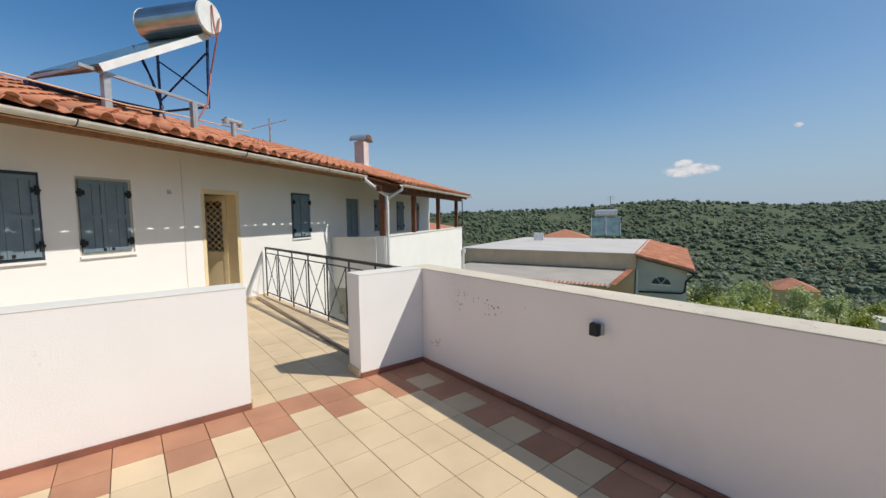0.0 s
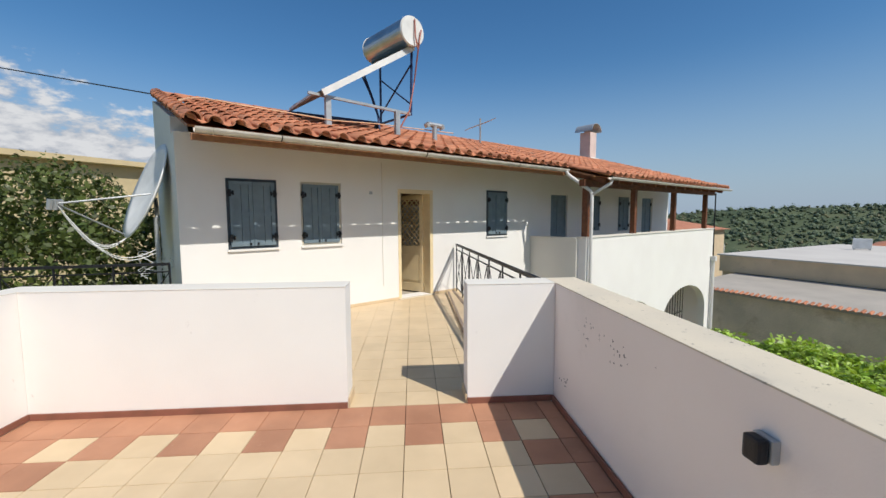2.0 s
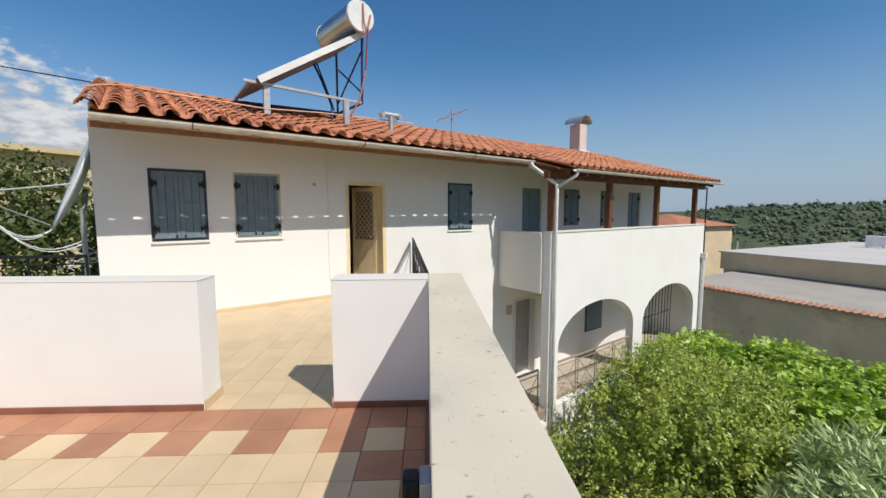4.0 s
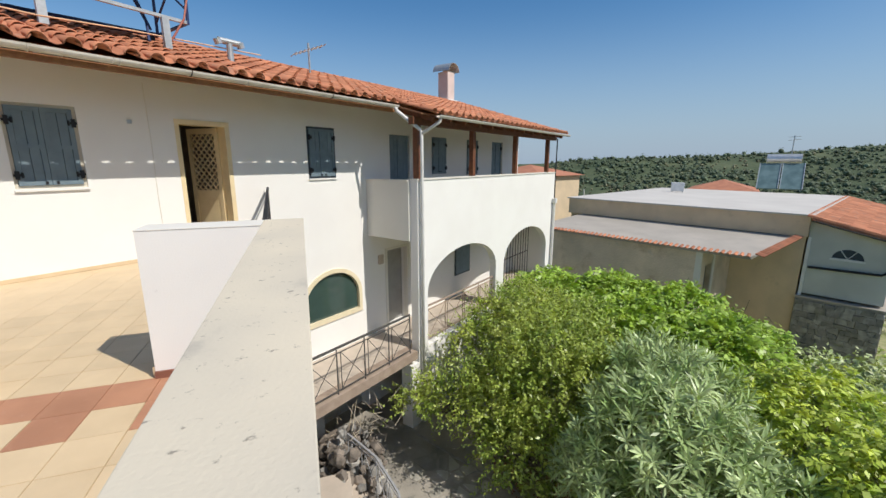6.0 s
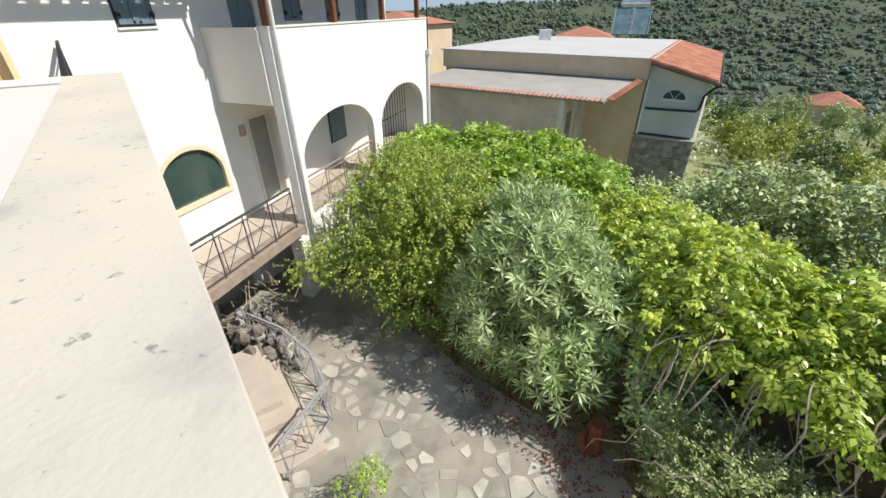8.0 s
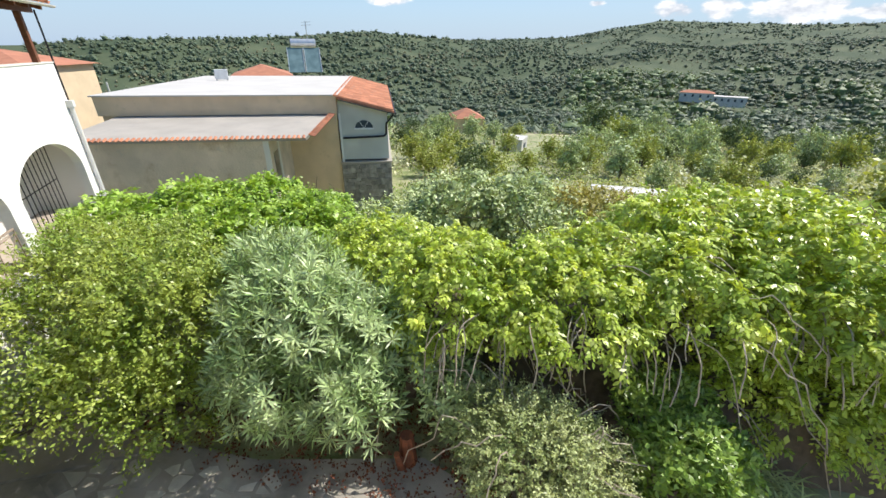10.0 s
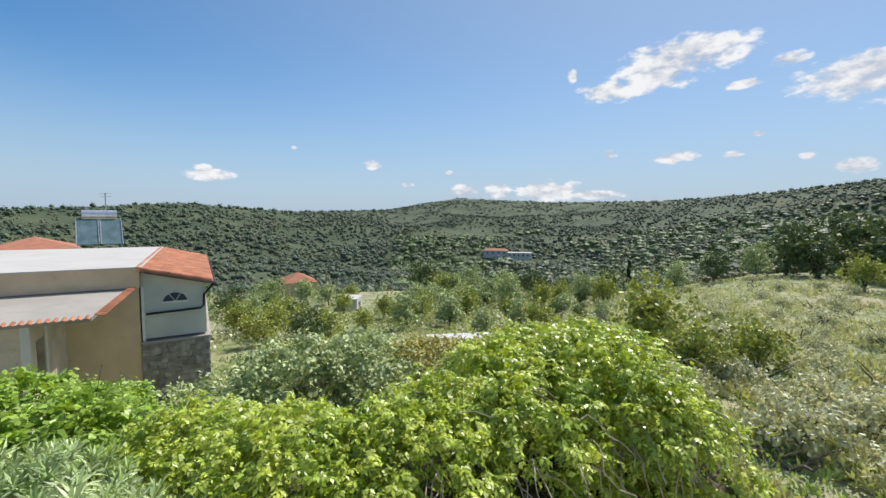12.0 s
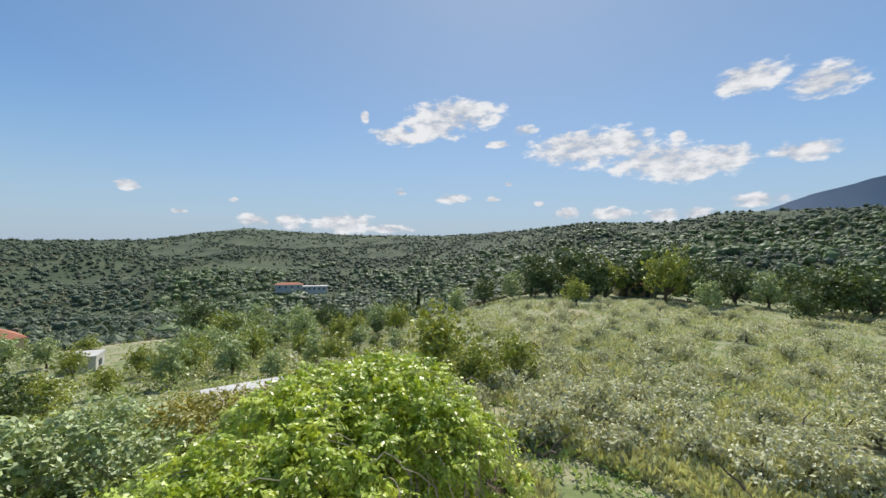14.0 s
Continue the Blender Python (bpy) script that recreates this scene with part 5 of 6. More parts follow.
tube(bm, [TA + Vector((0.17, -0.05, 0.05)), TA + Vector((0.1, -0.08, -0.2)), Vector((3.3, 0.2, 4.0)), Vector((3.15, 0.15, 3.45)), Vector((2.95, 0.2, 3.1))], 0.014, 6)
part("pipework", bm, mat("red_hose", (0.45, 0.16, 0.12), None, 5, 0.6, 0), heater, "red and grey hoses")
bm = bmesh.new()
tube(bm, [Vector((2.6, 1.0, 4.3)), Vector((2.75, 0.9, 3.9)), Vector((2.95, 0.95, 3.5)), Vector((2.9, 0.8, 3.2))], 0.02, 6)
tube(bm, [Vector((2.7, 1.05, 4.3)), Vector((2.85, 0.95, 3.8)), Vector((3.0, 0.95, 3.4))], 0.016, 6)
part("hose", bm, M_BLUEST, heater, "dark blue hose")
for a, b, nm, mt, w in (((1.58, 0.18, 3.0), (1.58, 0.18, 3.42), "foot", M_GALV, 0.09), ((2.9, 0.18, 3.0), (2.9, 0.18, 3.42), "foot", M_GALV, 0.09), ((1.25, 0.16, 3.45), (3.2, 0.2, 3.42), "base_rail", M_GALV, 0.05),
                        ((3.22, 0.2, 3.40), (3.22, 0.15, 4.66), "leg", M_BLUEST, 0.035), ((3.2, 1.25, 3.42), (3.2, 1.25, 4.66), "leg", M_BLUEST, 0.035), ((3.22, 0.2, 4.3), (3.2, 1.25, 3.6), "brace", M_BLUEST, 0.025),
                        ((3.22, 0.2, 3.6), (3.2, 1.25, 4.3), "brace", M_BLUEST, 0.025), ((1.3, 1.25, 3.36), (3.2, 1.25, 3.42), "back_rail", M_BLUEST, 0.07), ((3.22, 0.2, 3.42), (3.2, 1.25, 3.42), "cross_rail", M_BLUEST, 0.04), ((1.35, 0.18, 3.45), (1.35, 1.25, 3.42), "cross_rail", M_GALV, 0.05),
                        ((1.5, 1.25, 3.1), (1.5, 1.25, 3.4), "back_foot", M_IRON, 0.08), ((3.1, 1.25, 3.3), (3.1, 1.25, 3.42), "back_foot", M_IRON, 0.08)):
    bm = bmesh.new()
    bar(bm, a, b, w, w * 0.8)
    part(nm, bm, mt, heater)

# aerial on the roof
aerial = thing("television_aerial", H @ Matrix.Translation((6.4, 1.6, 3.3)), "small galvanised television aerial on the roof ridge", "aerial")
bm = bmesh.new()
rod(bm, (0, 0, -0.35), (0, 0, 0.75), 0.024, 6)
part("mast", bm, M_GALV, aerial)
bm = bmesh.new()
bar(bm, (-0.35, 0.1, 0.45), (0.35, -0.1, 0.75), 0.02, 0.02)
part("boom", bm, M_GALV, aerial)
for k in range(8):
    bm = bmesh.new()
    p = Vector((-0.33, 0.09, 0.46)).lerp(Vector((0.33, -0.09, 0.74)), k / 7)
    rod(bm, p + Vector((0.07, 0.22, 0)), p - Vector((0.07, 0.22, 0)), 0.011, 4)
    part("element", bm, M_GALV, aerial)

# satellite dish beside the house
DC = Vector((1.04, 7.96, 1.88))
dish = thing("satellite_dish", Matrix.Translation(DC), "large white satellite dish on a galvanised mast beside the gable", "satellite dish")
axis = Vector((-0.68, -0.645, 0.35)).normalized()
q = axis.to_track_quat("Z", "Y").to_matrix()
bm = bmesh.new()
rings_ = []
for i in range(9):
    rr = 0.72 * i / 8
    rings_.append([bm.verts.new(q @ Vector((rr * 0.95 * math.cos(k * math.tau / 36), rr * 1.0 * math.sin(k * math.tau / 36), 0.075 * (rr / 0.6) ** 2))) for k in range(36)] if i else [bm.verts.new((0, 0, 0))])
for k in range(36):
    bm.faces.new((rings_[0][0], rings_[1][k], rings_[1][(k + 1) % 36]))
for i in range(1, 8):
    for k in range(36):
        bm.faces.new((rings_[i][k], rings_[i + 1][k], rings_[i + 1][(k + 1) % 36], rings_[i][(k + 1) % 36]))
dish_ob = part("reflector", bm, M_WHITE, dish, "", True)
sol = dish_ob.modifiers.new("thick", "SOLIDIFY")
sol.thickness = 0.018
lnb = Vector((-0.47, -1.08, -0.18))
bm = bmesh.new()
rod(bm, q @ Vector((0, -0.68, 0.15)), lnb, 0.01, 6)
rod(bm, q @ Vector((0.66, -0.1, 0.15)), lnb, 0.012, 6)
part("feed_arm", bm, M_GALV, dish)
for k in (-1, 0, 1):
    bm = bmesh.new()
    rod(bm, lnb + Vector((0.0, 0.07 * k, 0.05)), lnb + Vector((-0.02, 0.07 * k, -0.07)), 0.03, 8)
    part("receiver", bm, M_GALV, dish)
bm = bmesh.new()
rod(bm, (0.17, -0.27, -2.85), (0.17, -0.27, -0.35), 0.03, 8)
part("mast", bm, M_GALV, dish)
bm = bmesh.new()
bar(bm, (0.0, 0.03, -0.1), (0.18, -0.26, -0.45), 0.05, 0.09)
part("bracket", bm, M_GALV, dish)
rc = random.Random(3)
for k in range(5):
    bm = bmesh.new()
    s = rc.uniform(0.05, 0.2)
    pts = [lnb.lerp(q @ Vector((0, -0.7, 0.1)) if k < 3 else Vector((0.16, -0.3, -1.0 + 0.05 * k)), t) + Vector((0, 0, -math.sin(math.pi * t) * (0.2 + s))) for t in [i / 10 for i in range(11)]]
    tube(bm, pts, 0.006, 4)
    part("cable", bm, M_WHITE, dish, "loose white cable")
for k in range(6):
    bm = bmesh.new()
    pts = [Vector((0.1 + 0.24 * math.cos(a) * rc.uniform(0.7, 1.1), -0.2 + 0.1 * math.sin(a), -1.1 + 0.12 * math.sin(a + k) + 0.03 * k)) for a in [math.pi * i / 5 for i in range(8)]]
    tube(bm, pts, 0.005, 4)
    part("cable_coil", bm, M_WHITE, dish)

# light fitting on the parapet
lamp = thing("wall_light", Matrix.Translation((5.964, 2.9, 0.785)), "small black bulkhead wall light with a grey base on the parapet", "wall light")
box("base", -0.03, 0, -0.05, 0.03, -0.04, 0.04, M_GALV, lamp, "grey base", 0.006)
box("hood", -0.075, -0.031, -0.045, 0.02, -0.042, 0.042, M_IRON, lamp, "black hood", 0.012)

# cord laid over the roof tiles
bm = bmesh.new()
tube(bm, [H @ Vector(p) for p in ((-0.55, -0.55, 2.87), (-0.4, -0.2, 3.0), (-0.2, 0.0, 3.08), (0.14, -0.25, 3.0), (0.9, -0.3, 2.98), (1.4, -0.42, 2.94), (2.4, 0.1, 3.12), (4.6, 0.6, 3.3))], 0.010, 5)
tagged(part("cable", bm, mat("pale_orange_cord", (0.75, 0.48, 0.30), None, 5, 0.7, 0)), "pale orange cord lying over the clay roof tiles", "cord")
# chipped plaster on the parapet
M_PIT = mat("chipped_plaster", (0.20, 0.18, 0.17), (0.34, 0.30, 0.27), 30, 0.95, 0.3)
rp = random.Random(12)
bm = bmesh.new()
for cy_, cz_, n_, sy_, sz_ in ((4.12, 0.80, 12, 0.22, 0.05), (3.85, 0.73, 11, 0.14, 0.07), (4.66, 0.25, 11, 0.09, 0.035), (4.3, 0.72, 6, 0.1, 0.05), (3.5, 0.80, 1, 0.03, 0.02)):
    for k in range(n_):
        y_, z_ = rp.gauss(cy_, sy_ * 0.6), rp.gauss(cz_, sz_ * 0.6)
        w_, h_ = rp.uniform(0.003, 0.011), rp.uniform(0.004, 0.013)
        vs = [bm.verts.new((5.963, y_ + w_ * math.cos(a) * rp.uniform(0.6, 1.1), z_ + h_ * math.sin(a) * rp.uniform(0.6, 1.1))) for a in [math.tau * i / 7 for i in range(7)]]
        bm.faces.new(vs)
structure(tagged(part("chip", bm, M_PIT), kind="stuff"), "dark chips and pits in the parapet plaster")

# ---- the neighbouring building ----
NB_ = Matrix.Translation((23.9, 11.57, 0)) @ pose(0, 0, 0, 0, 0, math.degrees(math.atan2(-0.925, 0.38)))
neighbour = thing("neighbour_house", NB_, "low tan house, white flat roof, old cement annex", "house")
box("main_wall", -9.8, 0, 0, 12.6, -7.5, -1.3, M_TAN, neighbour, "tan rendered wall")
box("roof_fascia", -9.9, 0.05, -0.12, 12.7, -1.298, -0.52, M_TAN, neighbour)
box("flat_roof", -9.98, 0.14, -0.22, 12.78, -0.518, -0.46, M_FLATW, neighbour, "white coated flat roof")
# old annex
bm = wall_holes(-9.0, -2.24, -7.0, -1.62, -4.16, -3.9)
part("annex_wall", bm, M_BARE, neighbour, "stained bare cement wall")
side = wall_holes(0.0, 4.15, -7.0, -1.62, 0, 0.25, rects=[(0.9, 1.6, -5.4, -2.3)])
bmesh.ops.transform(side, matrix=Matrix.Translation((-2.24, -4.15, 0)) @ pose(0, 0, 0, 0, 0, 90), verts=side.verts)
part("annex_side_wall", side, M_BARE, neighbour, "crumbling cement side wall")
box("corner_pillar", -2.32, -2.12, -4.22, -4.162, -6.0, -1.62, M_WALLC, neighbour, "whitewashed corner strip")
box("annex_door", -2.44, -2.40, -3.24, -2.56, -5.4, -2.3, M_SHUTD, neighbour, "dark weathered door")
box("door_jamb", -2.235, -2.20, -2.55, -2.3, -5.6, -1.7, M_WALLC, neighbour)
slab("annex_roof", [(-9.2, -4.3, -1.55), (-0.75, -4.3, -1.55), (-0.35, -0.004, -1.32), (-9.2, -0.004, -1.32)], 0.09, M_FLAT, neighbour, "grey cement slab roof")
em = bpy.data.meshes.new("edge_tile")
ev, ef = barrel(0.058, 0.05, 0.26)
em.from_pydata(ev, [], ef)
em.materials.append(M_ROOF)
for k in range(47):
    ob = new("edge_tile", em)
    ob.parent = neighbour
    ob.matrix_basis = pose(-9.1 + 0.18 * k, -4.42, -1.56, 14, 0, rt.uniform(-3, 3))
for k in range(20):
    ob = new("edge_tile", em)
    ob.parent = neighbour
    ob.matrix_basis = Matrix.Translation((-0.42 + 0.02 * k, -4.2 + 0.2 * k, -1.52 + 0.011 * k)) @ pose(0, 0, 0, 14, 0, 90)
# lean-to with tiled roof
box("lean_to_wall", 0.055, 2.3, 0.05, 12.0, -3.45, -1.25, M_LEAN, neighbour, "pale rendered lean-to wall")
bm = bmesh.new()
vs = [bm.verts.new(p) for y in (0.05, 0.3) for p in ((0.055, y, -1.25), (2.3, y, -1.25), (0.055, y, -0.72))]
for f in ((0, 1, 2), (5, 4, 3), (0, 3, 4, 1), (1, 4, 5, 2), (2, 5, 3, 0)):
    bm.faces.new([vs[i] for i in f])
part("lean_to_gable", bm, M_LEAN, neighbour)
box("corner_strip", 0.06, 0.16, -0.02, 0.045, -6.5, -1.3, M_WHITE, neighbour)
box("stone_base", 0.02, 2.40, -0.12, 12.2, -7.5, -3.6, M_MORT, neighbour)
box("base_coping", 0.0, 2.44, -0.16, 12.3, -3.598, -3.54, M_FLAT, neighbour)
rs = random.Random(4)
y = -5.9
while y < -3.7:
    x = 0.06
    h = rs.uniform(0.14, 0.26)
    while x < 2.32:
        w = rs.uniform(0.15, 0.4)
        bm = bx(bmesh.new(), x, min(x + w, 2.40) - 0.02, -0.15, -0.11, y, min(y + h - 0.02, -3.62))
        for v in bm.verts:
            v.co += Vector((rs.uniform(-0.035, 0.035), rs.uniform(-0.012, 0.0) if v.co.y < -0.13 else 0, rs.uniform(-0.03, 0.03)))
        part("stone", bm, M_STONE, neighbour)
        x += w
    y += h
slab("lean_to_roof", [(0.1, -0.3, -0.56), (2.62, -0.3, -1.2), (2.62, 12.7, -1.2), (0.1, 12.7, -0.56)], 0.09, M_ROOFI, neighbour, "clay tiled lean-to roof")
lt = bpy.data.meshes.new("lean_tile")
lv, lf = barrel(0.1, 0.09, 0.42, 0.014, 4)
lt.from_pydata(lv, [], lf)
lt.materials.append(M_ROOF)
for j in range(7):
    for k in range(42):
        ob = new("roof_tile", lt)
        ob.parent = neighbour
        s = 2.58 - j * 0.37
        ob.matrix_basis = Matrix.Translation((s, -0.2 + 0.31 * k, -0.545 - (s - 0.1) * 0.254)) @ pose(0, 0, 0, 0, 0, 90) @ pose(0, 0, 0, 13, 0, 0)
bm = bmesh.new()
tube(bm, [(0.2, -0.02, -2.42), (2.1, -0.02, -2.36), (2.22, -0.02, -2.25), (2.25, -0.05, -1.75), (2.55, -0.15, -1.4), (2.62, -0.15, -1.28)], 0.045, 8)
part("drainpipe", bm, M_IRON, neighbour, "black drainpipe across the wall")
bm = bmesh.new()
tube(bm, [(0.2, -0.33, -0.68), (2.66, -0.33, -1.3)], 0.03, 6)
tube(bm, [(2.68, -0.33, -1.3), (2.68, 12.6, -1.3)], 0.05, 6)
part("verge_gutter", bm, M_IRON, neighbour)
bm = bmesh.new()
pts = [(1.2 + 0.42 * math.cos(math.pi * k / 12), -1.98 + 0.36 * math.sin(math.pi * k / 12)) for k in range(13)]
bm.faces.new([bm.verts.new((x, 0.035, z)) for x, z in pts])
part("fanlight_pane", bm, M_SHUTD, neighbour, "half-round dark pane")
for k in range(13):
    if k % 4 == 0:
        bm = bmesh.new()
        bar(bm, (1.2, 0.03, -1.97), (pts[k][0], 0.03, pts[k][1]), 0.025, 0.02)
        part("fanlight_bar", bm, M_WHITE, neighbour)
box("fanlight_sill", 0.74, 1.66, -0.0, 0.045, -2.04, -1.985, M_WHITE, neighbour)
# roof clutter
ac = thing("air_conditioner", Matrix.Translation((28.9, 21.7, -0.46)) @ pose(0, 0, 0, 0, 0, 130), "white air-conditioning unit on the white flat roof", "air conditioner")
box("casing", -0.37, 0.37, -0.16, 0.16, 0.06, 0.6, M_WHITE, ac, "", 0.02)
bm = bmesh.new()
rod(bm, (-0.08, -0.16, 0.33), (-0.08, -0.18, 0.33), 0.21, 20)
part("fan_grille", bm, M_GALV, ac)
box("foot", -0.33, -0.25, -0.16, 0.16, 0.0, 0.058, M_GALV, ac)
box("foot", 0.25, 0.33, -0.16, 0.16, 0.0, 0.058, M_GALV, ac)
sw = thing("roof_water_heater", Matrix.Translation((35.8, 20.1, -0.46)) @ pose(0, 0, 0, 0, 0, -58), "solar water heater with two collectors on the flat roof", "solar heater")
for x in (-1.15, 0.05):
    bm = bx(bmesh.new(), 0, 1.1, 0, 2.1, 0, 0.08, 0.01)
    m = Matrix.Translation((x, -0.6, 0.15)) @ pose(0, 0, 0, 50)
    bmesh.ops.transform(bm, matrix=m, verts=bm.verts)
    part("collector", bm, M_COLL, sw, "blue-green collector")
    for a in (0, 1.1):
        bm = bmesh.new()
        bar(bm, m @ Vector((a, 0, 0.1)), m @ Vector((a, 2.1, 0.1)), 0.04, 0.04)
        part("collector_edge", bm, M_ALU, sw)
bm = bmesh.new()
rod(bm, (-0.85, 0.95, 2.1), (0.95, 0.95, 2.1), 0.3, 20)
part("tank", bm, M_ALU, sw)
for x in (-1.1, 1.1):
    for y0_, z0_ in ((0.9, 1.8),):
        bm = bmesh.new()
        bar(bm, (x, y0_, 0), (x, y0_, z0_), 0.05, 0.05)
        part("leg", bm, M_GALV, sw)
bm = bmesh.new()
rod(bm, (0.4, 1.4, 0), (0.4, 1.4, 3.6), 0.03, 6)
for z in (3.3, 3.5):
    rod(bm, (0.1, 1.4, z), (0.75, 1.4, z + 0.05), 0.015, 4)
part("aerial_mast", bm, M_GALV, sw)


def small_house(name, x, y, z, w, d, h, yaw, wall_m, roof_m, rise, label, wins=3, over=0.3):
    root = thing(name, Matrix.Translation((x, y, z)) @ pose(0, 0, 0, 0, 0, yaw), label, "house")
    box("wall", -w / 2, w / 2, -d / 2, d / 2, -1.5, h, wall_m, root)
    bm = bmesh.new()
    a, b = w / 2 + over, d / 2 + over
    lo = [bm.verts.new(p) for p in ((-a, -b, h), (a, -b, h), (a, b, h), (-a, b, h))]
    if rise > 0:
        r0 = min(a, b)
        hi = [bm.verts.new((-a + r0 * 0.95 if a >= b else 0, 0, h + rise)), bm.verts.new((a - r0 * 0.95 if a >= b else 0.01, 0, h + rise))]
        for f in ((lo[0], lo[1], hi[1], hi[0]), (lo[2], lo[3], hi[0], hi[1]), (lo[1], lo[2], hi[1]), (lo[3], lo[0], hi[0]), (lo[3], lo[2], lo[1], lo[0])):
            bm.faces.new(f)
    else:
        bx(bm, -a, a, -b, b, h + 0.002, h + 0.2)
    part("roof", bm, roof_m, root)
    for k in range(wins):
        wx = -w / 2 + w * (k + 0.7) / (wins + 0.4)
        box("window", wx - 0.45, wx + 0.45, -d / 2 - 0.03, -d / 2 - 0.002, h * 0.35, h * 0.75, M_SHUTD, root)
        box("window", wx - 0.45, wx + 0.45, d / 2 + 0.002, d / 2 + 0.03, h * 0.35, h * 0.75, M_SHUTD, root)
    return root


def spot(az, r, dz=0.0):
    a = radians(az)
    x, y = E0.x + r * math.sin(a), E0.y + r * math.cos(a)
    return x, y, land(x, y) + dz


M_RTILE = mat("far_clay_roof", (0.46, 0.20, 0.12), (0.38, 0.16, 0.1), 2, 0.9, 0.3, 8)
M_WHITEW = mat("white_far_wall", (0.62, 0.60, 0.56), None, 1, 0.9, 0)
small_house("tan_house", 44.8, 30.5, -4.0, 6, 5, 2.9, 35, M_TAN, M_RTILE, 0.9, "tan house with an orange tile roof behind the neighbour")
small_house("small_tan_gable_house", 24.0, 31.5, -4.2, 5, 6, 4.6, 20, M_TAN, M_RTILE, 0.8, "small tan house beyond the gallery", 0)
small_house("red_roof_house", 79.3, 16.1, land(79.3, 16.1) + 0.8, 5.6, 5.0, 1.9, 20, M_YEL, M_RTILE, 1.4, "small house with a hipped red roof among trees")
small_house("shed", 55.2, 5.5, land(55.2, 5.5), 2.7, 2.2, 1.4, -10, M_WHITEW, M_FLATW, 0, "white flat-roofed shed in the olive groves", 1, 0.05)
small_house("long_house", 252, -70.5, land(252, -70.5) + 3.0, 15, 7, 3.0, 72, M_WHITEW, M_RTILE, 1.2, "long white house with a red roof on the wooded slope", 4)
small_house("long_house", 249, -84.5, land(249, -84.5) + 3.0, 15, 7, 3.0, 70, M_WHITEW, M_FLATW, 0, "long low white building on the wooded slope", 5)
x, y, z = spot(152.4, 92)
small_house("pale_house", x, y, z, 6, 5, 2.4, 60, M_YEL, M_RTILE, 0.8, "pale house among trees at the field edge", 3)
yh = small_house("ochre_house", -12.0, 23.0, -1.0, 12, 10, 4.6, -30, M_YEL, M_YEL, 0, "ochre flat-roofed village house beside the garden", 4, 0.4)
bm = bmesh.new()
rod(bm, (1.5, -3.5, 4.8), (1.5, -3.5, 5.5), 0.22, 10)
part("flue", bm, M_WHITEW, yh)
bm = bmesh.new()
rod(bm, (1.5, -3.5, 5.5), (1.5, -3.5, 5.9), 0.06, 8)
rod(bm, (1.15, -3.5, 5.95), (1.85, -3.5, 5.95), 0.14, 8)
part("flue_cowl", bm, M_IRON, yh)

# low garden walls beyond the hedge
for pts in ([(80.5, 20.5), (86, 19.6), (92, 18.6), (97, 18.5)], [(100, 19.5), (104, 20.5), (108, 21.5), (110, 21.0)]):
    for a, b in zip(pts, pts[1:]):
        pa_, pb_ = spot(*a, 0), spot(*b, 0)
        bm = bmesh.new()
        p, q2 = Vector((pa_[0], pa_[1], pa_[2] - 0.3)), Vector((pb_[0], pb_[1], pb_[2] - 0.3))
        g = (q2 - p).normalized()
        s = Vector((-g.y, g.x, 0)) * 0.15
        vs = [bm.verts.new(v) for v in (p - s, p + s, q2 + s, q2 - s)]
        vt = [bm.verts.new(v + Vector((0, 0, 0.75))) for v in (p - s, p + s, q2 + s, q2 - s)]
        for f in ((0, 1, 2, 3), ):
            bm.faces.new([vs[i] for i in f])
            bm.faces.new([vt[i] for i in f])
        for k in range(4):
            bm.faces.new((vs[k], vs[(k + 1) % 4], vt[(k + 1) % 4], vt[k]))
        structure(part("garden_wall", bm, M_COPE), "low pale cement garden wall")

# ---- rubble, steps, stump ----
M_RUBBLE = mat("brown_rubble", (0.24, 0.20, 0.165), (0.11, 0.095, 0.08), 6, 0.95, 0.6, 20, rand=0.3)
pile = thing("rubble_pile", Matrix.Translation((6.75, 8.9, CY)), "pile of dark rough stones and dry sticks under the gallery", "stones")
for k in range(190):
    a, rr = rs.random() * math.tau, rs.random() ** 0.6
    px, py = 0.75 * rr * math.cos(a), 1.3 * rr * math.sin(a)
    pz = 1.1 * (1 - rr) * rs.random() + 0.08
    bm = bmesh.new()
    bmesh.ops.create_icosphere(bm, subdivisions=1, radius=rs.uniform(0.06, 0.15))
    for v in bm.verts:
        v.co = Vector((v.co.x * 1.2, v.co.y, v.co.z * 0.7)) * rs.uniform(0.75, 1.2)
    bmesh.ops.transform(bm, matrix=pose(px, py, pz, rs.random() * 90, rs.random() * 90, rs.random() * 360), verts=bm.verts)
    part("stone", bm, M_RUBBLE if k % 3 else M_STONE, pile)
bm = bmesh.new()
for k in range(40):
    p = Vector((rs.uniform(-0.3, 0.9), rs.uniform(-0.4, 1.0), rs.uniform(0.5, 1.2)))
    rod(bm, p, p + Vector((rs.uniform(-0.3, 0.3), rs.uniform(-0.3, 0.3), rs.uniform(-0.1, 0.5))), 0.01, 4, 0.004)
tagged(part("stick_tangle", bm, M_TWIG, pile, "dry sticks"), kind="stuff")
for k in range(4):
    structure(box("step", 5.2, 7.0 - 0.1 * k, 6.0 + 0.3 * k, 8.4, CY + 0.14 * k - 0.02, CY + 0.14 * (k + 1) - 0.02, M_PINKT, None, "", 0.01), "pale stone step by the railing")
bm = bmesh.new()
bar(bm, (8.3, 9.65, CY), (9.5, 7.6, CY), 0.05, 0.02)
structure(part("drain", bm, M_STONE), "grey drain line across the courtyard")
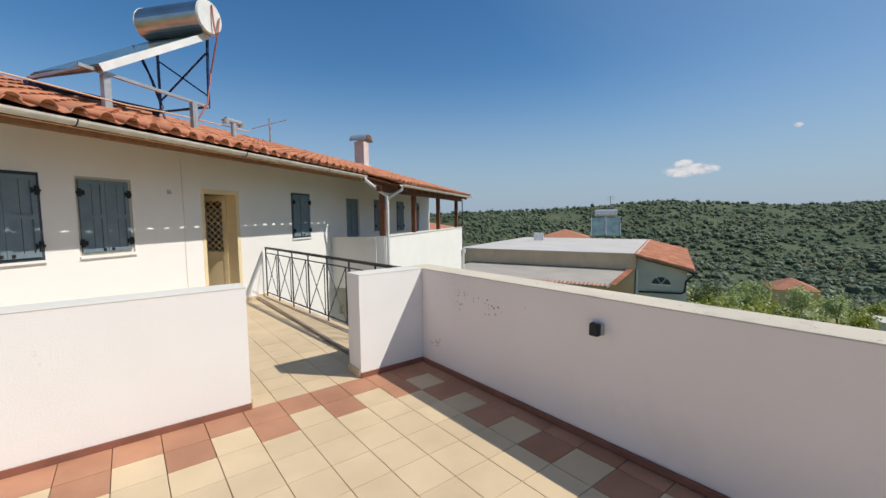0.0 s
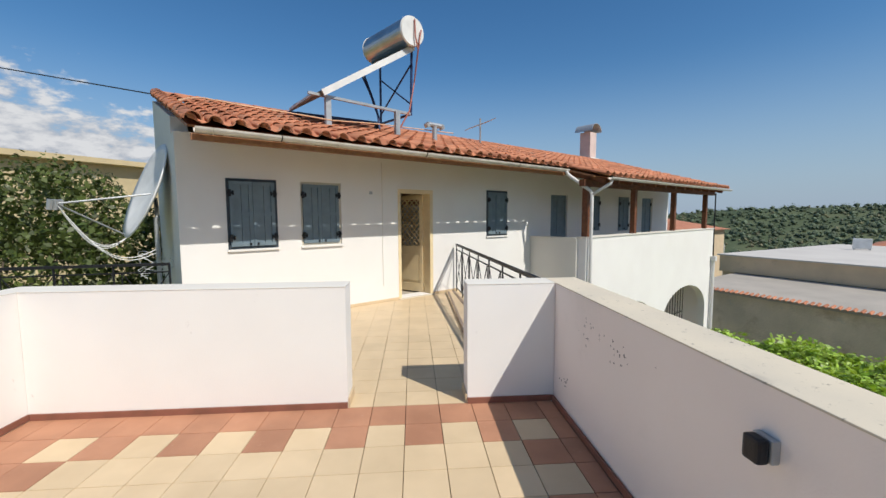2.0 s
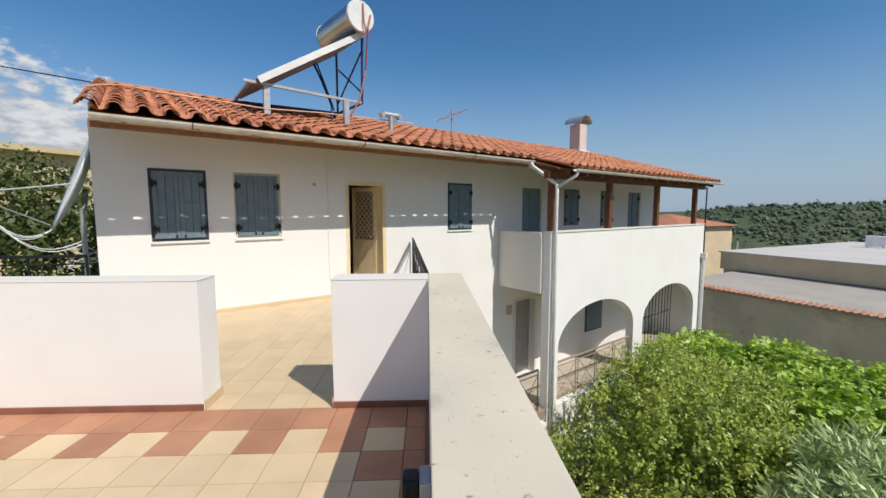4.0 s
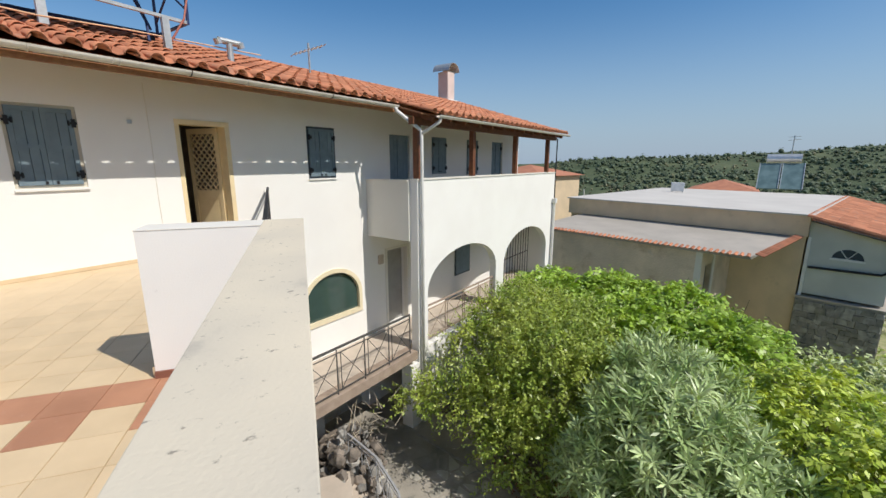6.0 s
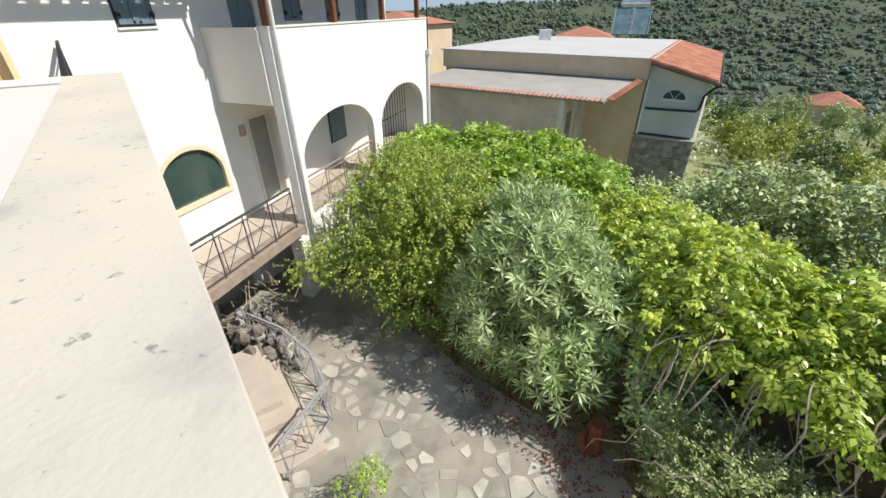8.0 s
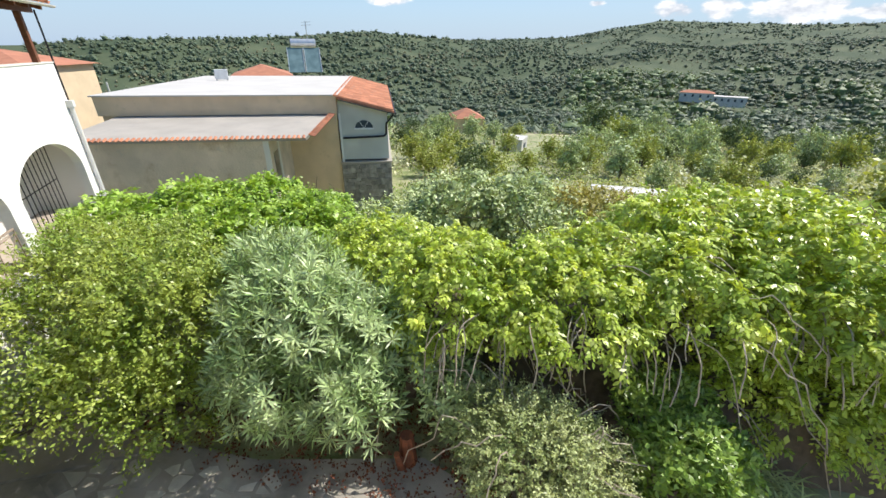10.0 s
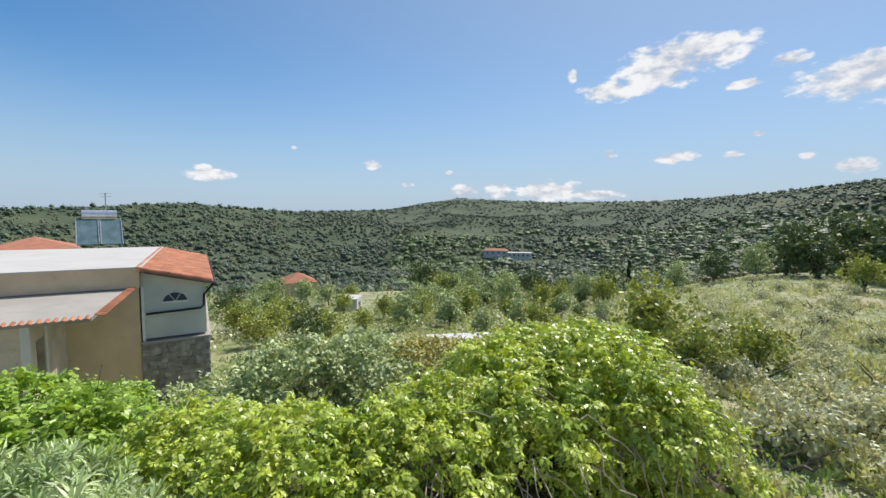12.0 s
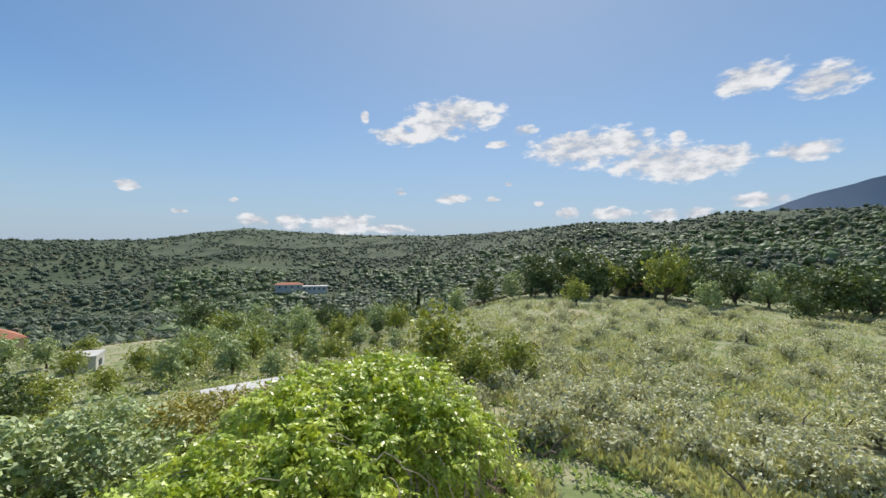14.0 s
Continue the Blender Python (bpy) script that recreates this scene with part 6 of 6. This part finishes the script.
stump = thing("tree_stump", Matrix.Translation((10.3, 3.65, CY)), "reddish rotten tree stump among dry leaves", "stump")
M_RUST = mat("rotten_red_wood", (0.22, 0.075, 0.035), (0.12, 0.05, 0.03), 9, 0.95, 0.6, 30)
bm = bmesh.new()
rod(bm, (0, 0, -0.05), (0.03, 0.02, 0.55), 0.16, 9, 0.11)
rod(bm, (-0.12, 0.05, -0.05), (-0.22, 0.1, 0.4), 0.09, 7, 0.05)
part("trunk", bm, M_RUST, stump)
v = leaves(np.column_stack([rng.uniform(9.4, 11.6, 700), rng.uniform(1.8, 8.4, 700), np.full(700, CY + 0.04)]), np.full(700, 0.09), 8, 0.05, 0.7, 0.9)
tagged(quads_mesh("fallen_leaves", v, M_RUST), "fallen dry red-brown leaves on the courtyard edge", "leaves", kind="stuff")
shrub("sapling", [(8.35, 3.2, -4.15, 0.25, 0.35, 0.3)], (8.35, 3.2, CY), L_AUTUMN, 22, 0.1, 16, 0.06, "small light green sapling in the courtyard", "plant", seed=21, stems=3, stem_r=0.012)
shrub("rose_bush", [(7.1, 4.9, -4.05, 0.35, 0.3, 0.35)], (7.1, 4.9, CY), L_HEDGE, 30, 0.12, 24, 0.05, "small green rose bush at the terrace foot", "plant", seed=22, stems=4, stem_r=0.012)
shrub("garden_bush", [(-2.2, 9.2, 0.7, 2.4, 1.6, 1.5), (-4.8, 9.5, 0.8, 2.2, 1.8, 1.6), (-0.3, 10.2, 0.3, 1.3, 1.3, 1.3), (-3.4, 11.4, 1.4, 1.6, 1.4, 1.2)], (-2.5, 9.4, -1.0), L_BUSH, 420, 0.3, 46, 0.10, "dense green bush behind the satellite dish", "shrub", 0.6, seed=23)
railing("side_railing", [(-1.4, 6.6, -0.02), (1.66, 7.15, -0.02)], 0.95, 0.6, M_IRON, "black iron railing beside the gable")
bm = bmesh.new()
tube(bm, [H @ Vector((-0.5, 3.2, 3.8)), Vector((-8, 12.5, 5.6)), Vector((-20, 20, 8.5))], 0.012, 5)
tagged(part("overhead_cable", bm, M_IRON), "black overhead cable running to the gable", "cable")
pole = thing("utility_pole", Matrix.Translation((44.0, 50.0, land(44, 50))), "weathered wooden utility pole in the grove", "pole")
bm = bmesh.new()
rod(bm, (0, 0, -0.5), (0, 0, 8.0), 0.13, 8, 0.09)
part("shaft", bm, M_WHITEW, pole)

# ---- trees and groves ----


def tree_mesh(seed, h, rad, n, size, material, trunk_h, lumps=12, flat=0.75):
    r = np.random.default_rng(seed)
    ells = []
    for k in range(lumps):
        a = r.random() * math.tau
        q_ = rad * 0.55 * r.random() ** 0.5
        ells.append((q_ * math.cos(a), q_ * math.sin(a), trunk_h + (h - trunk_h) * (0.10 + 0.58 * r.random()), rad * r.uniform(0.4, 0.6), rad * r.uniform(0.4, 0.6), (h - trunk_h) * 0.33 * r.uniform(0.8, 1.2) * flat / 0.75))
    c, cr = clumps(ells, n // 14, rad * 0.13, r)
    v = leaves(c, cr, 14, size, 0.6, 0.4, 0.5, 0.1, False, r)
    bm = bmesh.new()
    top = Vector((0, 0, trunk_h))
    rod(bm, (0, 0, -0.4), top, rad * 0.09, 7, rad * 0.06)
    for e in ells[:6]:
        rod(bm, top, (e[0], e[1], e[2]), rad * 0.045, 5, rad * 0.015)
    me2 = bpy.data.meshes.new("trunk")
    bm.to_mesh(me2)
    bm.free()
    me2.materials.append(M_BARK)
    return v, me2


def tree_template(name, seed, h, rad, n, size, material, trunk_h, label, category="tree", group="", **kw):
    v, me2 = tree_mesh(seed, h, rad, n, size, material, trunk_h, **kw)
    root = thing(name, Matrix(), label, category, group)
    quads_mesh("crown", v, material, root)
    t = new("trunk", me2)
    t.parent = root
    return root


rg = random.Random(31)
used = []


def plant(template, x, y, s, first=[None]):
    z = land(x, y) - 0.05
    m = Matrix.Translation((x, y, z)) @ pose(0, 0, 0, 0, 0, rg.uniform(0, 360))
    ob = copy_thing(template, m)
    ob.scale = (s, s, s * rg.uniform(0.85, 1.1))
    used.append((x, y))
    return ob


olives = [tree_template("olive_tree", 40 + k, 1.35, 1.25, 1300, 0.13, L_OLIVE, 0.35, "low silvery pruned olive tree in the grove", "olive tree", "olive trees in the field") for k in range(3)]
greens = [tree_template("tree", 50 + k, 4.6, 2.3, 2400, 0.26, (L_TREE, L_GARDEN, L_GREY)[k], 0.5, ("dark green broadleaf tree in the grove", "bright green garden tree in the grove", "silvery olive tree among the terraces")[k], "tree") for k in range(3)]
nolive = 0
for i in range(16):
    for j in range(12):
        az = 112 + i * 5.2 + rg.uniform(-1.6, 1.6)
        r = 15.5 * 1.165 ** j + rg.uniform(-0.8, 0.8)
        if az < 126 and r < 22 or r > 74 or (az < 133 and r > 42):
            continue
        x, y, z = spot(az, r)
        if rg.random() < 0.06:
            continue
        plant(olives[nolive % 3], x, y, rg.uniform(0.75, 1.25))
        nolive += 1
for kind, az, r, s in ((0, 80.6, 27, 0.7), (1, 82.8, 29, 0.62), (1, 76.5, 33, 0.7), (1, 90.5, 40, 0.55), (0, 96.4, 72, 1.5), (1, 112.5, 33, 0.75), (1, 118, 30, 0.6), (1, 127.5, 24, 1.0), (1, 131, 21, 0.72), (1, 137.5, 23, 0.7), (2, 100, 34, 0.8), (2, 96, 44, 0.9), (2, 104, 45, 0.8), (1, 92.6, 38, 0.55),
                       (1, 149, 84, 1.5), (1, 156, 80, 1.5), (0, 158.5, 84, 1.7), (0, 146, 82, 1.7), (0, 142, 80, 1.4), (0, 160.5, 78, 1.1), (0, 163, 82, 1.1), (2, 166, 80, 1.0), (0, 151.5, 88, 1.6), (0, 168.5, 84, 1.1), (0, 144, 88, 1.8), (0, 139.5, 84, 1.5), (0, 154, 90, 1.7), (2, 172, 82, 1.1), (0, 176, 80, 1.1), (0, 179, 78, 1.1), (0, 147.5, 78, 1.2), (2, 137, 78, 1.1), (0, 170, 76, 1.2), (0, 174, 74, 1.4), (0, 133, 76, 1.2), (2, 129, 70, 1.1), (0, 41.5, 72, 1.7), (0, 38, 66, 1.1), (1, 60, 60, 1.5), (2, 66, 52, 1.0), (0, 70, 50, 0.8), (2, 74, 44, 0.7), (1, 72, 36, 0.7), (2, 108, 60, 1.0), (0, 112, 66, 1.0), (2, 118, 62, 1.0), (0, 122, 74, 1.1), (1, 74, 30, 0.6), (1, 78.5, 36, 0.6), (1, 85, 44, 0.55), (1, 88, 33, 0.5), (2, 94, 33, 0.7), (1, 96, 37, 0.7), (2, 98, 50, 0.8), (1, 102, 38, 0.7), (2, 106, 50, 0.9), (1, 99.5, 60, 0.9), (2, 103, 70, 1.0),
                       (0, 108, 80, 1.2), (1, 113, 52, 0.8), (2, 116, 46, 0.7), (1, 121, 60, 0.9), (2, 110, 36, 0.6), (1, 86, 62, 0.6), (2, 83, 55, 0.7), (2, 80, 60, 0.9), (1, 77, 46, 0.7), (0, 79, 40, 0.6), (2, 105, 30, 0.5), (1, 108, 42, 0.6), (2, 101, 44, 0.7)):
    x, y, z = spot(az, r)
    plant(greens[kind], x, y, s * (1.35 if az > 139 and r > 73 else 1.0))
for k in range(260):
    az = rg.uniform(30, 130)
    r = 36 * (115 / 36) ** rg.random()
    if az > 122 and r < 80:
        continue
    if 86 < az < 96 and 70 < r < 100:
        continue
    x, y, z = spot(az, r)
    if min(math.hypot(x - p[0], y - p[1]) for p in used[-60:]) < 2.2 or math.hypot(x - 79.3, y - 16.1) < 7 or math.hypot(x - 55, y - 5.5) < 5.5 or (r < 74 and 76.5 < az < 83 and r > 30) or (83 < az < 98 and 30 < r < 100) or (18 < x < 44 and 8 < y < 38):
        continue
    plant(greens[rg.choice((0, 2, 1, 0, 2))], x, y, rg.uniform(0.45, 0.95))
for t in olives + greens:
    x, y, z = spot(rg.uniform(140, 170), rg.uniform(60, 72))
    t.matrix_world = Matrix.Translation((x, y, z))
# cypress
cx, cy_, cz = spot(123.8, 100, -1.2)
cyp = thing("cypress", Matrix.Translation((cx, cy_, cz)), "tall narrow dark cypress at the grove edge", "tree")
cc = np.array([(0.9 * math.sin(t * 3.1) * (1 - t / 9) * 0.7, 0.9 * math.cos(t * 4.3) * (1 - t / 9) * 0.7, t) for t in np.linspace(0.5, 9, 60)])
quads_mesh("crown", leaves(cc, 0.75 * (1.05 - cc[:, 2] / 9.6), 50, 0.35, 0.4, 0.6), L_DARKG, cyp)
bm = bmesh.new()
rod(bm, (0, 0, -0.5), (0, 0, 8), 0.14, 6, 0.04)
part("trunk", bm, M_BARK, cyp)

# far woods as loose crowns
ico = bmesh.new()
bmesh.ops.create_icosphere(ico, subdivisions=1, radius=1.0)
IV = np.array([v.co[:] for v in ico.verts])
IF = np.array([[v.index for v in f.verts] for f in ico.faces])
ico.free()


def woods(name, count, az0, az1, r0, r1, s0, s1, material, seed, label, keep=0.0, power=1.0, core=True, nl=26):
    r = np.random.default_rng(seed)
    vs, fs, lv_ = [], [], []
    b = 0
    for k in range(count):
        az = r.uniform(az0, az1)
        rr = r0 * (r1 / r0) ** (r.random() ** power)
        big = lerp(SKY_R, az)
        if rr > big * 1.08:
            continue
        if az > 133 and rr < 82:
            continue
        x, y, z = spot(az, rr)
        if math.hypot(x - 91, y - 1) < 14 or (84 < az < 95 and rr < 80):
            continue
        if noise.noise(Vector((x * 0.014, y * 0.014, seed))) < keep and r.random() < 0.85:
            continue
        if math.hypot(x - 238, y + 73) < 30 and x < 258:
            continue
        s = (s0 + (s1 - s0) * r.random() ** 2.2)
        v = IV * (0.62 + 0.36 * r.random((len(IV), 1))) * np.array([s, s, s * r.uniform(0.65, 0.95)]) + np.array([x, y, z + s * 0.55])
        if core:
            vs.append(v)
            fs.append(IF + b)
            b += len(v)
        c = np.array([[x, y, z + s * 0.6]])
        lv_.append(leaves(c, np.array([s * 1.1]), nl, s * 0.30, 0.8, 0.5, 0.2, 0, False, r))
    if core:
        V, F = np.concatenate(vs), np.concatenate(fs)
        me = bpy.data.meshes.new(name)
        me.from_pydata(V.tolist(), [], F.tolist())
        me.materials.append(material)
        tagged(new(name, me), label, "woods", kind="stuff")
    o2 = quads_mesh("leaf_clumps", np.concatenate(lv_), material)
    tagged(o2, label, "woods", kind="stuff")


woods("dark_woods", 34000, 33, 182, 95, 900, 0.9, 2.6, L_FARW, 61, "dense dark green woods over the valley and hills", -0.3, 0.75)
woods("olive_terraces", 12000, 33, 182, 80, 760, 0.8, 1.5, L_FAROL, 62, "grey-green olive trees on the far terraces", -0.1, 0.75)
woods("dark_valley_woods", 4200, 92, 182, 125, 380, 2.0, 4.2, L_TREE, 63, "dark trees along the valley bottom", -0.1, 0.9)
woods("scrub", 2600, 33, 132, 30, 120, 0.35, 0.9, L_OLIVE, 64, "low grey scrub between the garden trees", -0.3, core=False, nl=40)


def grass(name, count, az0, az1, r0, r1, size, material, seed, label):
    r = np.random.default_rng(seed)
    c = []
    for k in range(count):
        az, rr = r.uniform(az0, az1), r0 * (r1 / r0) ** r.random()
        x, y, z = spot(az, rr)
        if noise.noise(Vector((x * 0.3, y * 0.3, seed))) < -0.15:
            continue
        c.append((x, y, z + size * 0.3))
    c = np.array(c)
    return tagged(quads_mesh(name, leaves(c, np.full(len(c), size * 0.8), 7, size, 0.3, 0.2, 0.8, 0, True, r), material), label, "grass", kind="stuff")


grass("field_weeds", 30000, 105, 182, 9.5, 80, 0.3, L_WEED, 71, "dry grey-green weeds over the olive field")
grass("green_grass", 9000, 60, 182, 12, 80, 0.22, L_GRASS, 72, "green grass patches in the field")
# far mountain, the haze before it painted in as a bluish base colour
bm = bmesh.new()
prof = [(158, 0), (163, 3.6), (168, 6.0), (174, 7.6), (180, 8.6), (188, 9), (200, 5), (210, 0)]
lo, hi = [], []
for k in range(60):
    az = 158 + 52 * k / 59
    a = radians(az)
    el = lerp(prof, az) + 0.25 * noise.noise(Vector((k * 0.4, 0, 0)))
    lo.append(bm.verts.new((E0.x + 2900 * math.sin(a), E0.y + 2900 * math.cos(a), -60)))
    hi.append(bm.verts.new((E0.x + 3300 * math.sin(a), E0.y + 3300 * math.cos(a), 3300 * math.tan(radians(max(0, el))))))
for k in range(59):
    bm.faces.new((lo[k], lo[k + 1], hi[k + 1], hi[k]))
structure(part("backdrop", bm, mat("hazed_mountain", (0.22, 0.28, 0.34), (0.18, 0.24, 0.30), 0.004, 0.95, 0), None, "", True), "far mountain with haze in its bluish colour")

for k in range(70):
    az, rr = rg.uniform(124, 180), 13 * (70 / 13) ** rg.random()
    x, y, z = spot(az, rr)
    d = thing("dead_branch", Matrix.Translation((x, y, z)), "dark bare pruned olive branch on the grove floor", "branch", "dead branches in the field")
    for j in range(rg.choice((2, 3, 4))):
        bm = bmesh.new()
        p = Vector((0, 0, 0))
        a = rg.uniform(0, 6.28)
        for q_ in range(4):
            n_ = p + Vector((math.cos(a) * 0.28, math.sin(a) * 0.28, rg.uniform(0.02, 0.3)))
            rod(bm, p, n_, 0.06 - 0.012 * q_, 5, 0.05 - 0.012 * q_)
            a += rg.uniform(-0.6, 0.6)
            p = n_
        part("limb", bm, M_BARK, d)

hut = thing("garden_hut", Matrix.Translation((25.4, -2.1, land(25.4, -2.1))), "low overgrown stone hut with a pale cement slab roof", "hut")
hz_ = -4.5 - land(25.4, -2.1)
box("wall", -1.2, 1.2, -1.6, 1.6, -0.5, hz_ - 0.16, M_MORT, hut)
box("roof", -1.35, 1.35, -1.75, 1.75, hz_ - 0.158, hz_, M_WHITEW, hut)
bank = thing("lit_shrubs", Matrix.Translation((30, 0, land(30, 0))), "mixed bright shrubs on the terrace beyond the garden wall", "shrub")
c = []
for k in range(260):
    az, rr = rg.uniform(76, 124), rg.uniform(23, 46)
    x, y, z = spot(az, rr, 0.35)
    c.append((x - 30, y, z - land(30, 0)))
quads_mesh("crown", leaves(np.array(c), np.full(len(c), 0.75), 70, 0.17, 0.6, 0.9), L_GARDEN, bank)

# ---- floor tiles and small pieces ----
tile_meshes = {}


def piece_mesh(key, w, d, material, h=0.011):
    if key not in tile_meshes:
        bm = bmesh.new()
        bx(bm, 0, w, 0, d, -h, 0)
        for v in bm.verts:
            if v.co.z > -0.001:
                v.co.x += 0.0015 if v.co.x < w / 2 else -0.0015
                v.co.y += 0.0015 if v.co.y < d / 2 else -0.0015
        bmesh.ops.recalc_face_normals(bm, faces=bm.faces)
        me = bpy.data.meshes.new("floor_tile")
        bm.to_mesh(me)
        bm.free()
        me.materials.append(material)
        tile_meshes[key] = me
    return tile_meshes[key]


J = 0.0032
GX, GY = 4.468, 4.60
count = 0
cells = []
for i in range(-11, 8):
    for j in range(-27, 28):
        x0, y0 = GX + i * TX, GY + j * TY
        x1, y1 = x0 + TX, y0 + TY
        terrace = j <= 0
        if terrace:
            x0, x1 = max(x0, 1.885), min(x1, 5.942)
            y0, y1 = max(y0, YB), min(y1, 4.883)
        else:
            x0, x1 = max(x0, 1.87), min(x1, 5.42)
        if j == 0:
            y1 = 4.9
        if j == 1:
            y0, y1 = 4.9, GY + 2 * TY
        if j == 1 and not (4.28 < (x0 + x1) / 2 < 5.24):
            y0 = 5.16
        if x1 - x0 < 0.04 or y1 - y0 < 0.04:
            continue
        if not terrace:
            edge = 7.464 + ((x0 + x1) / 2 - 2.27) * math.tan(radians(35))
            if y0 > edge + 0.25:
                continue
        kind = "cream"
        if terrace:
            if j >= 0 or x1 > 5.81 or i <= -9:
                kind = "terra"
            elif j == -1 or i in (4, -8):
                kind = "terra" if (i + j) % 2 == 0 else "cream"
        cells.append((x0, y0, x1, y1, kind, math.hypot((x0 + x1) / 2 - 4.8, (y0 + y1) / 2 - 3.6)))
cells.sort(key=lambda c: c[5])
rf_ = random.Random(9)
jv, jf = {"cream": [], "terra": []}, {"cream": [], "terra": []}
for k, (x0, y0, x1, y1, kind, _) in enumerate(cells):
    w, d = round(x1 - x0 - J, 3), round(y1 - y0 - J, 3)
    material = M_CREAM if kind == "cream" else M_TERRA
    z = rf_.uniform(-0.0006, 0.0006)
    if k < 300:
        ob = new("tile", piece_mesh((w, d, kind), w, d, material))
        ob.parent = floor
        ob.location = (x0 + J / 2, y0 + J / 2, z)
    else:
        b = len(jv[kind])
        jv[kind] += [(x0 + J / 2 + p * w, y0 + J / 2 + q_ * d, z - h) for h in (0.011, 0) for p, q_ in ((0, 0), (1, 0), (1, 1), (0, 1))]
        jf[kind] += [tuple(b + i for i in f) for f in ((4, 5, 6, 7), (0, 1, 5, 4), (1, 2, 6, 5), (2, 3, 7, 6), (3, 0, 4, 7))]
for kind, material in (("cream", M_CREAM), ("terra", M_TERRA)):
    tagged(mesh_ob("far_tiles", jv[kind], jf[kind], material, floor), kind="stuff")

# crazy paving: straight-edged slabs broken from a skewed net of seeds, set apart by wide joints
rp = random.Random(12)


def clip_cell(poly, p, q, gap):
    """The part of a cell that lies nearer to p than to q, less the joint."""
    mx, my = (p[0] + q[0]) / 2, (p[1] + q[1]) / 2
    nx, ny = q[0] - p[0], q[1] - p[1]
    ln_ = math.hypot(nx, ny)
    nx, ny = nx / ln_, ny / ln_
    lim = mx * nx + my * ny - gap
    res = []
    for k in range(len(poly)):
        a, b = poly[k], poly[(k + 1) % len(poly)]
        da, db = a[0] * nx + a[1] * ny - lim, b[0] * nx + b[1] * ny - lim
        if da <= 0:
            res.append(a)
        if da * db < 0:
            t = da / (da - db)
            res.append((a[0] + (b[0] - a[0]) * t, a[1] + (b[1] - a[1]) * t))
    return res


seeds = []
for gx in range(15):
    for gy in range(36):
        seeds.append((6.3 + gx * 0.27 + rp.uniform(-0.13, 0.13), -0.9 + gy * 0.27 + rp.uniform(-0.13, 0.13)))
for p in seeds:
    x, y = p
    if x > 9.5 or (x < 7.4 and y > 8.6) or x > 10.2 - abs(y - 3.6) * 0.25 or rp.random() < 0.33:
        continue
    cell = [(x - 0.3, y - 0.3), (x + 0.3, y - 0.3), (x + 0.3, y + 0.3), (x - 0.3, y + 0.3)]
    gap = rp.uniform(0.012, 0.055)
    for q2_ in seeds:
        if q2_ is not p and abs(q2_[0] - x) < 0.6 and abs(q2_[1] - y) < 0.6:
            cell = clip_cell(cell, p, q2_, gap)
            if len(cell) < 3:
                break
    if len(cell) < 3:
        continue
    bm = prism(bmesh.new(), cell, CY - 0.01, CY + rp.uniform(0.006, 0.014))
    part("paving_stone", bm, M_SLAB, courtyard)
